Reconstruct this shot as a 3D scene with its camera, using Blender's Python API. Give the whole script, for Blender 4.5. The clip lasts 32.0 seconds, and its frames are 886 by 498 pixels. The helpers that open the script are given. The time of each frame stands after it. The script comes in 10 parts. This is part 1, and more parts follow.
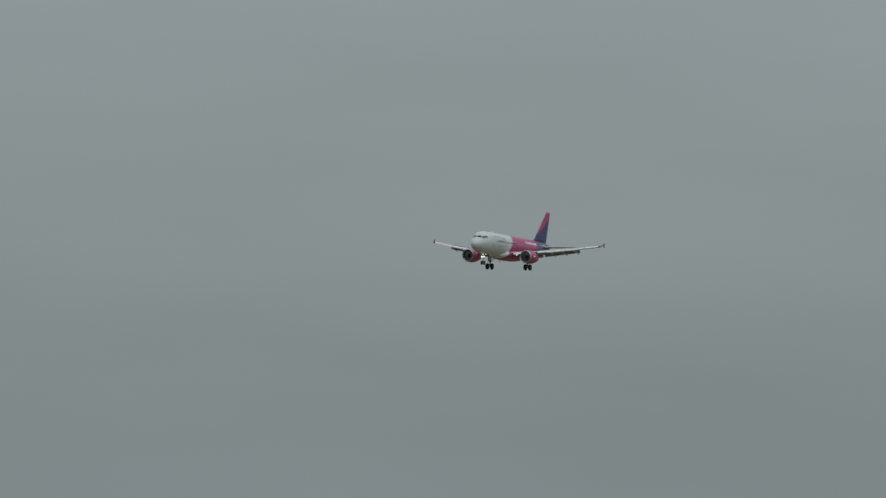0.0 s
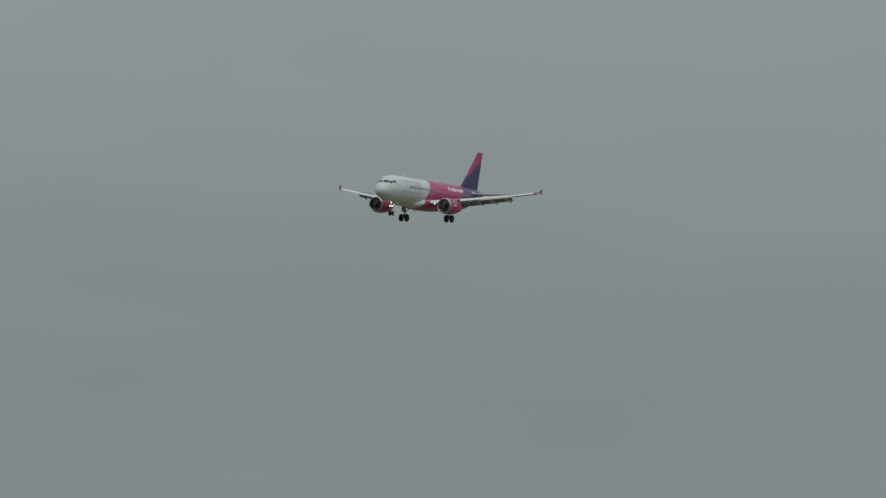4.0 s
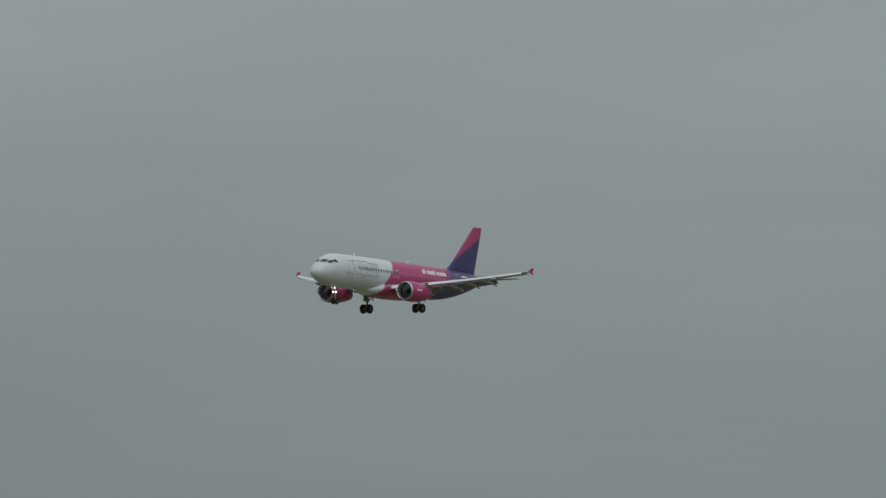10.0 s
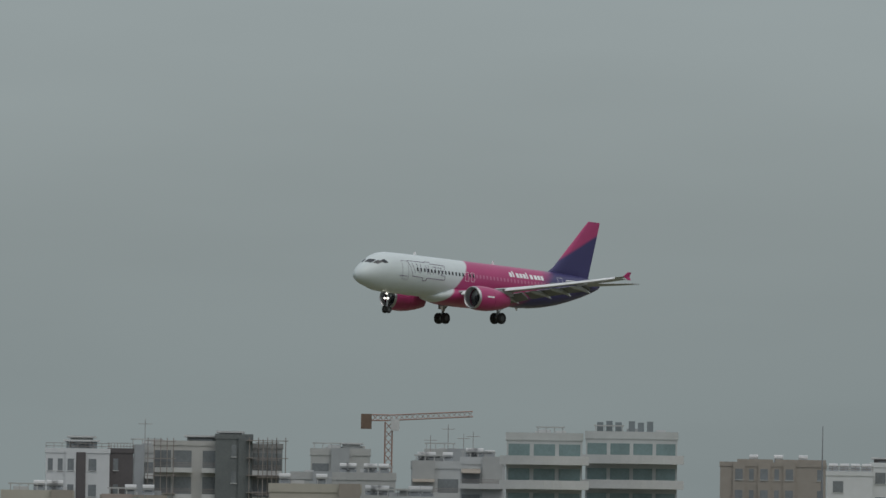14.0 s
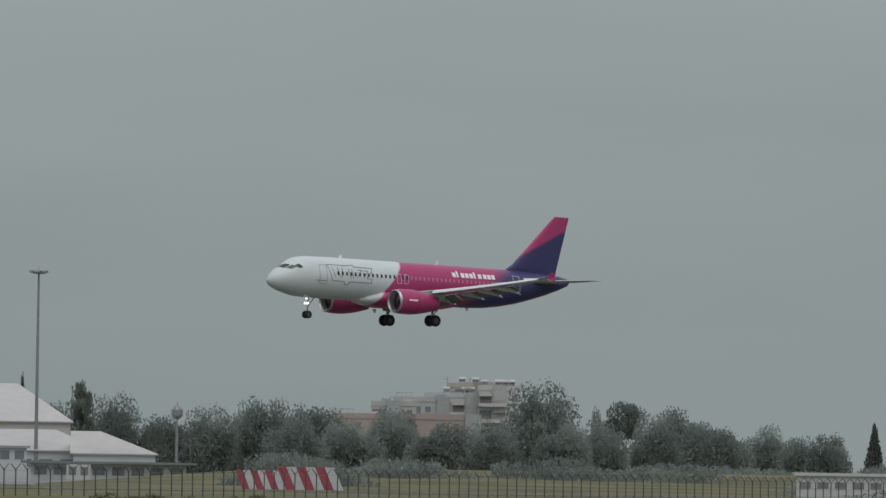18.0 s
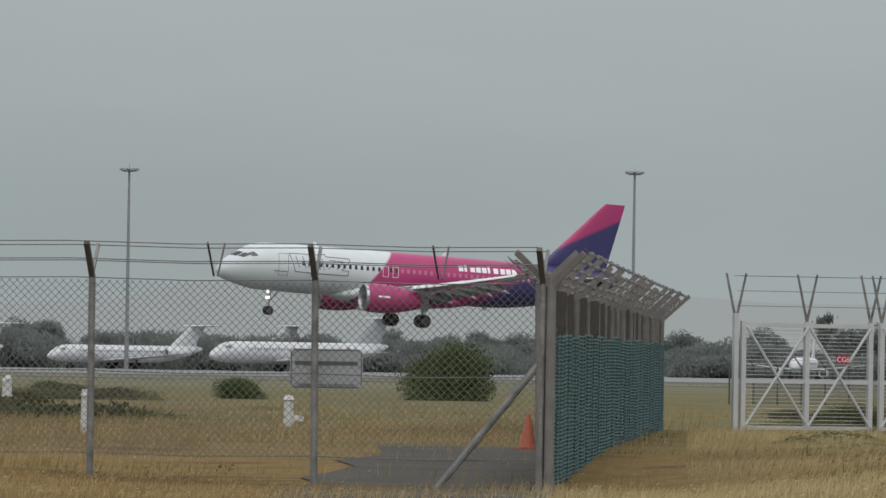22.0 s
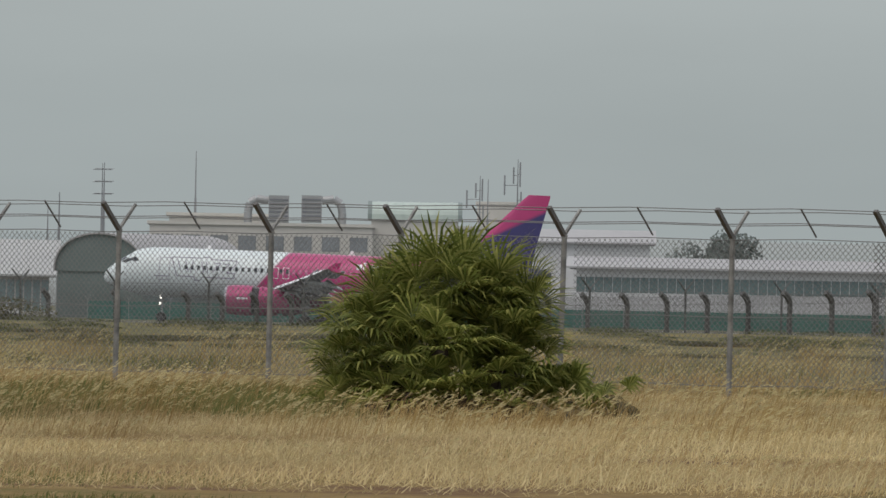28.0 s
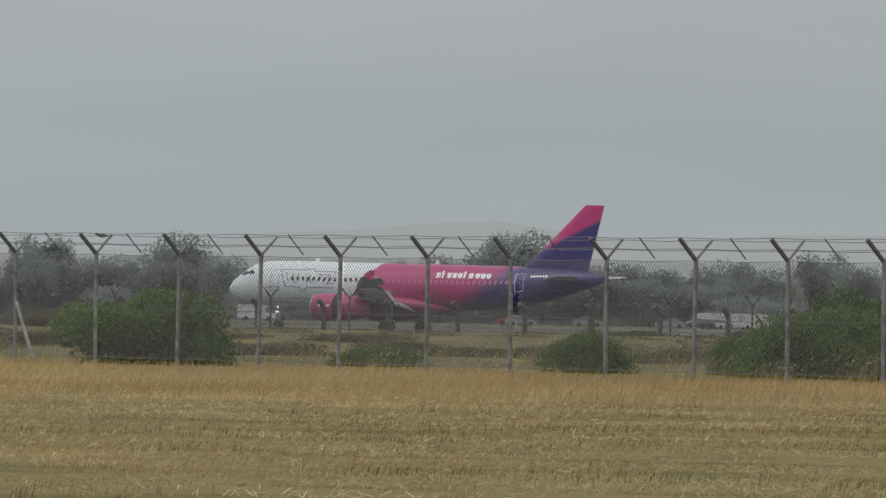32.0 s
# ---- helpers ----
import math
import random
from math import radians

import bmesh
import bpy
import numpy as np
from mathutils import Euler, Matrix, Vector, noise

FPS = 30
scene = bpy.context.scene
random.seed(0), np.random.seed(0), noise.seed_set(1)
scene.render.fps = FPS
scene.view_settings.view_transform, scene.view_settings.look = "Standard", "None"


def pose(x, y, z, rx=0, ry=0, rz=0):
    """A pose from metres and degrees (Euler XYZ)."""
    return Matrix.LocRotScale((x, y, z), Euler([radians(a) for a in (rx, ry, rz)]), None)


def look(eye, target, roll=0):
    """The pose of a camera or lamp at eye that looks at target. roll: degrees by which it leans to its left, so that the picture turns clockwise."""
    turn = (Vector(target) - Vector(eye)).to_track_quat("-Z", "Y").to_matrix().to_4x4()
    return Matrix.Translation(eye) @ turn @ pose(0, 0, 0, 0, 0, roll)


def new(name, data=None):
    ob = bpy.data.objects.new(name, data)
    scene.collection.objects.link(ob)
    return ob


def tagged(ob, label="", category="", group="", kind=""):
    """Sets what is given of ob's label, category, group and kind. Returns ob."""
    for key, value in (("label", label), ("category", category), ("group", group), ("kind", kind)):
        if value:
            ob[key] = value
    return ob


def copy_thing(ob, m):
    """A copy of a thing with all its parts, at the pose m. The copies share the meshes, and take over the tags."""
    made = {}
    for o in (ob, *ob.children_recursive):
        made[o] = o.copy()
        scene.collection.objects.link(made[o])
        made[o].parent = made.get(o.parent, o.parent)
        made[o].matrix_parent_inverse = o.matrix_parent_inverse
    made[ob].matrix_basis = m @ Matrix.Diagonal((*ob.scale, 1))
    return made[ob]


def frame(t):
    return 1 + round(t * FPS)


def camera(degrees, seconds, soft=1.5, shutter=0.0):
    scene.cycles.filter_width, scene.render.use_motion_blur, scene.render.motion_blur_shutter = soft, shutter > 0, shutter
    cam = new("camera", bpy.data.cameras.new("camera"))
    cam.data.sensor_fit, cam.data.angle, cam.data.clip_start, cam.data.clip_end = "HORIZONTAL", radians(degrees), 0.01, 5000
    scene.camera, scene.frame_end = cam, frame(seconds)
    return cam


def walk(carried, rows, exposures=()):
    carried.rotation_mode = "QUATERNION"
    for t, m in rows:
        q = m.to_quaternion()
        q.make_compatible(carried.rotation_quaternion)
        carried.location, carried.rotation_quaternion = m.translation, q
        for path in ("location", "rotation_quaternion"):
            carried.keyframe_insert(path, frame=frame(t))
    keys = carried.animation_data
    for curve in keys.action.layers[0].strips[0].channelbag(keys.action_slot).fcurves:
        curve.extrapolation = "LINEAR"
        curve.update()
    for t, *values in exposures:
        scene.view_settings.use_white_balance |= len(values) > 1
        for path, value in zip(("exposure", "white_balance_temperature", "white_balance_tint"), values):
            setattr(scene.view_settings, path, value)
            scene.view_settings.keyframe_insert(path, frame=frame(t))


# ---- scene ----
# ---------------------------------------------------------------- camera
def aim(az, up, roll):
    """The pose of the camera on its stand: azimuth from +y towards +x, elevation and lean in degrees."""
    a, e = radians(az), radians(up)
    eye = Vector((0.0, 0.0, 1.6))
    return look(eye, eye + Vector((math.sin(a) * math.cos(e), math.cos(a) * math.cos(e), math.sin(e))), roll)


cam = camera(5.2808, 32.0, 1.5, 0.0)
walk(cam, [(t, aim(az, up, roll)) for t, az, up, roll in (
    (0, 66.9357, 2.2737, 0.9), (0.5, 66.9516, 2.1688, 0.9), (1, 66.6431, 2.5046, 0.9), (1.5, 65.9894, 2.157, 0.9),
    (2, 65.3516, 2.1777, 0.9), (2.5, 64.7672, 2.2496, 0.9), (3, 64.2447, 2.1417, 0.9), (5.5, 62.0331, 2.2502, 0.9),
    (6, 61.4456, 2.4339, 0.9), (6.5, 60.7961, 2.4049, 0.9), (7, 60.2829, 2.2916, 0.9), (7.5, 59.628, 2.3057, 0.9),
    (8, 58.8737, 2.3, 0.9), (8.5, 58.1064, 2.2342, 0.9), (9, 57.2838, 2.1935, 0.9), (9.5, 56.3611, 2.1679, 0.9),
    (10, 55.8856, 2.2255, 0.9), (10.5, 55.3244, 2.5178, 0.9), (11, 53.6402, 2.559, 0.9), (11.5, 52.9444, 2.3328, 0.9),
    (12, 52.1277, 2.0216, 0.9), (12.5, 50.9983, 2.0162, 0.9), (13, 49.4622, 1.9764, 0.9), (13.5, 48.1648, 1.9494, 0.9),
    (14, 46.7774, 1.9282, 0.9), (14.5, 45.3593, 1.8454, 0.9), (15, 44.1466, 1.7355, 0.9), (15.5, 43.4266, 1.8207, 0.9),
    (17.5, 37.3009, 1.4737, 0.9), (18, 35.4251, 1.3658, 0.9), (18.5, 33.5353, 1.1322, 0.9), (19, 31.9243, 1.0974, 0.9),
    (19.5, 30.2252, 0.9313, 0.9), (20, 28.1983, 0.8568, 0.9), (20.5, 26.4316, 0.9192, 0.9), (20.6, 26.1261, 0.9455, 0.9),
    (21, 24.5303, 0.925, 0.9), (21.2, 23.1185, 0.8946, 0.9), (21.5, 21.8765, 0.879, 0.9), (21.8, 20.6, 0.7741, 0.9),
    (22, 19.7804, 0.6856, 0.9), (22.4, 18.0315, 0.5444, 0.9), (22.5, 17.541, 0.529, 0.9), (23, 15.3093, 0.4755, 0.9),
    (23.5, 12.9751, 0.6777, 0.9), (24, 10.5262, 0.5735, 0.9), (24.5, 8.259, 0.5994, 0.9), (25, 5.7377, 0.3812, 0.9),
    (25.5, 3.2681, 0.4182, 0.9), (27.5, -5.9417, 0.3463, 1.1), (28, -8.4881, 0.3569, 1.1), (28.5, -11.6698, 0.2402, 1.1),
    (29, -14.0267, 0.1644, 1.1), (29.5, -16.0996, 0.1777, 1.1), (30, -17.5488, 0.177, 1.1), (30.5, -19.0951, 0.3058, 1.1),
    (31, -22.1179, 0.4298, 1.1), (31.5, -23.6272, 0.45, 1.1), (32, -24.9857, 0.3815, 1.1),
)], exposures=((0, -0.66, 6400, 9), (9, -0.66, 6400, 9), (14, -0.56, 6420, 9), (15, -0.53, 6450, 9), (18, -0.42, 6500, 10), (19, -0.34, 6550, 12), (20, -0.16, 6550, 12), (21, -0.18, 6550, 12), (22, 0, 6550, 12), (23, 0.07, 6550, 12), (24, -0.13, 6600, 13), (25, 0.05, 6550, 12), (28, 0.03, 6650, 13), (29, 0.13, 6650, 13), (30, 0.14, 6650, 13), (31, 0.04, 6650, 15), (32, 0.04, 6650, 15)))

# ---------------------------------------------------------------- world and sun
world = bpy.data.worlds.new("overcast_sky")
scene.world = world
world.use_nodes = True
wn, wl = world.node_tree.nodes, world.node_tree.links
wn.clear()
w_out = wn.new("ShaderNodeOutputWorld")
w_sky = wn.new("ShaderNodeTexSky")
w_sky.sky_type, w_sky.sun_disc = "NISHITA", False
w_sky.sun_elevation, w_sky.sun_rotation = radians(58), radians(200)
w_sky.air_density, w_sky.dust_density = 1.0, 4.0
w_bg1 = wn.new("ShaderNodeBackground")
w_bg1.inputs["Strength"].default_value = 0.05
wl.new(w_sky.outputs[0], w_bg1.inputs["Color"])
# cloud layer: brighter overhead than at the horizon, with faint uneven patches
w_co = wn.new("ShaderNodeTexCoord")
w_sep = wn.new("ShaderNodeSeparateXYZ")
wl.new(w_co.outputs["Generated"], w_sep.inputs[0])
w_ramp = wn.new("ShaderNodeValToRGB")
wl.new(w_sep.outputs["Z"], w_ramp.inputs["Fac"])
els = w_ramp.color_ramp.elements
els[0].position, els[0].color = 0.0, (0.330, 0.385, 0.392, 1)
els[1].position, els[1].color = 1.0, (0.92, 0.95, 0.96, 1)
for p, c in ((0.02, (0.311, 0.365, 0.372, 1)), (0.06, (0.350, 0.40, 0.411, 1)), (0.25, (0.535, 0.575, 0.59, 1))):
    e = els.new(p)
    e.color = c
w_map = wn.new("ShaderNodeMapping")
w_map.inputs["Scale"].default_value = (1, 1, 5)
wl.new(w_co.outputs["Generated"], w_map.inputs[0])
w_noi = wn.new("ShaderNodeTexNoise")
w_noi.inputs["Scale"].default_value, w_noi.inputs["Detail"].default_value = 9.0, 4.0
wl.new(w_map.outputs[0], w_noi.inputs["Vector"])
w_r2 = wn.new("ShaderNodeMapRange")
w_r2.inputs["From Min"].default_value, w_r2.inputs["From Max"].default_value = 0.3, 0.7
w_r2.inputs["To Min"].default_value, w_r2.inputs["To Max"].default_value = 0.93, 1.06
wl.new(w_noi.outputs["Fac"], w_r2.inputs["Value"])
w_mul = wn.new("ShaderNodeVectorMath")
w_mul.operation = "SCALE"
wl.new(w_ramp.outputs["Color"], w_mul.inputs[0])
wl.new(w_r2.outputs[0], w_mul.inputs["Scale"])
w_bg2 = wn.new("ShaderNodeBackground")
w_bg2.inputs["Strength"].default_value = 0.95
wl.new(w_mul.outputs[0], w_bg2.inputs["Color"])
w_add = wn.new("ShaderNodeAddShader")
wl.new(w_bg1.outputs[0], w_add.inputs[0])
wl.new(w_bg2.outputs[0], w_add.inputs[1])
wl.new(w_add.outputs[0], w_out.inputs["Surface"])

sun_data = bpy.data.lights.new("sun", "SUN")
sun_data.energy, sun_data.angle, sun_data.color = 0.55, radians(40), (1.0, 0.97, 0.92)
sun = new("sun", sun_data)
sun.matrix_world = look((0, 0, 100), (0 + 30, 100 - 18, 100 - 165))


# ---------------------------------------------------------------- materials
def mat(name, color, rough=0.7, metal=0.0, var=0.12, scale=1.0, bump=0.0, color2=None, spec=0.5, fine=12.0):
    """A surface with a base colour, broad stains and fine grain at real size."""
    m = bpy.data.materials.new(name)
    m.use_nodes = True
    n, l = m.node_tree.nodes, m.node_tree.links
    b = n["Principled BSDF"]
    b.inputs["Roughness"].default_value, b.inputs["Metallic"].default_value = rough, metal
    b.inputs["Specular IOR Level"].default_value = spec
    co = n.new("ShaderNodeNewGeometry")
    t1, t2 = n.new("ShaderNodeTexNoise"), n.new("ShaderNodeTexNoise")
    t1.inputs["Scale"].default_value, t1.inputs["Detail"].default_value = scale, 3
    t2.inputs["Scale"].default_value, t2.inputs["Detail"].default_value = scale * fine, 4
    l.new(co.outputs["Position"], t1.inputs["Vector"])
    l.new(co.outputs["Position"], t2.inputs["Vector"])
    mx = n.new("ShaderNodeMix")
    mx.data_type = "RGBA"
    c2 = color2 or tuple(c * 0.6 for c in color)
    mx.inputs[6].default_value, mx.inputs[7].default_value = (*color, 1), (*c2, 1)
    r = n.new("ShaderNodeMapRange")
    r.inputs["From Min"].default_value, r.inputs["From Max"].default_value = 0.35, 0.75
    r.inputs["To Max"].default_value = 1.0 if color2 else var * 3
    l.new(t1.outputs["Fac"], r.inputs["Value"])
    l.new(r.outputs[0], mx.inputs[0])
    hs = n.new("ShaderNodeHueSaturation")
    r2 = n.new("ShaderNodeMapRange")
    r2.inputs["To Min"].default_value, r2.inputs["To Max"].default_value = 1 - var, 1 + var
    l.new(t2.outputs["Fac"], r2.inputs["Value"])
    l.new(r2.outputs[0], hs.inputs["Value"])
    l.new(mx.outputs[2], hs.inputs["Color"])
    l.new(hs.outputs[0], b.inputs["Base Color"])
    if bump:
        bp = n.new("ShaderNodeBump")
        bp.inputs["Strength"].default_value, bp.inputs["Distance"].default_value = bump, 0.05
        l.new(t2.outputs["Fac"], bp.inputs["Height"])
        l.new(bp.outputs[0], b.inputs["Normal"])
    return m


def glow(name, color, power):
    m = bpy.data.materials.new(name)
    m.use_nodes = True
    b = m.node_tree.nodes["Principled BSDF"]
    b.inputs["Base Color"].default_value = (*color, 1)
    b.inputs["Emission Color"].default_value = (*color, 1)
    b.inputs["Emission Strength"].default_value = power
    return m


def livery(name, stops, rough=0.32):
    """Paint in bands along the body: stops are (colour, where it begins aft of the reference, lean per metre up, softness)."""
    m = bpy.data.materials.new(name)
    m.use_nodes = True
    n, l = m.node_tree.nodes, m.node_tree.links
    b = n["Principled BSDF"]
    b.inputs["Roughness"].default_value = rough
    b.inputs["Specular IOR Level"].default_value = 0.4
    tc = n.new("ShaderNodeTexCoord")
    sp = n.new("ShaderNodeSeparateXYZ")
    l.new(tc.outputs["Object"], sp.inputs[0])
    last = None
    for color, x0, lean, soft in stops:
        rgb = n.new("ShaderNodeRGB")
        rgb.outputs[0].default_value = (*color, 1)
        if last is None:
            last = rgb.outputs[0]
            continue
        mz = n.new("ShaderNodeMath")
        mz.operation = "MULTIPLY_ADD"
        l.new(sp.outputs["Z"], mz.inputs[0])
        mz.inputs[1].default_value = -lean
        l.new(sp.outputs["X"], mz.inputs[2])
        r = n.new("ShaderNodeMapRange")
        r.inputs["From Min"].default_value, r.inputs["From Max"].default_value = x0 - soft, x0 + soft
        l.new(mz.outputs[0], r.inputs["Value"])
        mx = n.new("ShaderNodeMix")
        mx.data_type = "RGBA"
        l.new(r.outputs[0], mx.inputs[0])
        l.new(last, mx.inputs[6])
        l.new(rgb.outputs[0], mx.inputs[7])
        last = mx.outputs[2]
    no = n.new("ShaderNodeTexNoise")
    no.inputs["Scale"].default_value, no.inputs["Detail"].default_value = 0.8, 5
    l.new(tc.outputs["Object"], no.inputs["Vector"])
    r = n.new("ShaderNodeMapRange")
    r.inputs["To Min"].default_value, r.inputs["To Max"].default_value = 0.9, 1.06
    l.new(no.outputs["Fac"], r.inputs["Value"])
    hs = n.new("ShaderNodeHueSaturation")
    l.new(r.outputs[0], hs.inputs["Value"])
    l.new(last, hs.inputs["Color"])
    l.new(hs.outputs[0], b.inputs["Base Color"])
    return m


WHITE, PINK, NAVY = (0.60, 0.66, 0.66), (0.40, 0.045, 0.155), (0.046, 0.042, 0.135)
M_BODY = livery("jet_paint", ((WHITE, 0, 0, 0), (PINK, -3.75, .82, 0.12), (NAVY, 8.2, 1.35, 1.1)))
M_FIN = livery("fin_paint", ((PINK, 0, 0, 0), (NAVY, 6.4, 2.0, 0.35)))
M_COWL = livery("cowl_paint", ((PINK, 0, 0, 0), ((0.40, 0.03, 0.14), 2.2, 0, 0.5)), 0.3)
M_WING = mat("wing_grey", (0.42, 0.44, 0.45), 0.45, 0.0, 0.08, 0.6)
M_SLAT = mat("slat_white", (0.75, 0.77, 0.78), 0.35, 0.0, 0.05, 0.8)
M_DARKW = mat("flap_grey", (0.22, 0.23, 0.24), 0.55, 0.0, 0.12, 0.9)
M_METAL = mat("bare_metal", (0.46, 0.47, 0.48), 0.45, 0.85, 0.06, 2.0)
M_TYRE = mat("tyre_rubber", (0.018, 0.018, 0.019), 0.85, 0.0, 0.15, 3.0)
M_GLASSD = mat("dark_pane", (0.03, 0.035, 0.04), 0.12, 0.0, 0.05, 1.0)
M_TINT = mat("blended_pane", (0.50, 0.15, 0.27), 0.3, 0.0, 0.05, 1.0)
M_INK = mat("purple_outline", (0.10, 0.06, 0.13), 0.5, 0.0, 0.05, 1.0)
M_WHITEP = mat("white_marking", (0.80, 0.80, 0.81), 0.45, 0.0, 0.04, 1.0)
M_STRUT = mat("gear_strut", (0.32, 0.33, 0.34), 0.4, 0.3, 0.1, 3.0)
M_RIM = mat("wheel_rim", (0.085, 0.088, 0.092), 0.5, 0.4, 0.1, 3.0)
M_LAMP = glow("landing_light", (1.0, 0.95, 0.85), 2.4)
M_BLACK = mat("inlet_dark", (0.02, 0.02, 0.022), 0.6, 0.0, 0.1, 2.0)


# ---------------------------------------------------------------- building kit
class Kit:
    """Gathers vertices and faces of one part."""

    def __init__(self):
        self.v, self.f = [], []

    def add(self, verts, faces):
        k = len(self.v)
        self.v += [tuple(p) for p in verts]
        self.f += [tuple(i + k for i in q) for q in faces]
        return self

    def box(self, x0, y0, z0, x1, y1, z1):
        p = [(x, y, z) for z in (z0, z1) for y in (y0, y1) for x in (x0, x1)]
        return self.add(p, [(0, 2, 3, 1), (4, 5, 7, 6), (0, 1, 5, 4), (2, 6, 7, 3), (0, 4, 6, 2), (1, 3, 7, 5)])

    def obox(self, o, ax, ay, az):
        """A box from a corner and three edge vectors."""
        o, ax, ay, az = (Vector(q) for q in (o, ax, ay, az))
        p = [o + ax * i + ay * j + az * k for k in (0, 1) for j in (0, 1) for i in (0, 1)]
        return self.add(p, [(0, 2, 3, 1), (4, 5, 7, 6), (0, 1, 5, 4), (2, 6, 7, 3), (0, 4, 6, 2), (1, 3, 7, 5)])

    def tube(self, p0, p1, r0, r1=None, n=8, caps=True):
        p0, p1 = Vector(p0), Vector(p1)
        r1 = r0 if r1 is None else r1
        d = (p1 - p0).normalized()
        a = d.cross(Vector((0, 0, 1)) if abs(d.z) < 0.9 else Vector((1, 0, 0))).normalized()
        b = d.cross(a)
        vs = [c + (a * math.cos(6.28318 * i / n) + b * math.sin(6.28318 * i / n)) * r for c, r in ((p0, r0), (p1, r1)) for i in range(n)]
        fs = [(i, (i + 1) % n, n + (i + 1) % n, n + i) for i in range(n)]
        if caps:
            fs += [tuple(range(n))[::-1], tuple(range(n, 2 * n))]
        return self.add(vs, fs)

    def loft(self, rings, caps=True):
        """Skins rings of equally many points."""
        n = len(rings[0])
        vs = [p for r in rings for p in r]
        fs = [(j * n + i, j * n + (i + 1) % n, (j + 1) * n + (i + 1) % n, (j + 1) * n + i) for j in range(len(rings) - 1) for i in range(n)]
        if caps:
            fs += [tuple(range(n))[::-1], tuple(range((len(rings) - 1) * n, len(rings) * n))]
        return self.add(vs, fs)

    def prism(self, outline, axis, lo, hi):
        """An outline of (a, b) pushed along an axis: 'x' takes (y, z), 'y' takes (x, z), 'z' takes (x, y)."""
        mk = {"x": lambda a, b, c: (c, a, b), "y": lambda a, b, c: (a, c, b), "z": lambda a, b, c: (a, b, c)}[axis]
        return self.loft([[mk(a, b, lo) for a, b in outline], [mk(a, b, hi) for a, b in outline]])

    def data(self, name, material, smooth=False):
        me = bpy.data.meshes.new(name)
        me.from_pydata(self.v, [], self.f)
        bm = bmesh.new()
        bm.from_mesh(me)
        bmesh.ops.recalc_face_normals(bm, faces=bm.faces)
        bm.to_mesh(me)
        bm.free()
        me.materials.append(material)
        if smooth:
            me.polygons.foreach_set("use_smooth", [True] * len(me.polygons))
            me.set_sharp_from_angle(angle=radians(40))
        return me

    def make(self, name, material, parent=None, label="", smooth=False):
        ob = new(name, self.data(name, material, smooth))
        ob.parent = parent
        if label:
            ob["label"] = label
        return ob


def thing(name, label, category, m=None, group="", kind=""):
    ob = new(name)
    if m is not None:
        ob.matrix_basis = m
    return tagged(ob, label, category, group, kind)


def share(name, data, parent, m=None):
    """One more part on mesh data that alike parts share."""
    ob = new(name, data)
    ob.parent = parent
    if m is not None:
        ob.matrix_basis = m
    return ob


def polar(az, d, z=0.0):
    return Vector((d * math.sin(radians(az)), d * math.cos(radians(az)), z))


def dip(x, y):
    """A shallow hollow before the fence corner and the service road."""
    r, az = math.hypot(x, y), math.degrees(math.atan2(x, y))
    a = min(1.0, max(0.0, (az - 14.5) / 3.5)) * min(1.0, max(0.0, (22.4 - az) / 1.2))
    return .30 * a * min(1.0, max(0.0, (150 - r) / 24)) * min(1.0, max(0.0, (r - 20) / 30))


def ground_z(x, y):
    r = math.hypot(x, y)
    s = min(1.0, max(0.0, (r - 190) / 220))
    z = 0.30 * (1 - s * s * (3 - 2 * s))
    z += 0.03 * noise.noise((x * .03, y * .03, 0)) if 15 < r < 420 else 0
    # a low swell under the oats along the fence
    ar = math.degrees(math.atan2(x, y))
    z += .20 * min(1.0, max(0.0, (16.5 - ar) / 6)) * min(1.0, max(0.0, (ar - 2) / 7.5)) * min(1.0, max(0.0, (r - 106) / 16)) * min(1.0, max(0.0, (190 - r) / 40))
    # a low bank inside the fence
    az = math.degrees(math.atan2(x, y))
    k = min(1.0, max(0.12, (15 - az) / 6)) if az > -60 else 0.0
    # a broad brown rise on the far side of the field
    far = min(1.0, max(0.0, min(az - 33.3, 41 - az))) * 3.0 * math.exp(-((r - 1260) / 85) ** 2)
    return z - dip(x, y) + 0.85 * k * math.exp(-((r - 325) / 38) ** 2) + far

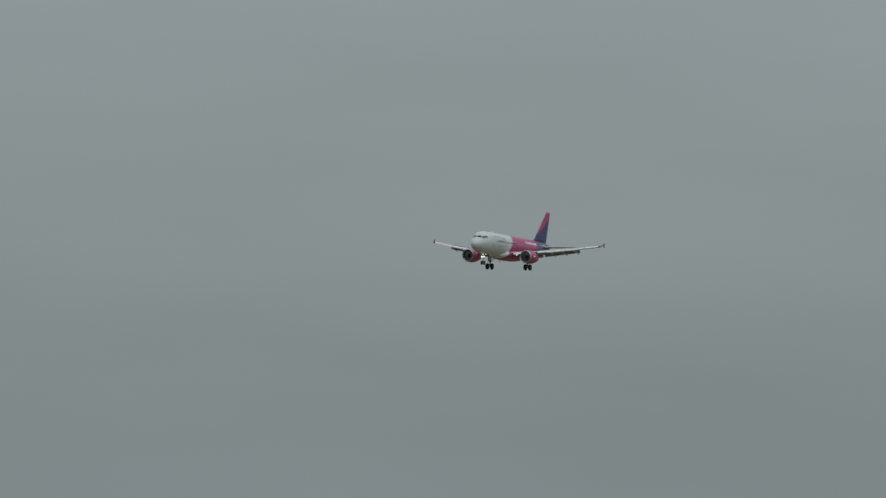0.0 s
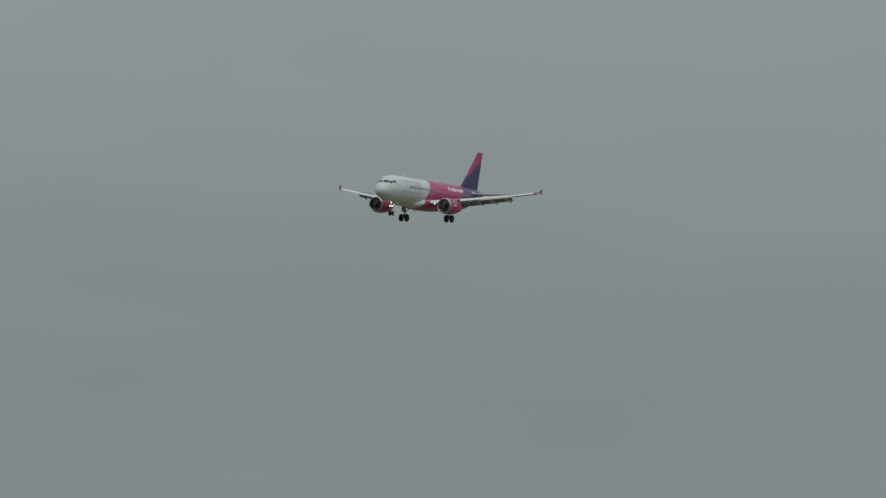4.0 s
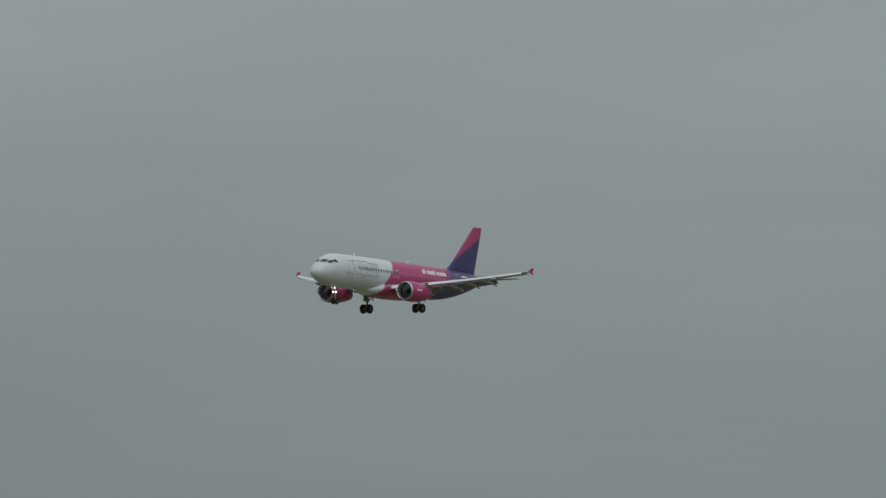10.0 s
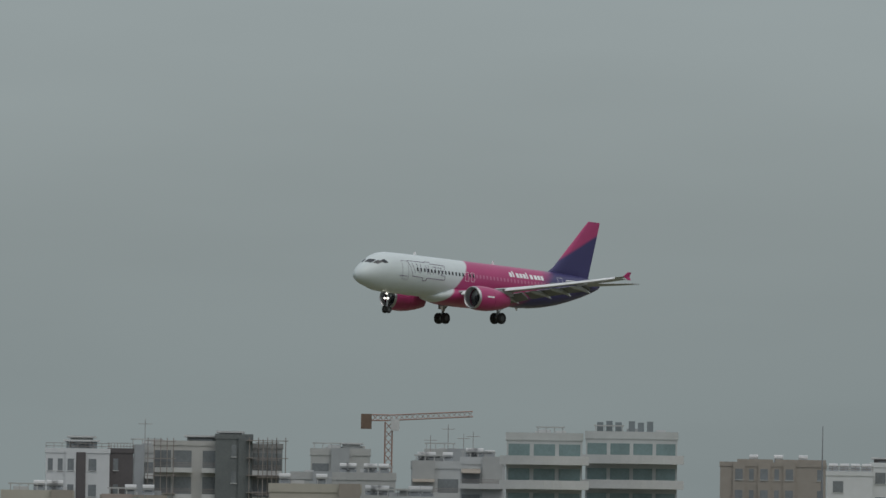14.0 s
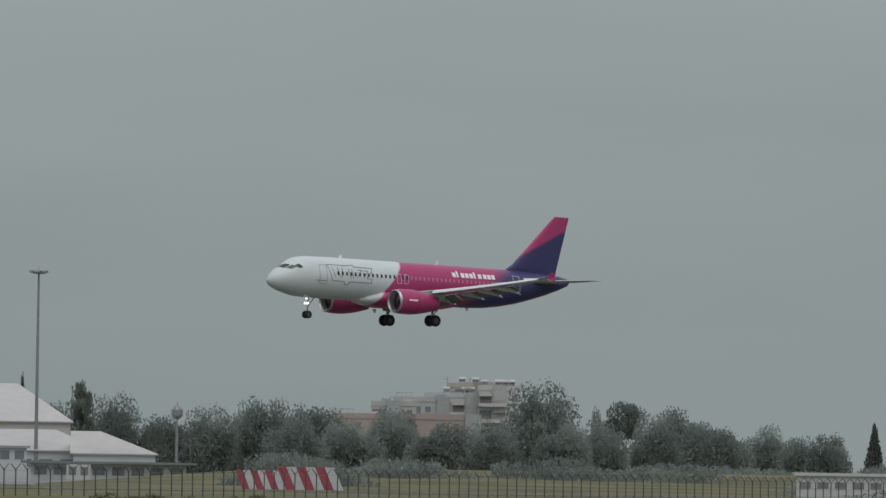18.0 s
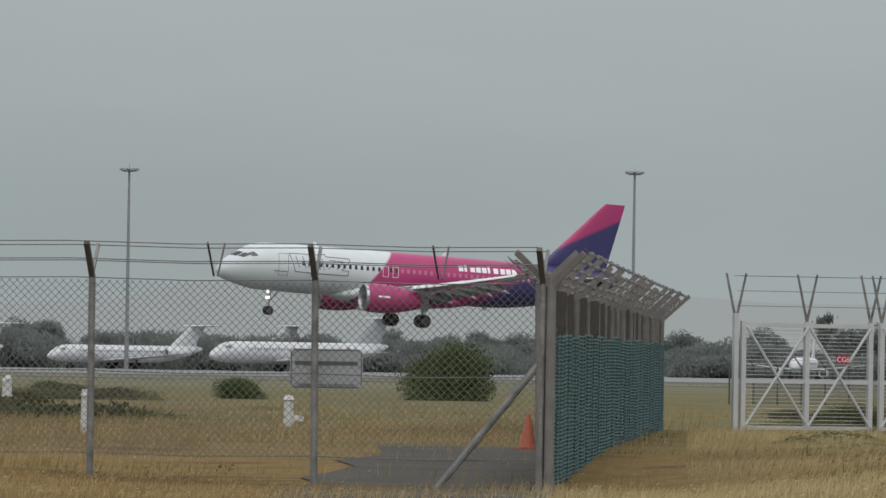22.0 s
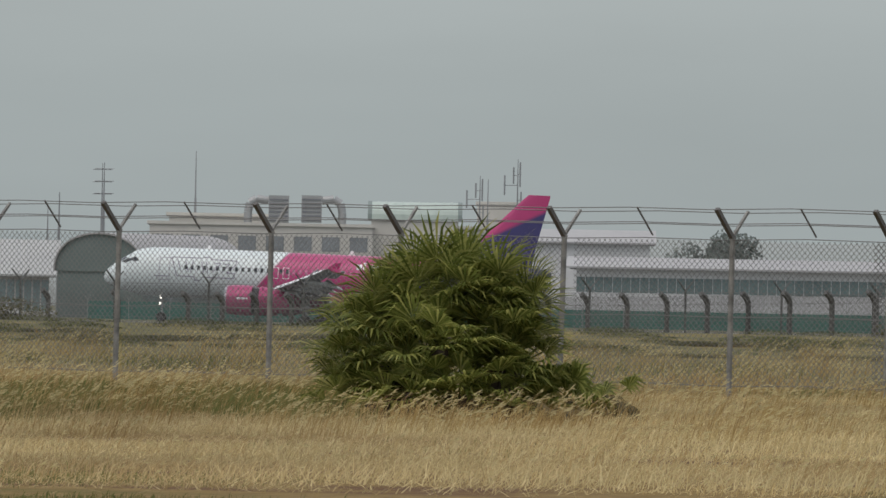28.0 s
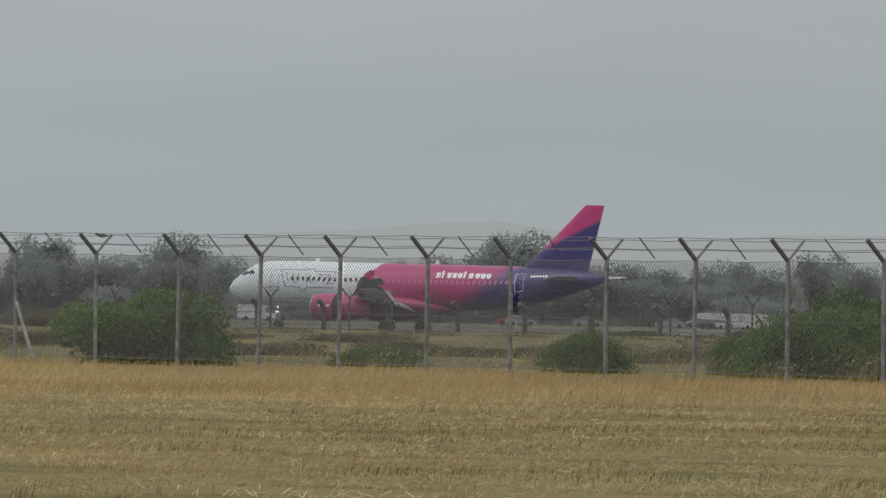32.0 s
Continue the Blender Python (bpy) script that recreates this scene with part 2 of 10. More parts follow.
# ---------------------------------------------------------------- ground
def ground_material():
    m = bpy.data.materials.new("field_ground")
    m.use_nodes = True
    n, l = m.node_tree.nodes, m.node_tree.links
    b = n["Principled BSDF"]
    b.inputs["Roughness"].default_value, b.inputs["Specular IOR Level"].default_value = 0.95, 0.1
    g = n.new("ShaderNodeNewGeometry")
    ln = n.new("ShaderNodeVectorMath")
    ln.operation = "LENGTH"
    l.new(g.outputs["Position"], ln.inputs[0])
    n1, n2, n3 = (n.new("ShaderNodeTexNoise") for _ in range(3))
    for q, s, d in ((n1, 0.35, 4), (n2, 5.0, 5), (n3, 0.05, 3)):
        q.inputs["Scale"].default_value, q.inputs["Detail"].default_value = s, d
        l.new(g.outputs["Position"], q.inputs["Vector"])

    def mix(f, a, c):
        x = n.new("ShaderNodeMix")
        x.data_type = "RGBA"
        l.new(f, x.inputs[0])
        for i, v in ((6, a), (7, c)):
            if isinstance(v, tuple):
                x.inputs[i].default_value = (*v, 1)
            else:
                l.new(v, x.inputs[i])
        return x.outputs[2]

    def rng(v, a, c):
        r = n.new("ShaderNodeMapRange")
        r.inputs["From Min"].default_value, r.inputs["From Max"].default_value = a, c
        l.new(v, r.inputs["Value"])
        return r.outputs[0]

    straw = mix(rng(n2.outputs["Fac"], .3, .7), (.13, .085, .032), (.235, .165, .065))
    straw = mix(rng(n1.outputs["Fac"], .55, .7), straw, (.10, .085, .026))
    straw = mix(rng(n1.outputs["Fac"], .44, .36), straw, (.115, .066, .033))
    sx = n.new("ShaderNodeSeparateXYZ")
    l.new(g.outputs["Position"], sx.inputs[0])
    mown = mix(rng(n2.outputs["Fac"], .3, .7), (.12, .10, .036), (.22, .18, .075))
    mown = mix(rng(n1.outputs["Fac"], .52, .68), mown, (.10, .095, .03))
    dv = n.new("ShaderNodeMath")
    dv.operation = "MULTIPLY_ADD"
    l.new(sx.outputs["Y"], dv.inputs[0])
    dv.inputs[1].default_value = .25
    l.new(sx.outputs["X"], dv.inputs[2])
    straw = mix(rng(dv.outputs[0], 0.0, -8.0), straw, mown)
    scrub = mix(rng(n2.outputs["Fac"], .35, .65), (.085, .085, .04), (.15, .135, .064))
    scrub = mix(rng(n1.outputs["Fac"], .5, .62), scrub, (.20, .155, .06))
    far = mix(rng(n3.outputs["Fac"], .4, .6), (.11, .115, .07), (.18, .165, .10))
    ad = n.new("ShaderNodeMath")
    ad.operation = "MULTIPLY_ADD"
    l.new(n3.outputs["Fac"], ad.inputs[0])
    ad.inputs[1].default_value = 90
    l.new(ln.outputs["Value"], ad.inputs[2])
    c = mix(rng(ad.outputs[0], 185, 240), straw, scrub)
    c = mix(rng(ad.outputs[0], 520, 700), c, far)
    # a bare gravel track on the verge, between two bearings from the stand
    sp = n.new("ShaderNodeSeparateXYZ")
    l.new(g.outputs["Position"], sp.inputs[0])

    def op(kind, a, b_):
        q = n.new("ShaderNodeMath")
        q.operation = kind
        for i, v in enumerate((a, b_)):
            if isinstance(v, float):
                q.inputs[i].default_value = v
            else:
                l.new(v, q.inputs[i])
        return q.outputs[0]

    dist = op("ADD", ln.outputs["Value"], op("MULTIPLY", n1.outputs["Fac"], 26.0))
    band = op("MULTIPLY", rng(dist, 134, 142), rng(dist, 184, 168))
    band = op("MULTIPLY", band, rng(op("DIVIDE", sp.outputs["X"], sp.outputs["Y"]), .462, .50))
    gravel = mix(rng(n2.outputs["Fac"], .35, .7), (.20, .17, .115), (.115, .095, .055))
    gravel = mix(rng(n1.outputs["Fac"], .5, .66), gravel, (.075, .07, .03))
    c = mix(op("MULTIPLY", band, .85), c, gravel)
    l.new(c, b.inputs["Base Color"])
    bp = n.new("ShaderNodeBump")
    bp.inputs["Strength"].default_value, bp.inputs["Distance"].default_value = 0.8, 0.08
    l.new(n2.outputs["Fac"], bp.inputs["Height"])
    l.new(bp.outputs[0], b.inputs["Normal"])
    return m


M_GROUND = ground_material()
k = Kit()
radii = [0.0] + [12 * 1.03 ** i for i in range(121)] + [420 * 1.09 ** i for i in range(1, 31)]
N_AZ = 240
rings = []
for r in radii:
    ring = []
    for i in range(N_AZ):
        a = 6.283185 * i / N_AZ
        x, y = r * math.sin(a), r * math.cos(a)
        z = ground_z(x, y)
        ring.append((x, y, z))
    rings.append(ring)
k.loft(rings, caps=False)
tagged(k.make("ground", M_GROUND, None, "", True), "dry grass and scrub ground of the airfield", "ground", kind="structure")

# ---------------------------------------------------------------- perimeter fence
M_GALV = mat("galvanised_steel", (0.25, 0.25, 0.235), 0.75, 0.2, 0.35, 5.0, 0.2, (0.11, 0.11, 0.105), 0.4, 9)
M_WIRE = mat("fence_wire", (0.18, 0.18, 0.177), 0.6, 0.4, 0.1, 2.0)
M_DARKARM = mat("painted_arm", (0.115, 0.11, 0.105), 0.6, 0.2, 0.15, 2.0)
F_N, F_T = Vector((math.sin(radians(28)), math.cos(radians(28)), 0)), Vector((-math.cos(radians(28)), math.sin(radians(28)), 0))
F_D = 121.0


def on_fence(u, off=0.0):
    p = F_N * (F_D + off) + F_T * u
    # the posts stand a little prouder along the mown field
    up = .13 * min(1.0, max(0.0, (2 - math.degrees(math.atan2(p.x, p.y))) / 8))
    return Vector((p.x, p.y, ground_z(p.x, p.y) + dip(p.x, p.y) + up))


def fence_post_data():
    """A round post with a Y of arms across the line: x along the line, y towards the airfield."""
    k = Kit()
    k.tube((0, 0, -.6), (0, 0, 2.37), .045, .045, 10)
    post = k.data("post", M_GALV, True)
    k = Kit()
    k.obox((-.035, .0, 2.30), (.07, 0, 0), (0, -.46, .46), (0, .045, .045))
    front = k.data("arm", M_DARKARM)
    k = Kit()
    k.obox((-.02, .0, 2.33), (.04, 0, 0), (0, .42, .42), (0, -.03, .03))
    back = k.data("arm", M_GALV)
    return post, front, back


def mesh_panel(w, h, pitch=.1, r=.005, material=None):
    """Chain link between two posts: two families of slanting wires."""
    vs, fs = [], []

    def wire(x0, z0, x1, z1, y):
        n = len(vs)
        for x, z in ((x0, z0), (x1, z1)):
            vs.extend([(x - r, y - r, z), (x + r, y - r, z), (x, y + r, z)])
        fs.extend([(n, n + 1, n + 4, n + 3), (n + 1, n + 2, n + 5, n + 4), (n + 2, n, n + 3, n + 5)])

    m = int((w + h) / pitch)
    for i in range(m):
        s = -h + i * pitch
        a, b = max(0, s), min(w, s + h)
        if b > a:
            wire(a, a - s, b, b - s, .004)
            wire(w - a, a - s, w - b, b - s, -.004)
    k = Kit()
    k.v, k.f = vs, fs
    return k.data("mesh_panel", material or M_WIRE)


F_ROT = Matrix.Rotation(math.atan2(F_T.y, F_T.x), 4, "Z") @ Matrix.Rotation(math.pi, 4, "Z")
POST, ARM_F, ARM_B = fence_post_data()
FENCE = thing("perimeter_fence", "galvanised chain-link airport fence with Y-shaped barbed wire arms", "fence")
STEP = 2.963
US = [16.2, 19.1, 22.0, 25.2, 28.0, 31.2, 34.0, 37.1, 40.1, 43.1, 46.0, 48.95, 52.0, 54.9, 57.8, 60.7, 63.6, 66.5, 69.4, 72.3, 75.3, 78.4, 81.1, 84.0, 87.2,
      90.3, 92.9, 96.0, 98.6, 101.9, 104.6, 107.8, 110.7, 113.7, 116.6, 119.4, 122.5, 125.3, 128.2, 131.2, 134.4, 137.1, 139.9, 142.9, 146.0, 149.0, 152.0,
      154.9, 158.1, 161.0, 164.1, 167.0, 170.0, 173.1, 176.2, 179.2, 182.2]
PANEL = mesh_panel(STEP, 2.25)
for i, u in enumerate(US):
    p = on_fence(u)
    lean = pose(0, 0, 0, random.uniform(-.8, .8), random.uniform(-.8, .8), 0)
    m = Matrix.Translation(p) @ F_ROT @ lean
    share("post", POST, FENCE, m)
    share("arm", ARM_F, FENCE, m)
    share("arm", ARM_B, FENCE, m)
    q = on_fence(u + STEP)
    if i < len(US) - 1:
        share("mesh_panel", PANEL, FENCE, Matrix.Translation((q.x, q.y, p.z + .06)) @ F_ROT)
        # slim droppers between the posts that hold the barbed wire
        mid = (p + on_fence(US[i + 1])) / 2
        k = Kit()
        k.tube((.12, 0, 2.38), (.10, -.40, 2.80), .015, .015, 5)
        if mid.x > -4:
            k.tube((.17, 0, 2.38), (.19, .40, 2.80), .013, .013, 5)
        k.make("dropper", M_DARKARM, FENCE).matrix_basis = Matrix.Translation(mid) @ F_ROT


def strand(kit, y, z, u0, u1, r=.007, n=None):
    n = n or int((u1 - u0) / 1.5)
    last = None
    for i in range(n + 1):
        u = u0 + (u1 - u0) * i / n
        p = on_fence(u)
        f = F_N * y
        q = Vector((p.x + f.x, p.y + f.y, p.z + z + (-.025 if i % 2 else 0)))
        if last is not None:
            kit.tube(last, q, r, r, 4, False)
        last = q


for y, z in ((-.45, 2.80), (-.22, 2.58), (.41, 2.76), (.2, 2.56), (0, 2.34), (0, 1.15), (0, .1)):
    k = Kit()
    strand(k, y, z, US[0], US[-1])
    tagged(k.make("wire_strand", M_WIRE, FENCE), kind="stuff")

# ---------------------------------------------------------------- light masts
M_MAST = mat("mast_steel", (0.25, 0.26, 0.265), 0.5, 0.3, 0.08, 0.5)


def light_mast(h, label):
    o = thing("light_mast", label, "light mast", group="apron light masts")
    k = Kit()
    k.tube((0, 0, 0), (0, 0, h * .5), .34, .25, 10)
    k.tube((0, 0, h * .5), (0, 0, h), .25, .16, 10)
    k.make("pole", M_MAST, o, "", True)
    k = Kit()
    k.tube((0, 0, h - .35), (0, 0, h - .05), .75, .75, 12)
    k.make("head_frame", M_MAST, o)
    for i in range(8):
        a = 6.283 * i / 8
        c, s = math.cos(a), math.sin(a)
        k = Kit()
        k.obox((c * .7 - s * .35, s * .7 + c * .35, h - .45), (s * .7, -c * .7, 0), (c * .8, s * .8, .25), (-c * .1, -s * .1, .3))
        k.make("floodlight", M_MAST, o)
    k = Kit()
    k.tube((0, 0, h), (0, 0, h + .9), .03, .02, 5)
    k.make("lightning_rod", M_MAST, o)
    return o


MASTS = ((33.018, 1500, 32.9), (26.082, 1650, 32.1), (24.18, 1330, 32.6), (20.917, 1450, 31.0), (17.903, 1450, 30.3), (15.329, 1300, 28.4), (12.495, 1180, 31.4), (10.755, 1350, 31.5), (3.814, 1180, 26.5), (2.48, 1050, 27.6))
for i, (az, d, h) in enumerate(MASTS):
    light_mast(h, "tall grey steel floodlight mast on the apron").matrix_basis = Matrix.Translation(polar(az, d))

# ---------------------------------------------------------------- plants near the fence
def leafy(name, colors, rough=0.8, trans=0.0, drift=False):
    """Foliage whose blades or leaves each differ a little."""
    m = bpy.data.materials.new(name)
    m.use_nodes = True
    n, l = m.node_tree.nodes, m.node_tree.links
    b = n["Principled BSDF"]
    b.inputs["Roughness"].default_value, b.inputs["Specular IOR Level"].default_value = rough, 0.2
    g = n.new("ShaderNodeNewGeometry")
    r = n.new("ShaderNodeValToRGB")
    l.new(g.outputs["Random Per Island"], r.inputs["Fac"])
    e = r.color_ramp.elements
    e[0].color, e[1].color = (*colors[0], 1), (*colors[-1], 1)
    for i, c in enumerate(colors[1:-1]):
        e.new((i + 1) / (len(colors) - 1)).color = (*c, 1)
    t = n.new("ShaderNodeTexNoise")
    t.inputs["Scale"].default_value, t.inputs["Detail"].default_value = 0.14, 5
    l.new(g.outputs["Position"], t.inputs["Vector"])
    k = n.new("ShaderNodeMapRange")
    k.inputs["From Min"].default_value, k.inputs["From Max"].default_value = 0.3, 0.7
    k.inputs["To Min"].default_value, k.inputs["To Max"].default_value = 0.66, 1.26
    l.new(t.outputs["Fac"], k.inputs["Value"])
    h = n.new("ShaderNodeHueSaturation")
    l.new(k.outputs[0], h.inputs["Value"])
    shade = r.outputs["Color"]
    if drift:
        # broad drifts of paler and of rustier stems
        for sc, lo, hi, tone, most in ((.055, .5, .68, (.46, .39, .22), .6), (.10, .5, .36, (.27, .165, .075), .45)):
            q, f, x = n.new("ShaderNodeTexNoise"), n.new("ShaderNodeMapRange"), n.new("ShaderNodeMix")
            q.inputs["Scale"].default_value, q.inputs["Detail"].default_value = sc, 3
            l.new(g.outputs["Position"], q.inputs["Vector"])
            f.inputs["From Min"].default_value, f.inputs["From Max"].default_value = lo, hi
            f.inputs["To Max"].default_value = most
            l.new(q.outputs["Fac"], f.inputs["Value"])
            x.data_type = "RGBA"
            l.new(f.outputs[0], x.inputs[0])
            l.new(shade, x.inputs[6])
            x.inputs[7].default_value = (*tone, 1)
            shade = x.outputs[2]
    l.new(shade, h.inputs["Color"])
    l.new(h.outputs[0], b.inputs["Base Color"])
    if trans:
        # light that passes through thin leaves
        tr, mx = n.new("ShaderNodeBsdfTranslucent"), n.new("ShaderNodeMixShader")
        mx.inputs[0].default_value = trans
        l.new(h.outputs[0], tr.inputs["Color"])
        l.new(b.outputs[0], mx.inputs[1])
        l.new(tr.outputs[0], mx.inputs[2])
        l.new(mx.outputs[0], n["Material Output"].inputs["Surface"])
    return m


M_STRAW = leafy("dry_grass", ((.20, .12, .045), (.36, .25, .095), (.50, .38, .17), (.30, .19, .065)), .85, .35, True)
M_PALE = leafy("pale_straw", ((.32, .235, .11), (.49, .40, .205), (.60, .51, .285), (.42, .32, .155)), .85, .35, True)
M_RUSTG = leafy("rust_grass", ((.32, .20, .085), (.47, .335, .15), (.56, .43, .205), (.39, .255, .105)), .85, .35, True)
M_GOLD = leafy("gold_straw", ((.23, .155, .07), (.37, .27, .125), (.48, .37, .187), (.29, .19, .083)), .85, .35, True)
M_BLEACH = leafy("bleached_straw", ((.39, .29, .135), (.59, .48, .25), (.70, .60, .34), (.49, .365, .172)), .85, .4, True)
M_OAT = leafy("pale_oats", ((.42, .35, .17), (.60, .53, .30), (.50, .42, .21)), .85, .35)
M_LYING = leafy("lying_straw", ((.22, .18, .085), (.42, .355, .18), (.30, .25, .115), (.15, .13, .058), (.49, .42, .23)), .85, .25, True)
M_GREENG = leafy("green_weeds", ((.085, .105, .035), (.17, .18, .065), (.14, .13, .045)), .85, .4)
M_THISTLE = leafy("dry_thistle", ((.11, .07, .04), (.19, .13, .07), (.26, .2, .12)), .9, .2)
M_LEAF = leafy("shrub_leaves", ((.04, .066, .017), (.075, .112, .03), (.125, .165, .048)), .75, .4)
M_LEAFY = leafy("olive_shrub_leaves", ((.04, .078, .014), (.088, .145, .028), (.155, .22, .05)), .75, .45)
M_LEAF2 = leafy("grey_scrub_leaves", ((.07, .077, .042), (.12, .12, .064), (.175, .147, .08)), .85, .35)
M_PALM = leafy("palm_fronds", ((.08, .105, .022), (.185, .215, .05), (.36, .36, .11)), 0.5, .5)
M_DEADP = leafy("dry_palm_fronds", ((.10, .085, .05), (.19, .16, .095)), .8, .3)
M_TWIG = mat("bark", (.09, .07, .055), .9, 0, .2, 3)


def tri_mesh(name, verts, tris, material):
    me = bpy.data.meshes.new(name)
    nv, nt = len(verts), len(tris)
    me.vertices.add(nv)
    me.vertices.foreach_set("co", np.asarray(verts, np.float32).ravel())
    me.loops.add(nt * 3)
    me.loops.foreach_set("vertex_index", np.asarray(tris, np.int32).ravel())
    me.polygons.add(nt)
    me.polygons.foreach_set("loop_start", np.arange(0, nt * 3, 3, dtype=np.int32))
    me.polygons.foreach_set("loop_total", np.full(nt, 3, np.int32))
    me.update(calc_edges=True)
    me.materials.append(material)
    return me


def blades(base, height, lean, width, rng, droop=0.35):
    """Curved ribbons: base points (n, 3), heights, and lean vectors (n, 2)."""
    n = len(base)
    a = rng.uniform(-1.0, 1.0, n)
    side = np.stack([np.cos(a), np.sin(a) * .4, np.zeros(n)], 1) * width[:, None] / 2
    mid, tip = base.copy(), base.copy()
    mid[:, 2] += height * .62
    mid[:, :2] += lean * .32
    tip[:, 2] += height * (1 - droop * .4)
    tip[:, :2] += lean
    v = np.stack([base - side, base + side, mid - side * .8, mid + side * .8, tip], 1).reshape(-1, 3)
    i = np.arange(n)[:, None] * 5
    t = np.concatenate([i + [0, 1, 3], i + [0, 3, 2], i + [2, 3, 4]], 1).reshape(-1, 3)
    return v, t


def heads(tips, size, lean, rng):
    """Nodding seed heads: slim kites at the tips."""
    n = len(tips)
    d = np.stack([lean[:, 0], lean[:, 1], np.hypot(lean[:, 0], lean[:, 1]) * rng.uniform(-.2, 1.0, n)], 1)
    d = d / np.linalg.norm(d, axis=1)[:, None] * size[:, None]
    up = np.zeros((n, 3))
    up[:, 2] = size * .09
    v = np.stack([tips - d * .15, tips + d * .4 + up, tips + d, tips + d * .35 - up], 1).reshape(-1, 3)
    i = np.arange(n)[:, None] * 4
    t = np.concatenate([i + [0, 1, 2], i + [0, 2, 3]], 1).reshape(-1, 3)
    return v, t


def gz(xy):
    return np.array([ground_z(x, y) for x, y in xy])


def patchy(xy, s, seed):
    return np.array([noise.noise((x * s, y * s, seed)) for x, y in xy])


def scatter(rng, n, az0, az1, r0, r1):
    az = np.radians(rng.uniform(az0, az1, n))
    r = np.sqrt(rng.uniform(r0 * r0, r1 * r1, n))
    return np.stack([r * np.sin(az), r * np.cos(az)], 1)


def before_fence(xy, gap=.4):
    """Metres from the fence line, on the camera's side."""
    return F_D - (xy[:, 0] * F_N.x + xy[:, 1] * F_N.y) - gap


def grass(name, label, material, seed, n, zone, h0, h1, w, wind, mask=None, seeds=None, clump=0.5, category="grass", soft=1.0, lay=0.0):
    rng = np.random.default_rng(seed)
    xy = scatter(rng, n, *zone)
    keep = patchy(xy, .16, seed) + .5 * patchy(xy, .9, seed + 9) > -clump + rng.uniform(-.25, .25, n)
    if mask is not None:
        keep &= mask(xy)
    az = np.degrees(np.arctan2(xy[:, 0], xy[:, 1]))
    edge = np.minimum(az - zone[0], zone[1] - az) + .5 * patchy(xy, .25, seed + 5)
    keep &= edge > soft * rng.uniform(0, 1, n)
    xy = xy[keep]
    n = len(xy)
    tall = np.clip(.75 + .6 * patchy(xy, .22, seed + 3), .35, 1.3)
    h = rng.uniform(h0, h1, n) * tall
    lean = np.stack([rng.normal(wind, wind * .5 + .12, n) * h + rng.normal(0, 1, n) * lay, rng.normal(0, .18, n) * h + rng.normal(0, .6, n) * lay], 1)
    base = np.concatenate([xy, (gz(xy) + (.012 if lay else -.03))[:, None]], 1)
    v, t = blades(base, h, lean, rng.uniform(.6, 1.3, n) * w, rng)
    ob = new(name, tri_mesh(name, v, t, material))
    tagged(ob, label, category, kind="stuff")
    if seeds:
        pick = rng.uniform(0, 1, n) < seeds
        tips = v.reshape(-1, 5, 3)[pick, 4]
        hv, ht = heads(tips, rng.uniform(.03, .07, len(tips)), lean[pick] + 1e-3, rng)
        s = new("seed_heads", tri_mesh("seed_heads", hv, ht, M_THISTLE if material == M_THISTLE else M_OAT))
        s.parent = ob
    return ob


def sedge(name, label, material, seed, n, zone, stems, radius, h0, h1, w, wind, mask=None, seeds=.8, category="grass", hs=1.0):
    """Tufts: many stems from one root that fan out and bend with the wind."""
    rng = np.random.default_rng(seed)
    c = scatter(rng, n, *zone)
    if mask is not None:
        c = c[mask(c)]
    n = len(c)
    size = np.repeat(rng.uniform(.6, 1.15, n), stems)
    xy = np.repeat(c, stems, 0) + rng.normal(0, radius, (n * stems, 2)) * size[:, None]
    m = len(xy)
    h = rng.uniform(h0, h1, m) * size
    lean = np.stack([rng.normal(wind, .16, m) * h, rng.normal(0, .15, m) * h], 1)
    base = np.concatenate([xy, (gz(xy) - .03)[:, None]], 1)
    v, t = blades(base, h, lean, rng.uniform(.6, 1.3, m) * w, rng)
    ob = new(name, tri_mesh(name, v, t, material))
    tagged(ob, label, category, kind="stuff")
    if seeds:
        pick = np.flatnonzero(rng.uniform(0, 1, m) < seeds)
        pick = np.repeat(pick, 5)
        tips = v.reshape(-1, 5, 3)[pick, 4] - np.concatenate([lean[pick] * .30, h[pick, None] * .12], 1) * rng.uniform(0, 1, (len(pick), 1))
        hv, ht = heads(tips, rng.uniform(.03, .07, len(tips)) * hs, lean[pick] + rng.normal(0, .05, (len(pick), 2)), rng)
        q = new("seed_heads", tri_mesh("seed_heads", hv, ht, M_THISTLE if material == M_THISTLE else M_OAT))
        q.parent = ob
    return ob


def far_of(r, k=6):
    return lambda p: np.hypot(p[:, 0], p[:, 1]) > r + k * patchy(p, .05, 2)


grass("tall_oat_grass", "tall dry golden oats bent by the wind before the fence", M_GOLD, 11, 200000, (-1.5, 9.5, 68, 150), .10, .27, .0055, .5, lambda p: (before_fence(p, 2.0) > 0) & far_of(77)(p), .05, .5, soft=2.0)
for az0, az1, d0, d1, num, h0, h1 in ((2.5, 4.3, 98, 118, 95, .6, 1.15), (4.2, 5.4, 100, 122, 26, .4, .75), (5.4, 6.6, 100, 122, 46, .45, .95), (6.6, 8.8, 104, 122, 64, .4, .95), (8.6, 10.8, 112, 134, 22, .35, .8), (10.8, 15.5, 112, 150, 22, .35, .65), (-1.0, 2.6, 100, 128, 60, .5, 1.0)):
    sedge("oat_tufts", "tufts of tall pale oats with nodding heads", M_PALE, int(az0 * 10) + 60, num, (az0, az1, d0, d1), 58, .24, h0, h1, .0055, .72, None, .95, hs=1.5)
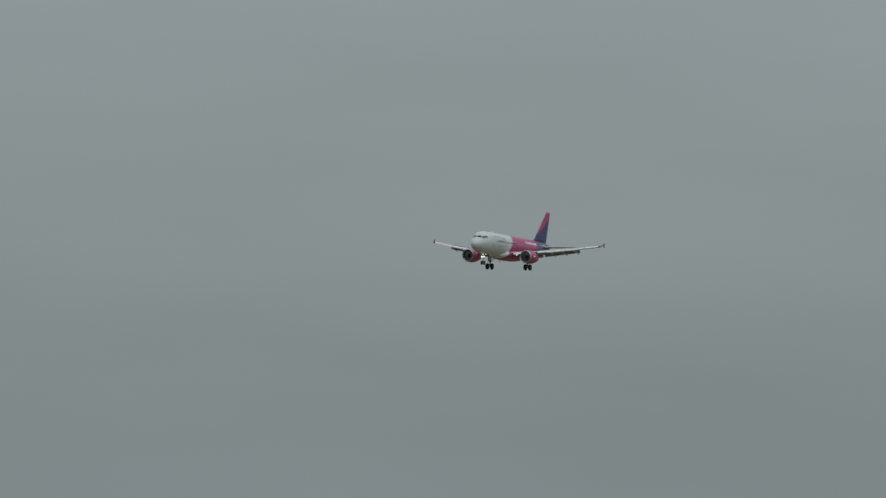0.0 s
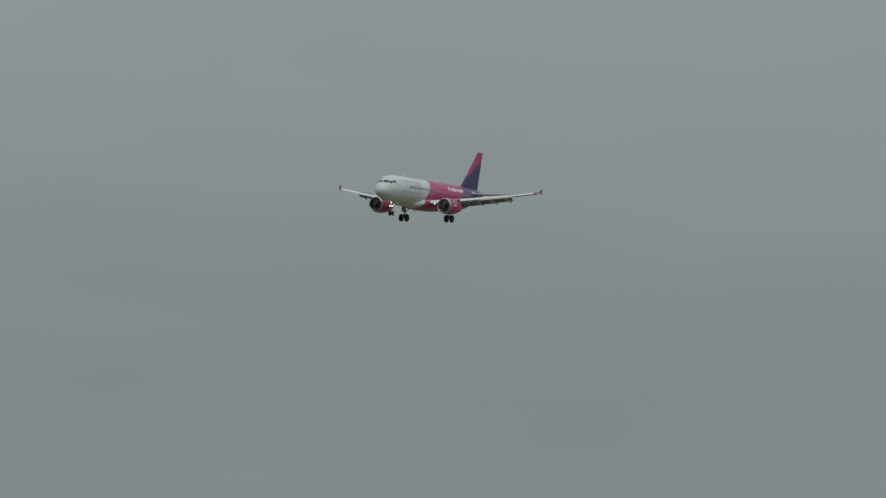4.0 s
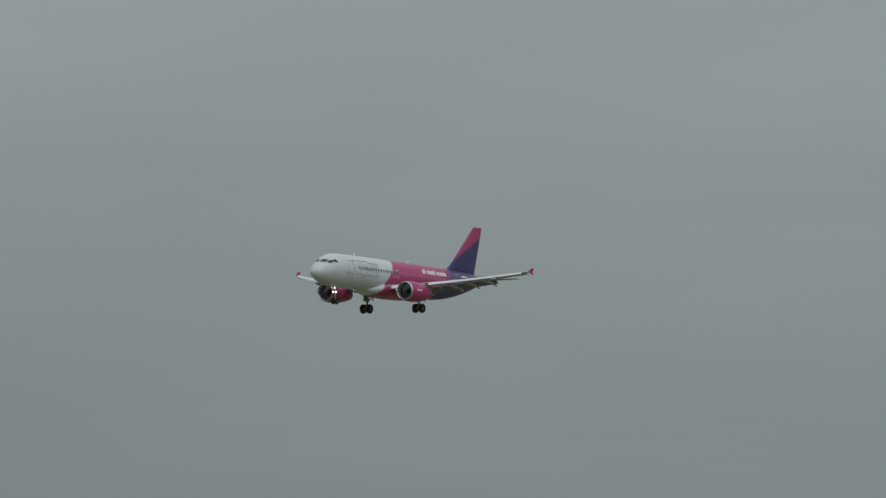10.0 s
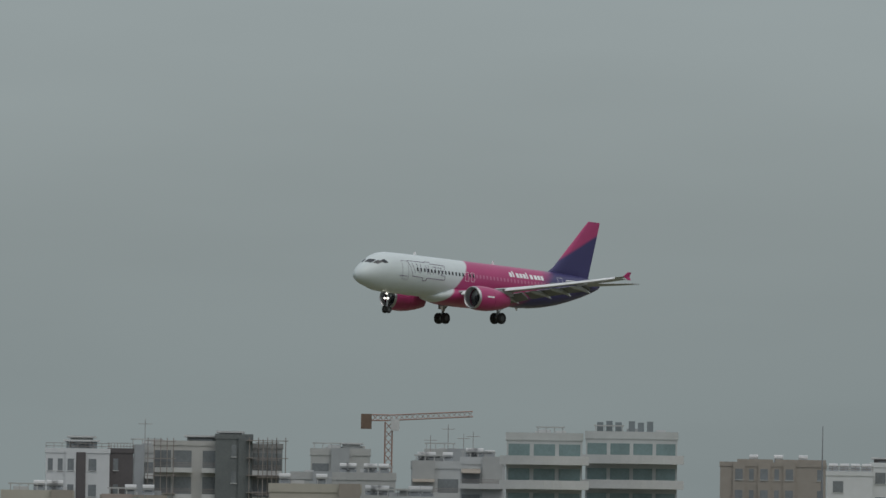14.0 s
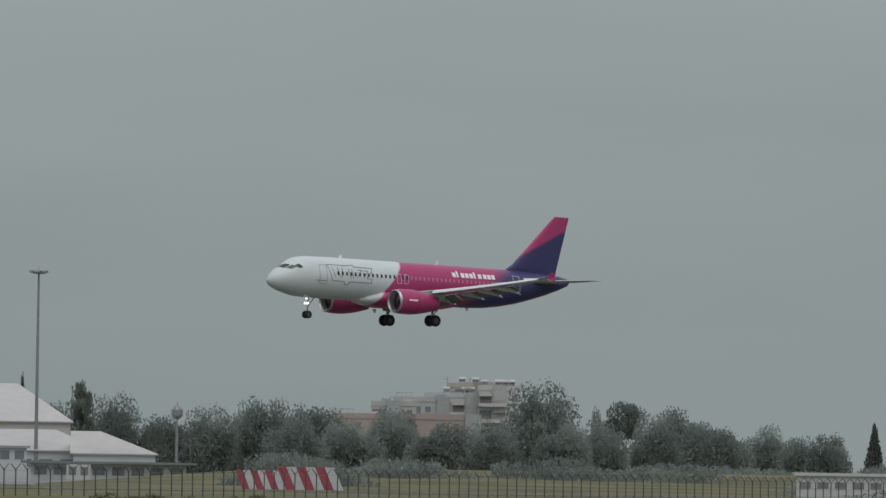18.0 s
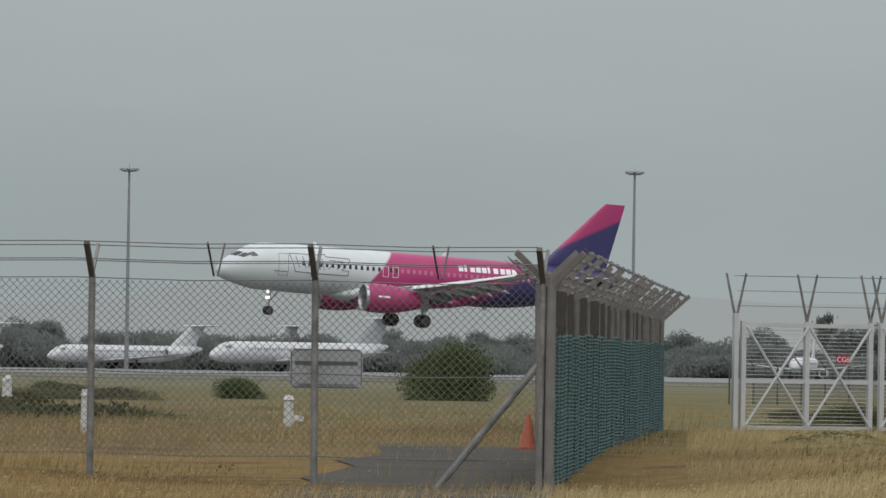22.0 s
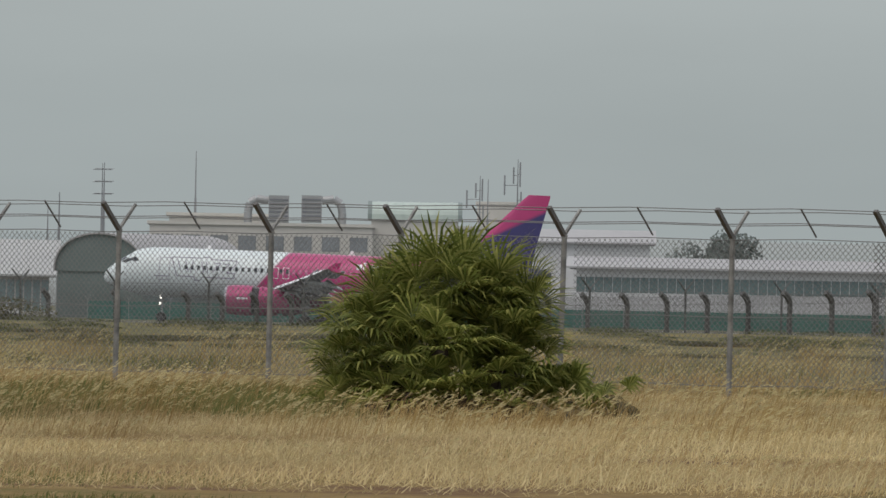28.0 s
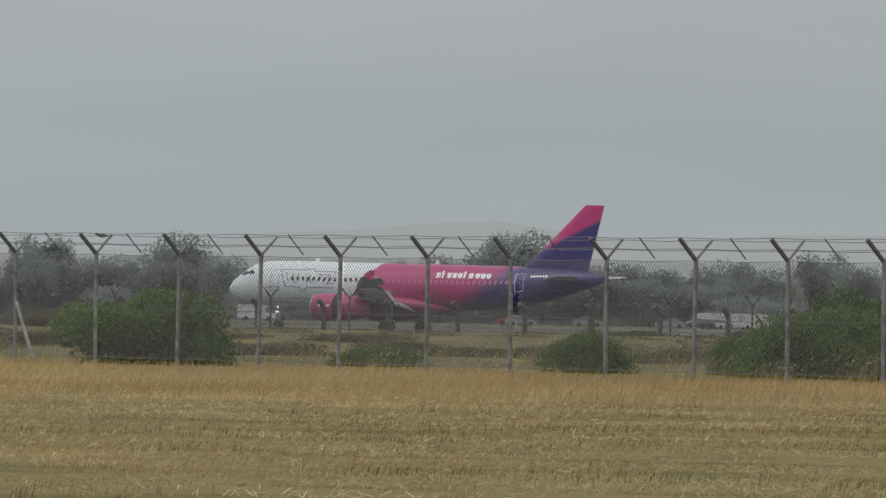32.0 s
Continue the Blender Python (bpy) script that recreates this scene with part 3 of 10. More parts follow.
grass("gold_grass", "short pale gold grass before the fence", M_PALE, 12, 70000, (11.2, 16.5, 70, 121), .08, .27, .0055, .4, lambda p: before_fence(p, -.8) > 0, .03, .55, soft=2.0)
grass("gold_grass", "short golden dry grass before the fence", M_GOLD, 92, 76000, (6.5, 12.8, 70, 121), .08, .27, .0055, .4, lambda p: before_fence(p, -.8) > 0, .03, .55, soft=2.0)
sedge("brown_weeds", "purple-brown dry weeds in the golden grass", M_THISTLE, 93, 240, (7, 12.2, 76, 112), 50, .5, .14, .36, .007, .5, lambda p: patchy(p, .09, 61) + .4 * patchy(p, .3, 8) > .05, .3)
sedge("grass_tufts", "leaning pale tufts in the short grass", M_PALE, 34, 70, (8, 16.5, 84, 116), 60, .35, .16, .36, .0055, .6, None, .5)
sedge("brown_weeds", "purple-brown dry weeds in the grass", M_THISTLE, 35, 480, (6.5, 16.5, 98, 126), 50, .5, .14, .36, .007, .5, lambda p: patchy(p, .09, 61) + .4 * patchy(p, .3, 8) > .08, .3)
sedge("brown_weeds", "purple-brown dry weeds in the oats", M_THISTLE, 36, 46, (-3.5, 7.5, 72, 112), 50, .45, .12, .3, .007, .5, None, .3)
grass("short_gold_grass", "thin short golden grass before the fence corner", M_GOLD, 22, 60000, (13, 20.6, 76, 124), .05, .2, .007, .4, lambda p: before_fence(p, -.8) > 0, .02, .4, soft=2.5, lay=.05)
grass("gold_grass", "pale golden dry grass beside the white gate", M_PALE, 13, 90000, (20.0, 24.6, 92, 190), .08, .34, .0065, .35, lambda p: (before_fence(p) > 0) | (np.degrees(np.arctan2(p[:, 0], p[:, 1])) > 21.25), .05, .45)
grass("track_grass", "thin brown grass on the near side of the dirt track", M_BLEACH, 23, 46000, (23.0, 31.5, 94, 126), .06, .22, .006, .35, None, .1, .25, soft=1.5)
sedge("yellow_weeds", "yellow-green flowering weeds beside the track", M_LEAFY, 84, 110, (24.5, 30, 104, 138), 34, .3, .12, .34, .012, .2, None, None)
sedge("green_weeds", "green and brown weeds beside the track", M_GREENG, 44, 170, (21.8, 31.5, 104, 168), 40, .55, .08, .26, .014, .25, None, None)
sedge("brown_weeds", "dry brown weeds beside the track", M_THISTLE, 45, 130, (21.8, 33, 100, 150), 46, .5, .08, .28, .008, .4, None, .3)
grass("straw_field", "short pale straw grass round the dwarf palm", M_BLEACH, 21, 150000, (-17.5, .5, 60, 158), .08, .22, .0075, .6, lambda p: (before_fence(p, .5) > 0) & far_of(66)(p), .03, .2, soft=2.0, lay=.12)
sedge("rust_tufts", "orange-brown patches in the pale straw", M_RUSTG, 88, 230, (-17, -1, 68, 140), 70, .7, .1, .26, .008, .55, lambda p: (before_fence(p, 1) > 0) & (patchy(p, .06, 91) > .05), .1)
sedge("straw_tufts", "small leaning tufts of dry oats round the palm", M_STRAW, 32, 300, (-12, -1, 88, 150), 50, .3, .25, .55, .006, .6, lambda p: before_fence(p, .8) > 0, .25)
grass("lying_straw", "pale straw lying on the mown strip before the oats", M_LYING, 75, 60000, (-3, 11, 54, 82), .02, .07, .009, .5, None, None, .5, soft=1.5, lay=.13)
grass("lying_straw", "pale straw lying flat in the uncut field", M_BLEACH, 25, 70000, (-20, -4, 66, 112), .03, .10, .009, .9, None, None, .25, soft=2.0, lay=.18)
sedge("green_weeds", "low green mat of weeds by the thistles", M_GREENG, 46, 560, (-22, -10, 53, 72), 80, .5, .03, .12, .007, .2, lambda p: patchy(p, .15, 6) > -.15, None)
sedge("brown_weeds", "low brown mat of dry weeds", M_THISTLE, 47, 360, (-22, -10.8, 53, 67), 60, .45, .03, .11, .006, .3, lambda p: patchy(p, .2, 16) > -.1, None)
grass("mown_stubble", "mown straw lying on the olive field", M_LYING, 14, 120000, (-31, -10, 57, 150), .02, .07, .009, .5, lambda p: before_fence(p, 5.0) > 0, None, .2, soft=2.0, lay=.27)
grass("straw_swath", "loose pale straw left in thin swaths by the mower", M_OAT, 74, 42000, (-31, -11, 58, 140), .02, .09, .010, .3, lambda p: (before_fence(p, 6.0) > 0) & (patchy(p, .3, 71) > .1), None, .9, soft=2.0, lay=.32)
def fringe(p):
    az, r = np.degrees(np.arctan2(p[:, 0], p[:, 1])), np.hypot(p[:, 0], p[:, 1])
    return (before_fence(p, 0) > 0) & (r > np.clip(135 + (az + 16) * -10, 88, 135) + 12 * patchy(p, .08, 4) + 7 * patchy(p, .6, 14))


grass("fence_fringe", "orange-brown uncut grass along the fence foot", M_RUSTG, 15, 190000, (-31.5, -10, 86, 232), .16, .42, .0075, .5, fringe, .05, .75, soft=2.0)
grass("meadow_grass", "yellow grass on the field inside the fence", M_STRAW, 16, 90000, (-31, 22, 124, 300), .15, .4, .011, .25, lambda p: before_fence(p, -.5) < 0, .1, .12)
sedge("green_weeds", "low green weeds among the dry grass", M_GREENG, 17, 300, (-31, 21, 62, 250), 50, .5, .05, .16, .009, .35, lambda p: patchy(p, .06, 17) > -.1, None)
sedge("green_weeds", "green weeds inside the fence", M_GREENG, 24, 420, (-31, 21, 130, 280), 60, .7, .08, .26, .010, .35, lambda p: (before_fence(p, -1) < 0) & (patchy(p, .05, 27) > -.1), None)
grass("pale_oats", "pale flowering oats inside the fence", M_OAT, 18, 16000, (-31, 12, 140, 270), .35, .7, .011, .35, lambda p: before_fence(p, -1) < 0, .5, -.2)
sedge("pale_oat_tufts", "pale oat tufts inside the fence bent by wind", M_STRAW, 33, 420, (-31, 12, 132, 275), 36, .45, .5, .9, .009, .45, lambda p: before_fence(p, -1) < 0, .8)
sedge("green_weeds", "low green weeds spread through the mown field", M_GREENG, 57, 900, (-31, -14, 58, 140), 46, .55, .02, .08, .008, .3, lambda p: (before_fence(p, 6) > 0) & (patchy(p, .09, 31) > -.1), None)
sedge("brown_weeds", "rust-brown dry weeds in patches of the mown field", M_THISTLE, 58, 200, (-31, -12, 60, 120), 46, .55, .02, .08, .008, .3, lambda p: (before_fence(p, 6) > 0) & (patchy(p, .1, 37) > .12), None)
sedge("rust_tufts", "rust-brown tufts of dry grass left in the mown field", M_RUSTG, 71, 620, (-31, -14, 62, 175), 70, .6, .08, .26, .008, .4, lambda p: (before_fence(p, 3) > 0) & (patchy(p, .07, 41) > .05), .2)
sedge("brown_weeds", "dark trodden clumps in the mown field", M_THISTLE, 72, 300, (-31, -14, 58, 165), 50, .35, .05, .15, .009, .4, lambda p: (before_fence(p, 3) > 0) & (patchy(p, .11, 47) > .1), None)
sedge("green_weeds", "fresh green grass in patches of the mown field", M_GREENG, 73, 640, (-31, -14, 58, 150), 60, .7, .05, .15, .009, .35, lambda p: (before_fence(p, 5) > 0) & (patchy(p, .06, 51) > .12), None)
sedge("dry_thistles", "brown dried thistles at the field edge", M_THISTLE, 19, 40, (-21, -11.6, 55, 74), 9, .13, .12, .34, .007, .08, None, .8, "thistle", hs=.8)
sedge("green_weeds", "green oat grass standing before the fence", M_GREENG, 85, 60, (-12.6, -11.0, 100, 116), 60, .5, .14, .3, .009, .45, None, None)
sedge("green_weeds", "dark green clumps of weeds inside the fence", M_GREENG, 86, 60, (-18, -5, 134, 215), 150, .75, .2, .5, .014, .35, lambda p: (before_fence(p, -1) < 0) & (patchy(p, .08, 66) > -.1), None)
sedge("rust_tufts", "orange-brown oats inside the fence", M_RUSTG, 89, 260, (-14, 0, 130, 240), 60, .8, .15, .4, .010, .4, lambda p: (before_fence(p, -1) < 0) & (patchy(p, .05, 95) > -.05), .1)
sedge("pale_oat_tufts", "bleached oat tufts along the inside of the fence", M_OAT, 87, 90, (-19, -4, 128, 190), 44, .4, .3, .7, .009, .6, lambda p: abs(before_fence(p, -3)) < 4, .9, hs=1.6)
sedge("green_weeds", "low green weeds under the dry thistles", M_GREENG, 43, 60, (-22, -10.5, 55, 78), 40, .3, .08, .2, .007, .15, lambda p: patchy(p, .2, 3) > -.05, None)
sedge("straw_clods", "dark tufts left standing in the mown field", M_THISTLE, 20, 160, (-30, -13, 60, 120), 30, .22, .04, .12, .008, .3, lambda p: before_fence(p, 8) > 0, None, "grass")


sedge("green_weeds", "green weeds beside the dwarf palm", M_GREENG, 41, 150, (-11.6, -9.0, 107, 140), 60, .5, .15, .36, .014, .3, None, None)
sedge("green_weeds", "dark green tuft in the oats", M_GREENG, 42, 9, (5.35, 5.65, 84, 90), 60, .16, .25, .45, .007, .4, None, None)


def corner_field(p):
    az, r = np.degrees(np.arctan2(p[:, 0], p[:, 1])), np.hypot(p[:, 0], p[:, 1])
    return (before_fence(p, -.6) < 0) & ((az < 18.4) | (r > 156))


grass("meadow_oats", "yellow oats in the field behind the fence", M_GOLD, 51, 70000, (5.5, 21, 124, 205), .10, .36, .008, .35, corner_field, .06, .25)
sedge("green_weeds", "olive weeds in the field behind the fence", M_GREENG, 52, 720, (-2, 21, 126, 230), 60, .6, .06, .26, .009, .3, lambda p: corner_field(p) & (patchy(p, .07, 5) > -.05), None)
sedge("brown_weeds", "brown dry weeds in the field behind the fence", M_THISTLE, 53, 620, (-2, 21, 126, 260), 60, .7, .05, .22, .008, .3, lambda p: corner_field(p) & (patchy(p, .06, 15) > 0), .2)
sedge("brown_weeds", "bare brown weeds along the fence foot", M_THISTLE, 54, 240, (6, 18.4, 110, 136), 46, .45, .04, .16, .008, .3, lambda p: abs(before_fence(p, -.6)) < 2.6, .2)


def crown_mesh(name, seed, rx, ry, rz, n, leaf, material, lift=0.0, lumps=9):
    """Leaves in uneven lumps with gaps between them."""
    rng = np.random.default_rng(seed)
    cs = []
    for _ in range(lumps):
        a, r = rng.uniform(0, 6.283), rng.uniform(.15, .72) ** .7
        cs.append((r * math.cos(a) * rx, r * math.sin(a) * ry, rng.uniform(.12, .78) * rz * (1.15 - .5 * r), rng.uniform(.28, .52)))
    per = n // lumps
    P = []
    for cx, cy, cz, s in cs:
        d = rng.normal(0, 1, (per, 3))
        d /= np.linalg.norm(d, axis=1)[:, None]
        rr = rng.uniform(.35, 1.05, per) ** .6
        P.append(np.array([cx, cy, cz]) + d * rr[:, None] * np.array([rx * s * 1.2, ry * s * 1.2, rz * s * .72]))
    P = np.concatenate(P)
    P[:, 2] = np.maximum(P[:, 2], .02) + lift
    m = len(P)
    a = rng.normal(0, 1, (m, 3))
    b = rng.normal(0, 1, (m, 3))
    a /= np.linalg.norm(a, axis=1)[:, None]
    b = np.cross(a, b)
    b /= np.linalg.norm(b, axis=1)[:, None]
    s = (leaf * rng.uniform(.6, 1.4, m))[:, None]
    v = np.stack([P - a * s, P + b * s * .5, P + a * s, P - b * s * .5], 1).reshape(-1, 3)
    i = np.arange(m)[:, None] * 4
    t = np.concatenate([i + [0, 1, 2], i + [0, 2, 3]], 1).reshape(-1, 3)
    return tri_mesh(name, v, t, material)


def stems_mesh(seed, h, spread, n=7, r=.03):
    rng = random.Random(seed)
    k = Kit()
    for _ in range(n):
        a = rng.uniform(0, 6.28)
        q = Vector((math.cos(a) * spread * .5, math.sin(a) * spread * .5, h * .45))
        k.tube((0, 0, -.1), q, r, r * .6, 5)
        k.tube(q, q + Vector((math.cos(a) * spread * .4, math.sin(a) * spread * .4, h * .4)), r * .6, r * .2, 5)
    return k.data("stem", M_TWIG)


SHRUBS = [crown_mesh("crown", 40 + i, 1, 1, 1, 19000, .03, M_LEAF, 0, 26) for i in range(3)]
SHRUBY = [crown_mesh("crown", 140 + i, 1, 1, 1, 22000, .034, M_LEAFY, 0, 26) for i in range(3)]
SCRUBS = [crown_mesh("crown", 50 + i, 1, 1, .3, 9000, .017, M_LEAF2, 0, 12) for i in range(3)]
STEMS = stems_mesh(5, 1, 1)
LOW = list(SCRUBS)


def shrub(az, d, w, h, data, label, name="shrub", group=""):
    p = polar(az, d)
    o = thing(name, label, name, group=group)
    o.matrix_basis = Matrix.Translation((p.x, p.y, ground_z(p.x, p.y) - .03)) @ Matrix.Rotation(az * 7.3 + d, 4, "Z")
    for nm, me in (("stem", STEMS), ("crown", data)):
        c = tagged(share(nm, me, o), kind="stuff" if nm == "stem" else "")
        c.scale = (w / 2 * 1.18, w / 2 * 1.18, h * 1.05 / (.3 if data in LOW and nm == "crown" else 1))
    return o


for i, (az, d, w, h) in enumerate(((13.89, 340, 3.5, 2.3), (15.93, 222, 2.09, 1.18), (12.67, 340, 1.52, 1.64), (14.44, 300, 2.65, 0.79), (12.28, 260, 4.74, 1.71), (11.42, 260, 1.53, 0.95), (13.88, 262, 2.77, 1.54), (10.05, 300, 2.15, 1.41), (11.45, 262, 1.39, 0.85), (10.09, 300, 2.12, 1.55), (19.8, 420, 3.53, 2.59), (-18.22, 205, 2.2, 2.0), (-21.88, 208, 3.24, 2.32), (-22.75, 215, 2.66, 1.64), (-24.11, 222, 1.6, 1.0), (-26.79, 222, 3.43, 1.83), (-25.36, 230, 1.89, 0.5), (-24.17, 228, 1.5, .8), (-22.94, 226, 1.33, 1.53), (-23.19, 224, 1.19, 0.99), (-22.47, 224, 2.37, 2.04), (15.93, 228, 2.08, 1.34), (18.59, 400, 1.76, 0.94), (17.49, 380, 1.79, 0.67), (5.81, 160, 1.18, 0.87), (6.38, 150, 0.75, 0.46), (4.12, 170, 0.67, 0.6), (4.58, 165, 1.31, 0.39), (5.58, 210, 1.11, 0.49), (6.25, 200, 1.76, 0.56), (7.06, 215, 2.91, 0.7), (7.97, 220, 2.98, 0.84), (3.56, 230, 3.11, 0.81))):
    shrub(az, d, w, h, (SHRUBY if az < -12 else SHRUBS)[i % 3], ("olive green" if az < -12 else "dense dark green") + " shrub in the dry grass", group="green shrubs")


# ---------------------------------------------------------------- dwarf palm
def palm(az, d, w, h):
    p = polar(az, d)
    o = thing("dwarf_palm", "bushy green dwarf fan palm in dry grass", "palm")
    o.matrix_basis = Matrix.Translation((p.x, p.y, ground_z(p.x, p.y)))
    rng = random.Random(77)
    heads_at = ((-1.05, 0, .2, 24, .62), (-.98, .1, .68, 30, .64), (-.75, .1, 1.1, 32, .66), (-.28, 0, 1.36, 34, .68), (.22, .1, 1.34, 34, .68), (.52, 0, 1.0, 30, .64), (.68, 0, .6, 26, .62), (.7, -.05, .22, 22, .58), (-.15, -.45, .8, 28, .6), (-.5, -.5, .25, 22, .55), (.2, -.5, .3, 22, .55), (1.2, 0, .1, 22, .42), (1.55, .05, .05, 16, .36))
    k = Kit()
    for x, y, z, _, _ in heads_at:
        k.tube((x * .6, y * .6, -.1), (x, y, z * h / 2.4), .12, .1, 8)
    k.make("trunk", M_TWIG, o)
    for x, y, z, num, size in heads_at:
        for j in range(num):
            a, up = rng.uniform(0, 6.283), math.asin(rng.uniform(-.25, .99))
            out = Vector((math.cos(a) * math.cos(up), math.sin(a) * math.cos(up), math.sin(up)))
            root = Vector((x, y, z * h / 2.4)) + out * .08
            hub = root + out * rng.uniform(.16, .55)
            hub.z = max(hub.z, .12)
            dead = x > 1.1 and up < .25
            k = Kit()
            k.tube(root, hub, .012, .008, 4)
            side = out.cross(Vector((rng.uniform(-.5, .5), rng.uniform(-.5, .5), 1))).normalized()
            nrm = side.cross(out).normalized()
            n, R = 21, size * rng.uniform(.62, 1.12)
            for i in range(n):
                b = (i / (n - 1) - .5) * 3.4
                dr = (out * math.cos(b) + side * math.sin(b) + nrm * .2).normalized()
                reach = R * (1 - .13 * abs(b)) * rng.uniform(.82, 1.08)
                tip = hub + dr * reach + Vector((.05 * rng.random(), 0, -.03 - .1 * rng.random() - (.2 if dead else 0)))
                q = hub + dr * reach * .6 + nrm * .025
                s2 = dr.cross(nrm).normalized() * .017
                tip.z, q.z = max(tip.z, .01), max(q.z, .02)
                k.add([hub, q - s2, q + s2, tip], [(0, 1, 2), (1, 3, 2)])
            k.make("frond", M_DEADP if dead else M_PALM, o, "dry grey-brown frond" if dead else "")
    return o


palm(*(-8.39, 114, 3.82, 2.52))


# ---------------------------------------------------------------- far side of the meadow: low grey scrub and rocks
rs = random.Random(9)
M_ROCK = mat("pale_rock", (.42, .39, .34), .9, 0, .2, 1.5, .3)
SCRUBG = [crown_mesh("crown", 60 + i, 1, 1, .3, 9000, .017, leafy("olive_scrub_leaves", c, .85, .3), 0, 9) for i, c in enumerate((((.056, .068, .03), (.098, .108, .046), (.14, .138, .06)), ((.085, .07, .042), (.13, .105, .063), (.18, .14, .085))))]
LOW += SCRUBG
def mound(seed, n, leaf, material):
    """A rounded cushion of small leaves with a lumpy outline."""
    rng = np.random.default_rng(seed)
    d = rng.normal(0, 1, (n, 3))
    d[:, 2] = np.abs(d[:, 2])
    d /= np.linalg.norm(d, axis=1)[:, None]
    lump = np.array([.84 + .34 * noise.noise((x * 2.3, y * 2.3, z * 2.3 + seed)) + .14 * noise.noise((x * 7, y * 7, z * 7 + seed)) for x, y, z in d])
    P = d * (lump * rng.uniform(.62, 1.03, n) ** .5)[:, None]
    u = rng.normal(0, 1, (n, 3))
    u /= np.linalg.norm(u, axis=1)[:, None]
    b = np.cross(u, rng.normal(0, 1, (n, 3)))
    b /= np.linalg.norm(b, axis=1)[:, None]
    q = (leaf * rng.uniform(.6, 1.4, n))[:, None]
    v = np.stack([P - u * q, P + b * q * .5, P + u * q, P - b * q * .5], 1).reshape(-1, 3)
    i = np.arange(n)[:, None] * 4
    return tri_mesh("crown", v, np.concatenate([i + [0, 1, 2], i + [0, 2, 3]], 1).reshape(-1, 3), material)


M_HEATH = leafy("olive_heath", ((.082, .092, .042), (.122, .128, .057), (.172, .162, .074)), .9, .35, True)
MOUNDS = [mound(300 + i, 9000, .026, m_) for i, m_ in enumerate((SCRUBG[0].materials[0], SCRUBG[0].materials[0], M_HEATH, M_LEAF2))]
for i in range(92):
    az = rs.uniform(24.2, 35.4)
    d = 172 + 150 * rs.random() ** 1.1
    w = rs.uniform(.9, 2.6)
    shrub(az, d, w, w * rs.uniform(.2, .33), MOUNDS[i % 4], "low rounded olive scrub bush on the verge", "scrub_bush", "low scrub")
for i in range(24):
    w = rs.uniform(.8, 2.0)
    shrub(rs.uniform(21.8, 24.2), rs.uniform(215, 330), w, w * .26, MOUNDS[i % 4], "low rounded olive scrub bush on the verge", "scrub_bush", "low scrub")
lo = [mound(320 + i, 620, .05, M_HEATH) for i in range(3)]
V, T, nv = [], [], 0
for i in range(600):
    me = lo[i % 3]
    a = np.zeros(len(me.vertices) * 3, np.float32)
    me.vertices.foreach_get("co", a)
    tr = np.zeros(len(me.loops), np.int32)
    me.loops.foreach_get("vertex_index", tr)
    p = polar(rs.uniform(21.8, 35.4), 150 + 150 * rs.random() ** 1.1)
    w = rs.uniform(.5, 1.3)
    V.append(a.reshape(-1, 3) * (w, w, rs.uniform(.10, .30)) + (p.x, p.y, ground_z(p.x, p.y) - .03))
    T.append(tr.reshape(-1, 3) + nv)
    nv += len(me.vertices)
tagged(new("low_heath", tri_mesh("low_heath", np.concatenate(V), np.concatenate(T), M_HEATH)), "low olive-brown heath covering the verge", "heath", kind="stuff")
V, T, nv = [], [], 0
for i in range(330):
    me = lo[i % 3]
    a = np.zeros(len(me.vertices) * 3, np.float32)
    me.vertices.foreach_get("co", a)
    tr = np.zeros(len(me.loops), np.int32)
    me.loops.foreach_get("vertex_index", tr)
    p = polar(rs.uniform(-31, -2.5), rs.uniform(272, 326))
    w = rs.uniform(.8, 1.9)
    V.append(a.reshape(-1, 3) * (w, w, rs.uniform(.10, .26)) + (p.x, p.y, ground_z(p.x, p.y) - .03))
    T.append(tr.reshape(-1, 3) + nv)
    nv += len(me.vertices)
tagged(new("low_heath", tri_mesh("low_heath", np.concatenate(V), np.concatenate(T), SCRUBG[0].materials[0])), "dark olive heath along the bank by the runway", "heath", kind="stuff")
grass("verge_grass", "short olive-grey grass between the scrub", M_HEATH, 81, 60000, (22.5, 35.6, 134, 230), .05, .18, .012, .3, None, .03, .5)
grass("verge_straw", "thin yellow dry grass between the scrub", M_GOLD, 82, 26000, (22.5, 35.6, 128, 330), .1, .28, .010, .35, None, .1, -.05)
for az, d, w, h in ((25.75, 215, 1.7, .8), (25.9, 218, 1.5, .55), (26.05, 216, 1.6, .45), (27.25, 230, 2.0, .66), (27.5, 232, 1.9, .6), (28.0, 226, 1.6, .5), (28.9, 235, 1.3, .5), (29.3, 222, 1.9, .55), (29.75, 238, 1.4, .5), (30.1, 225, 2.2, .62), (30.6, 228, 1.9, .6), (33.4, 240, 2.6, .8), (34.4, 220, 1.9, .6), (24.9, 240, 1.8, .5)):
    shrub(az, d, w, h, MOUNDS[0], "dark rounded scrub bush on the verge", "scrub_bush", "low scrub")
for i in range(86):
    az = -31 + 36 * (i + rs.uniform(-.5, .5)) / 86
    shrub(az, rs.uniform(262, 300), rs.uniform(2.2, 4.2), rs.uniform(.15, .42), (SCRUBS + SCRUBG[:1])[i % 4], "low dark scrub bush on the bank by the runway", "scrub_bush", "low scrub")
SMALL = [crown_mesh("crown", 160 + i, 1, 1, .3, 520, .075, SCRUBG[0].materials[0], 0, 9) for i in range(3)]
V, T, nv = [], [], 0
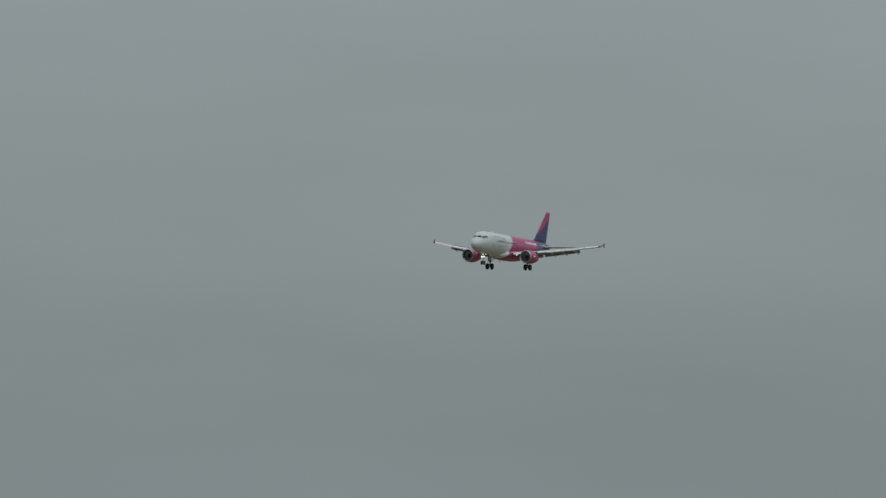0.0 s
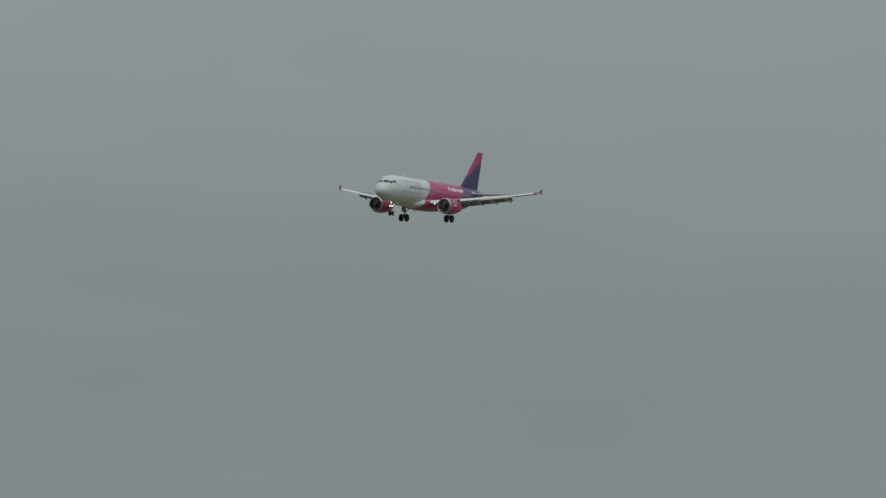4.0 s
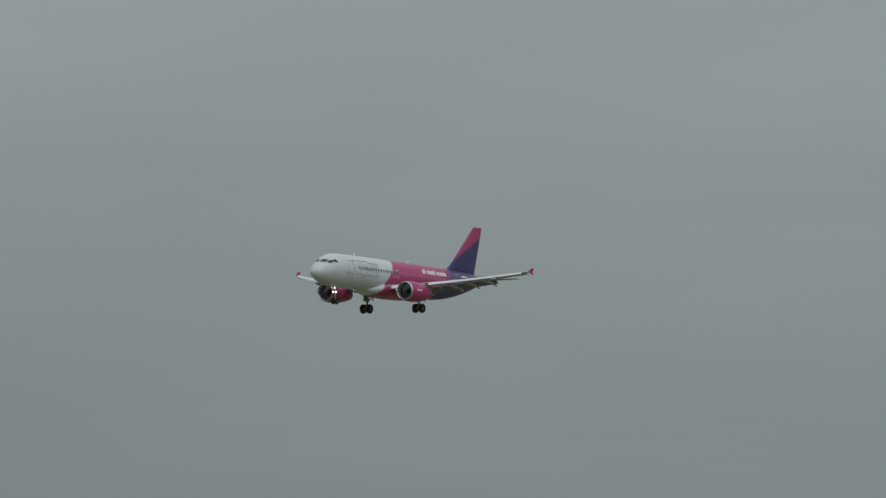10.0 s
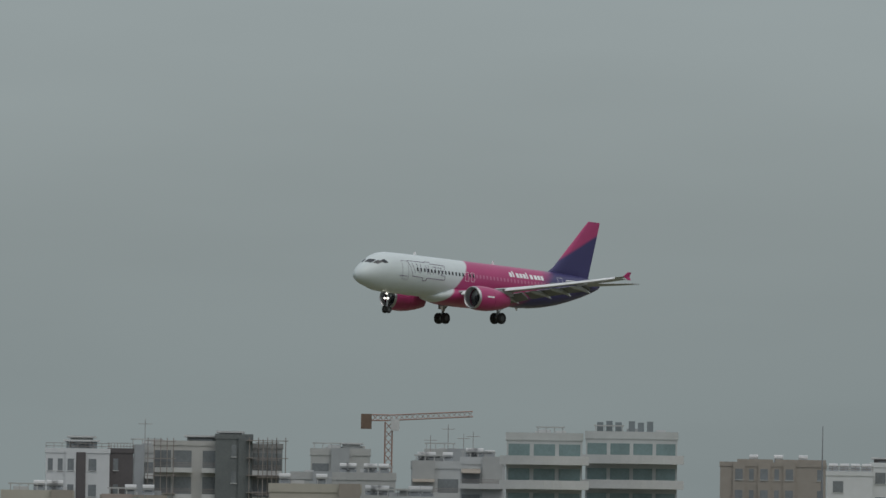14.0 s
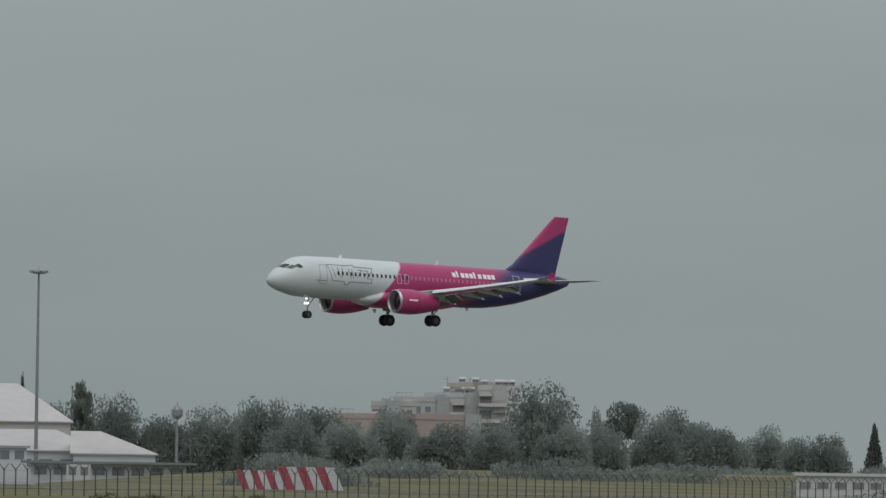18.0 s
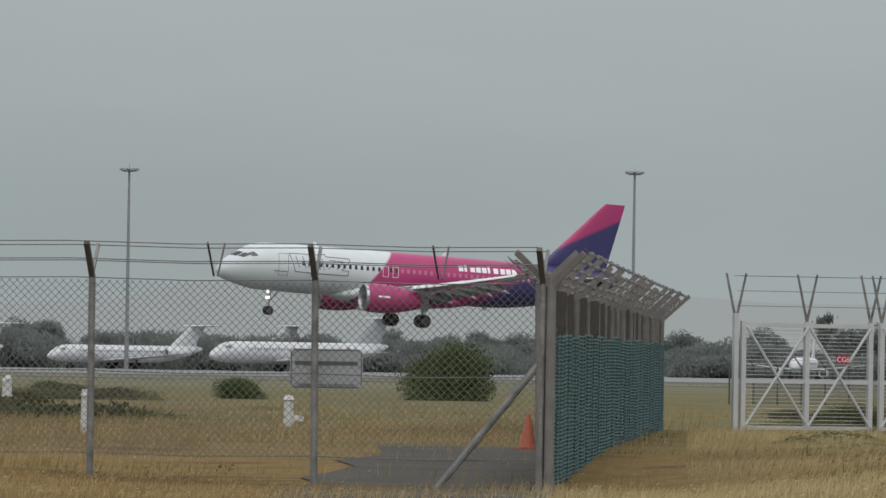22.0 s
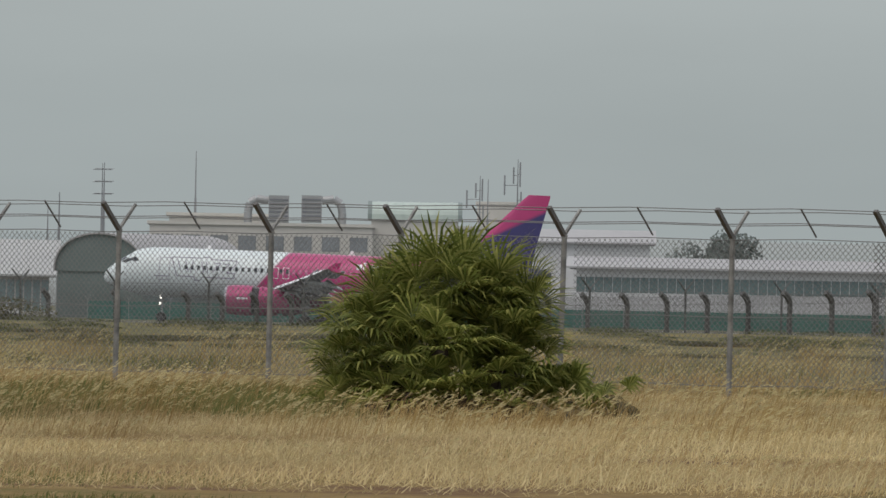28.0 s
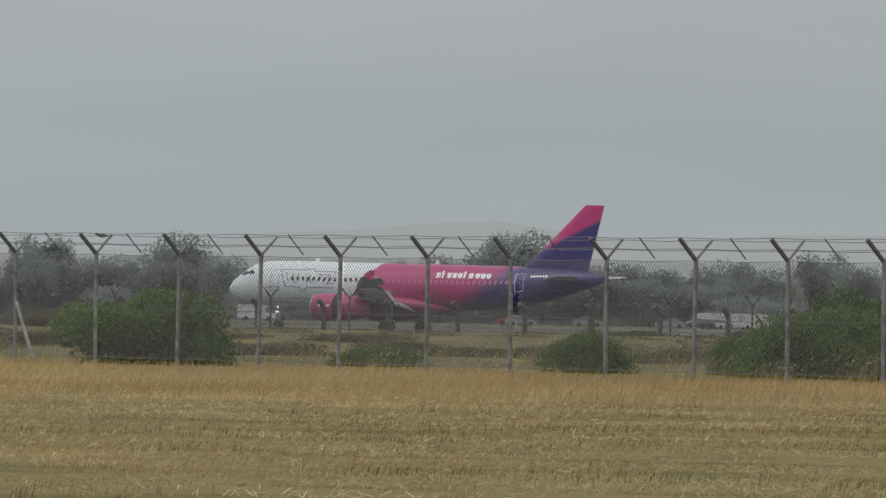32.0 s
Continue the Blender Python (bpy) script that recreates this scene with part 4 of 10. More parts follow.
for i in range(112):
    me = SMALL[i % 3]
    a = np.zeros(len(me.vertices) * 3, np.float32)
    me.vertices.foreach_get("co", a)
    tr = np.zeros(len(me.loops), np.int32)
    me.loops.foreach_get("vertex_index", tr)
    p = polar(-1.0 + 8.6 * rs.random(), rs.uniform(150, 250)) if i < 54 else polar(6.8 + 11.4 * rs.random(), rs.uniform(205, 290))
    w = rs.uniform(.7, 2.0)
    V.append(a.reshape(-1, 3) * (w, w, rs.uniform(.5, 1.6)) + (p.x, p.y, ground_z(p.x, p.y) - .02))
    T.append(tr.reshape(-1, 3) + nv)
    nv += len(me.vertices)
tagged(new("low_scrub", tri_mesh("low_scrub", np.concatenate(V), np.concatenate(T), me.materials[0])), "low dark olive scrub in the field behind the fence", "scrub", kind="stuff")
for i in range(48):
    az = rs.uniform(-31, 20)
    d = rs.uniform(300, 420)
    w = rs.uniform(1.5, 5)
    shrub(az, d, w, w * rs.uniform(.10, .2), SCRUBS[i % 3], "low grey-green scrub bush on the bank", "scrub_bush", "low scrub")
ROCKS = []
for i in range(3):
    bm = bmesh.new()
    bmesh.ops.create_icosphere(bm, subdivisions=2, radius=1)
    for v in bm.verts:
        v.co *= .75 + .5 * noise.noise(v.co * 1.3 + Vector((i * 7, 0, 0)))
        v.co.z *= .6
    me = bpy.data.meshes.new("rock")
    bm.to_mesh(me)
    bm.free()
    me.materials.append(M_ROCK)
    ROCKS.append(me)
for i, (az, d, s) in enumerate([(rs.uniform(24.5, 34.8), rs.uniform(150, 235), rs.uniform(.08, .26)) for _ in range(34)] + [(rs.uniform(24.0, 35), rs.uniform(124, 166), rs.uniform(.03, .08)) for _ in range(60)] + [(26.75, 186, .5), (26.62, 190, .35), (27.1, 192, .45), (27.6, 185, .4), (27.52, 184, .3), (27.7, 188, .35), (29.2, 190, .48), (29.0, 186, .3), (33.0, 190, .4), (22.6, 205, .35), (18.9, 200, .3)]):
    p = polar(az, d)
    o = tagged(new("rock", ROCKS[i % 3]), "pale limestone rock lying among the scrub", "rock", "rocks in the scrub")
    o.matrix_basis = Matrix.Translation((p.x, p.y, ground_z(p.x, p.y) + s * .2)) @ Matrix.Rotation(i * 1.7, 4, "Z") @ Matrix.Diagonal((s * 1.3, s, s, 1))

# ---------------------------------------------------------------- buildings
def wallmat(name, c, v=.10):
    return mat(name, c, .85, 0, v, .12, 0, None, .3, 9)


# wall tones are drawn towards mid-grey to stand in for distance haze
WALLS = {"white": wallmat("white_render", (.50, .52, .52)), "tan": wallmat("tan_render", (.33, .30, .26)), "grey": wallmat("grey_render", (.36, .38, .39)), "pale": wallmat("pale_render", (.43, .44, .43)),
         "cream": wallmat("cream_render", (.44, .42, .36)), "ochre": wallmat("ochre_render", (.40, .33, .22)), "pinkish": wallmat("pink_render", (.38, .32, .29)), "band": wallmat("band_render", (.48, .50, .49)),
         "frame": wallmat("raw_concrete", (.27, .28, .28)), "flats": wallmat("flats_render", (.47, .47, .45)), "glass": wallmat("dark_block", (.22, .25, .26))}
# pane colour lightened to imitate haze over the far windows
M_PANE = mat("far_window", (.21, .23, .24), .25, 0, .25, .3)
M_PANE2 = mat("teal_window", (.20, .28, .28), .25, 0, .2, .3)
M_SLAB = mat("balcony_slab", (.52, .53, .52), .85, 0, .08, .3)
M_REBAR = mat("scaffold_steel", (.30, .27, .25), .7, .2, .1, 1)
M_TANK = mat("solar_tank", (.55, .56, .56), .5, 0, .1, .5)
M_BROWN = mat("brown_timber", (.17, .12, .09), .8, 0, .15, .4)
M_CRANE = mat("crane_steel", (.33, .20, .16), .6, .1, .1, .4)


def facing(az0, az1, d, z=0.0):
    """Left corner, frame and width of a front that faces the camera between two azimuths."""
    am = (az0 + az1) / 2
    w = 2 * d * math.tan(radians((az1 - az0) / 2))
    c = polar(am, d, z)
    return c, Matrix.Translation(c) @ Matrix.Rotation(-radians(am), 4, "Z"), w


def flats(az0, az1, d, h, style, top, seed):
    """A block of flats: local x along the front, y away."""
    rng = random.Random(seed)
    _, m, w = facing(az0, az1, d)
    words = {"tan": "tan rendered", "white": "white rendered", "grey": "grey", "pale": "pale grey", "cream": "cream rendered", "ochre": "ochre", "pinkish": "pinkish", "band": "white banded", "frame": "unfinished concrete", "flats": "white and beige", "glass": "dark glazed"}[style]
    o = thing("apartment_building", words + " apartment building of several storeys with a flat roof", "building", m, "town buildings")
    x0, x1, dep = -w / 2, w / 2, min(16, max(9, w * .8))
    n = max(2, round(h / 3.1))
    fh = h / n
    k = Kit()
    k.box(x0, 0, 0, x1, dep, h)
    k.make("wall", WALLS[style], o)
    k = Kit()
    for a, b, c, e in ((x0 - .1, -.1, x1 + .1, .15), (x0 - .1, dep - .15, x1 + .1, dep + .1), (x0 - .1, .15, x0 + .15, dep - .15), (x1 - .15, .15, x1 + .1, dep - .15)):
        k.box(a, b, h, c, e, h + .9)
    k.make("parapet", WALLS[style], o)
    bays = max(2, round(w / 2.7))
    bw = w / bays
    shown = range(max(0, n - 6), n)
    loggia = rng.randrange(bays)
    stair = (loggia + bays // 2) % bays
    win = Kit().box(-.5, -.06, 0, .5, .05, 1.25).data("window", M_PANE2 if style in ("flats", "glass") else M_PANE)
    slim = Kit().box(-.3, -.06, 0, .3, .05, 1.0).data("window", M_PANE)
    wide = Kit().box(-bw * .42, -.05, 0, bw * .42, .05, 2.0).data("window", M_PANE2 if style in ("flats", "band", "frame") else M_PANE)
    slab = Kit().box(-bw * .5, -1.4, -.12, bw * .5, 0, .12).box(-bw * .5, -1.4, .12, bw * .5, -1.32, .5).data("balcony", M_SLAB)
    rail = Kit()
    for zz in (.62, .8, .98):
        rail.box(-bw * .5, -1.39, zz, bw * .5, -1.35, zz + .05)
    rail = rail.data("railing", M_REBAR)
    awn = Kit().obox((-bw * .45, -.05, 2.2), (bw * .9, 0, 0), (0, -1.2, -.5), (0, .02, .06)).data("awning", WALLS["tan" if style != "tan" else "pale"])
    if style in ("band", "frame"):
        for i in shown:
            k = Kit()
            z = i * fh
            n8 = 10
            pts = [(x0 - .8 + (w + 1.6) * j / n8, -1.3 - (1.6 if style == "band" else 0) * math.sin(math.pi * j / n8)) for j in range(n8 + 1)]
            k.loft([[(x, y, z), (x, 0, z), (x, 0, z + .3), (x, y, z + .3)] for x, y in pts])
            if style == "band":
                k.loft([[(x, y, z + .3), (x, y + .1, z + .3), (x, y + .1, z + 1.05), (x, y, z + 1.05)] for x, y in pts])
            k.make("balcony_band", M_SLAB if style == "band" else WALLS["frame"], o)
            for b in range(bays):
                if style == "band" or b < bays * .6:
                    share("window", wide, o, Matrix.Translation((x0 + bw * (b + .5), -.02, z + .45)))
    else:
        for i in shown:
            for b in range(bays):
                x, z = x0 + bw * (b + .5), i * fh
                if b == loggia or (style in ("flats", "white") and b in ((loggia + 1) % bays, (loggia + 3) % bays)):
                    bal = share("balcony", slab, o, Matrix.Translation((x, 0, z + .1)))
                    share("railing", rail, bal)
                    share("window", wide, o, Matrix.Translation((x, -.02, z + .25)))
                    if rng.random() < .25:
                        share("awning", awn, o, Matrix.Translation((x, -.02, z + .15)))
                elif b == stair:
                    share("window", slim, o, Matrix.Translation((x, 0, z + 1.3)))
                elif rng.random() < .8:
                    share("window", win, o, Matrix.Translation((x + rng.uniform(-.25, .25), 0, z + .95)))
        k = Kit()
        k.box(x0 + bw * stair + .1, -.5, 0, x0 + bw * (stair + 1) - .1, .2, h + .95)
        k.make("stair_tower", WALLS[{"white": "pale", "tan": "pinkish", "pale": "grey", "cream": "tan", "ochre": "cream"}.get(style, "grey")], o)
    # roof clutter: cabinets, pergola and rails
    for j in range(rng.randint(2, 4)):
        x, s = rng.uniform(x0 + 1, x1 - 2), rng.uniform(.6, 1.3)
        k = Kit()
        k.box(x, 2 + j * .6, h, x + s * 1.3, 2.5 + j * .6 + s * .5, h + .6 + s * .6)
        k.make("roof_cabinet", rng.choice((M_SLAB, WALLS["grey"], M_TANK)), o)
    k = Kit()
    px, pw = rng.uniform(x0, x1 - 4), rng.uniform(2.5, 4)
    for q in range(4):
        k.box(px + pw * q / 3, .4, h, px + pw * q / 3 + .12, .52, h + 1.5)
    k.box(px - .2, .35, h + 1.5, px + pw + .3, .6, h + 1.65)
    k.make("pergola", WALLS["pale"], o)
    if style == "frame":
        k = Kit()
        k.box(x1 - w * .33, -1.6, 0, x1 + .2, dep, h + 1.6)
        k.make("stair_core", WALLS["glass"], o, "dark stair tower wrapped in netting")
        for i in range(16):
            k = Kit()
            x = x0 - 1.2 + (w + 5.0) * i / 15
            k.tube((x, -2.2, max(0, h - 16)), (x, -2.2, h + 1.4), .05, .05, 4)
            k.make("scaffold_pole", M_REBAR, o)
        for i in range(7):
            k = Kit()
            z = h + 1 - i * 2.3
            k.box(x0 - 1.2, -2.3, z, x1 + 3.8, -2.0, z + .06)
            k.make("scaffold_deck", M_REBAR, o)
        for i in range(bays + 1):
            k = Kit()
            k.box(x0 + bw * i - .15, -1.2, 0, x0 + bw * i + .15, -.9, h)
            k.make("column", WALLS["frame"], o)
    if top == "box" or style in ("flats", "white"):
        k = Kit()
        a = rng.uniform(-.25, .1) * w
        k.box(a, 2.5, h, a + w * .3, dep * .7, h + 1.5)
        k.make("roof_room", WALLS["pale"], o)
        k = Kit()
        k.box(a - .4, 2.1, h + 1.5, a + w * .3 + .4, dep * .7 + .3, h + 1.7)
        k.make("roof_slab", M_SLAB, o)
    if top == "tanks":
        for i in range(rng.randint(2, 5)):
            x = rng.uniform(x0 + 1, x1 - 1)
            k = Kit()
            k.tube((x - .6, 1.4, h + 1.65), (x + .6, 1.4, h + 1.65), .32, .32, 8)
            k.box(x - .5, 1.2, h, x - .42, 1.5, h + 1.5).box(x + .42, 1.2, h, x + .5, 1.5, h + 1.5)
            k.make("water_tank", M_TANK, o, "white roof water tank")
            k = Kit()
            k.obox((x - .6, .4, h + .5), (1.2, 0, 0), (0, 1.0, .8), (0, -.04, .05))
            k.make("solar_panel", M_PANE, o)
    if top == "sign":
        for i in range(6):
            x = x0 + w * (.12 + .1 * i) + (.5 if i > 2 else 0)
            k = Kit()
            k.box(x, 1.0, h + .9, x + .75, 1.12, h + 2.0 + .15 * (i % 2))
            k.make("sign_bar", WALLS["glass"], o, "dark bar of a roof sign")
    if rng.random() < .5:
        k = Kit()
        x = rng.uniform(x0 + 1, x1 - 1)
        k.tube((x, 3, h), (x, 3, h + 4), .05, .03, 4)
        k.tube((x - .8, 3, h + 3.4), (x + .8, 3, h + 3.4), .03, .03, 4)
        k.make("aerial", M_REBAR, o)
    return o


for i, row in enumerate((
    (47.175, 47.627, 1130, 17.3, 'band', ''),
    (47.647, 48.193, 1150, 17.9, 'band', 'sign'),
    (46.841, 47.171, 1200, 15.0, 'white', 'tanks'),
    (44.953, 45.091, 1120, 15.0, 'pale', ''),
    (46.008, 46.362, 1250, 16.6, 'pale', 'box'),
    (45.893, 46.516, 1120, 12.2, 'pale', 'tanks'),
    (46.609, 46.902, 1140, 13.9, 'white', 'tanks'),
    (46.902, 47.155, 1160, 14.7, 'white', 'tanks'),
    (46.689, 46.952, 1190, 16.0, 'pale', ''),
    (41.139, 41.358, 1130, 14.8, 'tan', 'tanks'),
    (40.77, 41.141, 1120, 12.8, 'pale', 'tanks'),
    (40.873, 41.362, 1010, 9.1, 'white', 'tanks'),
    (40.267, 40.874, 1030, 8.7, 'cream', 'tanks'),
    (39.793, 40.298, 1100, 12.3, 'pale', 'tanks'),
    (42.709, 42.962, 1130, 11.1, 'pale', 'tanks'),
    (44.171, 44.599, 1000, 8.6, 'cream', 'tanks'),
    (44.761, 45.149, 990, 8.2, 'tan', 'tanks'),
    (45.764, 46.31, 1010, 9.8, 'cream', 'tanks'),
    (46.312, 46.817, 980, 8.4, 'white', 'tanks'),
    (39.864, 40.201, 1040, 10.8, 'white', 'box'),
    (35.331, 35.651, 1750, 16.3, 'white', 'tanks'),
    (35.464, 35.784, 1800, 18.6, 'cream', 'tanks'),
    (35.146, 35.483, 1720, 15.2, 'pale', ''),
    (35.651, 35.903, 1740, 17.6, 'white', 'tanks'),
    (34.78, 35.67, 1600, 11.3, 'pinkish', ''),
    (35.012, 35.281, 1700, 14.2, 'pale', ''),
    (36.131, 36.212, 1900, 15.9, 'pale', ''),
)):
    flats(*row, 100 + i)


# the taller blocks, bay by bay: kinds of bay are wall, win, slit, bal, glass, dark, pier
M_WHITER = wallmat("bright_white_render", (.64, .66, .66), .07)
M_CLADB = mat("brown_cladding", (.115, .105, .105), .8, 0, .12, .3)
M_NET = mat("scaffold_netting", (.14, .155, .155), .9, 0, .15, .4)
M_ROOFT = mat("red_tiles", (.27, .185, .145), .85, 0, .2, .6)
TONES = dict(WALLS, bright=M_WHITER, brown=M_CLADB, net=M_NET)


def tower(az0, az1, d, h, wall, bays, roof, label, fh=2.95):
    """A block of flats built bay by bay: local x along the front, y away."""
    _, m, w = facing(az0, az1, d)
    o = thing("apartment_building", label, "building", m, "town buildings")
    x0, dep = -w / 2, min(16, max(9, w * .8))
    Kit().box(x0, 0, 0, x0 + w, dep, h).make("wall", TONES[wall], o)
    k = Kit()
    for a, b, c, e in ((x0 - .08, -.08, x0 + w + .08, .16), (x0 - .08, .16, x0 + .16, dep), (x0 + w - .16, .16, x0 + w + .08, dep)):
        k.box(a, b, h, c, e, h + .55)
    k.make("parapet", TONES[wall], o)
    total = sum(b[0] for b in bays)
    floors = [h - fh * (i + 1) for i in range(min(6, int(h / fh)))]
    x = x0
    for share_w, kind, tone in bays:
        bw = w * share_w / total
        xc = x + bw / 2
        if kind in ("pier", "dark"):
            top = h + (.55 if kind == "pier" else .1)
            Kit().box(x + .02, -.22, 0, x + bw - .02, .1, top).make("pier" if kind == "pier" else "cladding", TONES[tone], o)
        if kind == "glass":
            Kit().box(x + .1, -.1, 0, x + bw - .1, .1, h - .3).make("glass_strip", M_PANE2, o)
            for z in floors:
                Kit().box(x + .05, -.16, z, x + bw - .05, .1, z + .16).make("floor_band", M_SLAB, o)
        y = -.22 if kind in ("pier", "dark") else 0
        for z in floors:
            if kind == "bal":
                # a dark full-width pane stands in for the shaded recess behind the balcony
                Kit().box(x + .1, -.03, z + .15, x + bw - .1, .06, z + 2.4).make("window", M_PANE, o)
                bal = Kit().box(x + .02, -1.5, z - .1, x + bw - .02, 0, z + .12).make("balcony", M_SLAB, o)
                Kit().box(x + .04, -1.48, z + .12, x + bw - .04, -1.42, z + (.95 if tone else .45)).make("balcony_front", TONES[tone] if tone else M_SLAB, bal)
                if not tone:
                    r = Kit()
                    for zz in (.62, .8, .98):
                        r.box(x + .04, -1.47, z + zz, x + bw - .04, -1.43, z + zz + .05)
                    r.make("railing", M_REBAR, bal)
            elif kind in ("win", "pier", "slit"):
                hw = .28 if kind == "slit" else min(.62, bw * .3)
                win = Kit().box(xc - hw, y - .03, z + .95, xc + hw, y + .06, z + 2.3).make("window", M_PANE, o)
                Kit().box(xc - hw - .08, y - .1, z + .87, xc + hw + .08, y, z + .95).make("sill", M_SLAB, win)
        x += bw
    for kind, u0, u1, hh, tone in roof:
        a, b = x0 + w * u0, x0 + w * u1
        if kind == "room":
            Kit().box(a, 2, h, b, dep * .7, h + hh).make("roof_room", TONES[tone], o)
            Kit().box(a - .35, 1.6, h + hh, b + .35, dep * .7 + .3, h + hh + .2).make("roof_slab", M_SLAB, o)
            Kit().box(a + (b - a) * .15, 1.96, h + hh * .25, b - (b - a) * .15, 2.04, h + hh * .8).make("window", M_PANE, o)
        if kind == "step":
            Kit().box(a, .3, h, b, dep - .3, h + hh).make("upper_storey", TONES[tone], o)
            Kit().box(a + .5, .25, h + .5, b - .5, .34, h + hh - .5).make("window", M_PANE, o)
        if kind == "tanks":
            n = int(hh)
            for i in range(n):
                xx = a + (b - a) * (i + .5) / n
                Kit().tube((xx - .55, 1.4, h + 1.15), (xx + .55, 1.4, h + 1.15), .34, .34, 10).box(xx - .45, 1.25, h, xx - .37, 1.5, h + 1.0).box(xx + .37, 1.25, h, xx + .45, 1.5, h + 1.0).make("water_tank", M_TANK, o, "white roof water tank")
                Kit().obox((xx - .55, .4, h + .35), (1.1, 0, 0), (0, .9, .65), (0, -.04, .05)).make("solar_panel", M_PANE, o)
        if kind == "tiles":
            Kit().prism([(-.9, h + .05), (1.6, h + hh), (1.8, h + hh), (1.8, h + .05)], "x", a, b).make("tiled_roof", M_ROOFT, o, "red-brown tiled eaves")
        if kind == "rail":
            r = Kit()
            for zz in (.75, 1.1):
                r.box(a, .02, h + zz, b, .07, h + zz + .06)
            for i in range(9):
                r.box(a + (b - a) * i / 8 - .03, .02, h + .5, a + (b - a) * i / 8 + .03, .07, h + 1.1)
            r.make("roof_rail", M_REBAR, o)
        if kind == "aerial":
            Kit().tube((a, 2, h), (a, 2, h + hh), .05, .03, 4).tube((a - .5, 2, h + hh * .9), (a + .5, 2, h + hh * .9), .03, .03, 4).make("aerial", M_REBAR, o)
        if kind == "scaffold":
            n = 5
            for i in range(n):
                Kit().tube((a + (b - a) * i / (n - 1), -1.9, max(0, h - 16)), (a + (b - a) * i / (n - 1), -1.9, h + hh), .05, .05, 4).make("scaffold_pole", M_REBAR, o)
            for i in range(8):
                Kit().box(a - .3, -2.0, h + hh - .4 - i * 1.95, b + .3, -1.2, h + hh - .32 - i * 1.95).make("scaffold_deck", M_REBAR, o)
    return o


B, Wn, S = "bal", "win", "slit"
tower(48.45, 49.08, 1180, 15.2, "tan", ((1, "wall", ""), (1, "pier", "tan"), (1, S, ""), (1, "pier", "tan"), (1, S, ""), (1, "pier", "tan"), (1.4, "wall", ""), (1, S, "")), (("step", .16, .5, .9, "tan"), ("step", .52, 1, .9, "tan"), ("tanks", .2, .9, 3, "")), "tan concrete office block with tall pilasters and slit windows", 2.6)
tower(49.085, 49.36, 1150, 13.9, "bright", ((1, Wn, ""), (1, "wall", "")), (("tanks", .02, .98, 4, ""), ("rail", 0, 1, 1, "")), "white apartment building with roof tanks")
tower(49.345, 49.74, 1152, 15.0, "bright", ((1.1, Wn, ""), (1, "wall", ""), (1.1, Wn, ""), (.4, "wall", "")), (("room", .05, .5, 1.0, "brown"), ("tanks", .55, .95, 2, ""), ("aerial", .45, .46, 2.4, "")), "white apartment building with a dark roof room")
tower(49.73, 49.93, 1154, 12.9, "bright", ((1, B, ""), (.6, "wall", "")), (("rail", 0, 1, 1, ""),), "low white wing with a shaded terrace")
tower(49.87, 50.43, 1200, 13.0, "grey", ((1, "glass", ""), (1, "glass", ""), (1, "glass", ""), (1, "glass", ""), (1, "glass", "")), (("rail", 0, 1, 1, ""), ("room", .42, .98, 1.3, "cream")), "grey office block with a long glazed top floor")
tower(50.4, 50.53, 1215, 15.6, "grey", ((1, "wall", ""),), (("aerial", .3, .31, 2.6, ""), ("aerial", .7, .71, 2.0, "")), "plain grey lift tower with aerials")
tower(50.51, 50.75, 1220, 14.9, "pale", ((1, "glass", ""), (1, "glass", ""), (1, "glass", "")), (("step", .04, .96, 1.0, "glass"),), "pale block with louvred dark glazing")
tower(50.75, 50.87, 1225, 14.4, "pinkish", ((1, "wall", ""),), (("tanks", .1, .9, 1, ""),), "narrow pink rendered building")
tower(50.84, 51.05, 1240, 13.3, "glass", ((1, Wn, ""), (1, Wn, "")), (), "low dark glazed building")
tower(45.07, 45.47, 1080, 15.4, "flats", ((1, B, ""), (1.1, B, ""), (.5, "wall", ""), (1, B, "")), (("scaffold", -.08, .3, .8, ""), ("room", .5, .95, 1.0, "net")), "unfinished white apartment building with open floors")
tower(45.44, 45.66, 1078, 16.2, "net", ((1, "wall", ""), (.6, S, ""), (1, "dark", "net")), (("room", .1, .7, .7, "net"),), "dark netted stair tower of an unfinished building")
tower(45.66, 45.84, 1079, 15.2, "frame", ((1, B, ""), (1, B, "")), (("scaffold", -.1, 1.1, 1.2, ""), ("scaffold", .2, .8, 1.0, "")), "unfinished concrete frame wrapped in scaffolding")
tower(44.43, 44.81, 1100, 14.6, "bright", ((.7, S, ""), (.8, S, ""), (.8, "pier", "bright"), (.75, "dark", "brown"), (1, Wn, ""), (.8, "wall", "")), (("rail", 0, 1, 1, ""), ("room", .32, .8, 1.35, "glass"), ("room", .38, .74, 1.8, "pale")), "white apartment tower with a dark brown strip")
tower(44.8, 44.95, 1102, 14.7, "brown", ((1, S, ""), (.6, "wall", "")), (("rail", 0, 1, 1, ""),), "dark brown clad end of a white tower")
tower(44.95, 45.08, 1120, 13.9, "pale", ((1, Wn, ""), (1, S, "")), (("tanks", .1, .9, 1, ""),), "narrow pale apartment building")
tower(43.42, 44.15, 1060, 14.5, "bright", ((.9, "pier", "cream"), (.35, "wall", ""), (1.2, B, ""), (1.1, B, ""), (.55, "glass", ""), (1.3, B, ""), (.4, "wall", ""), (.9, Wn, ""), (.5, S, "")), (("room", .12, .45, 1.5, "pale"), ("tanks", .2, .42, 2, ""), ("step", .5, .9, .7, "pale"), ("tanks", .66, .98, 3, ""), ("rail", .05, .95, 1, "")), "white and beige apartment tower with stacked balconies and teal glass")
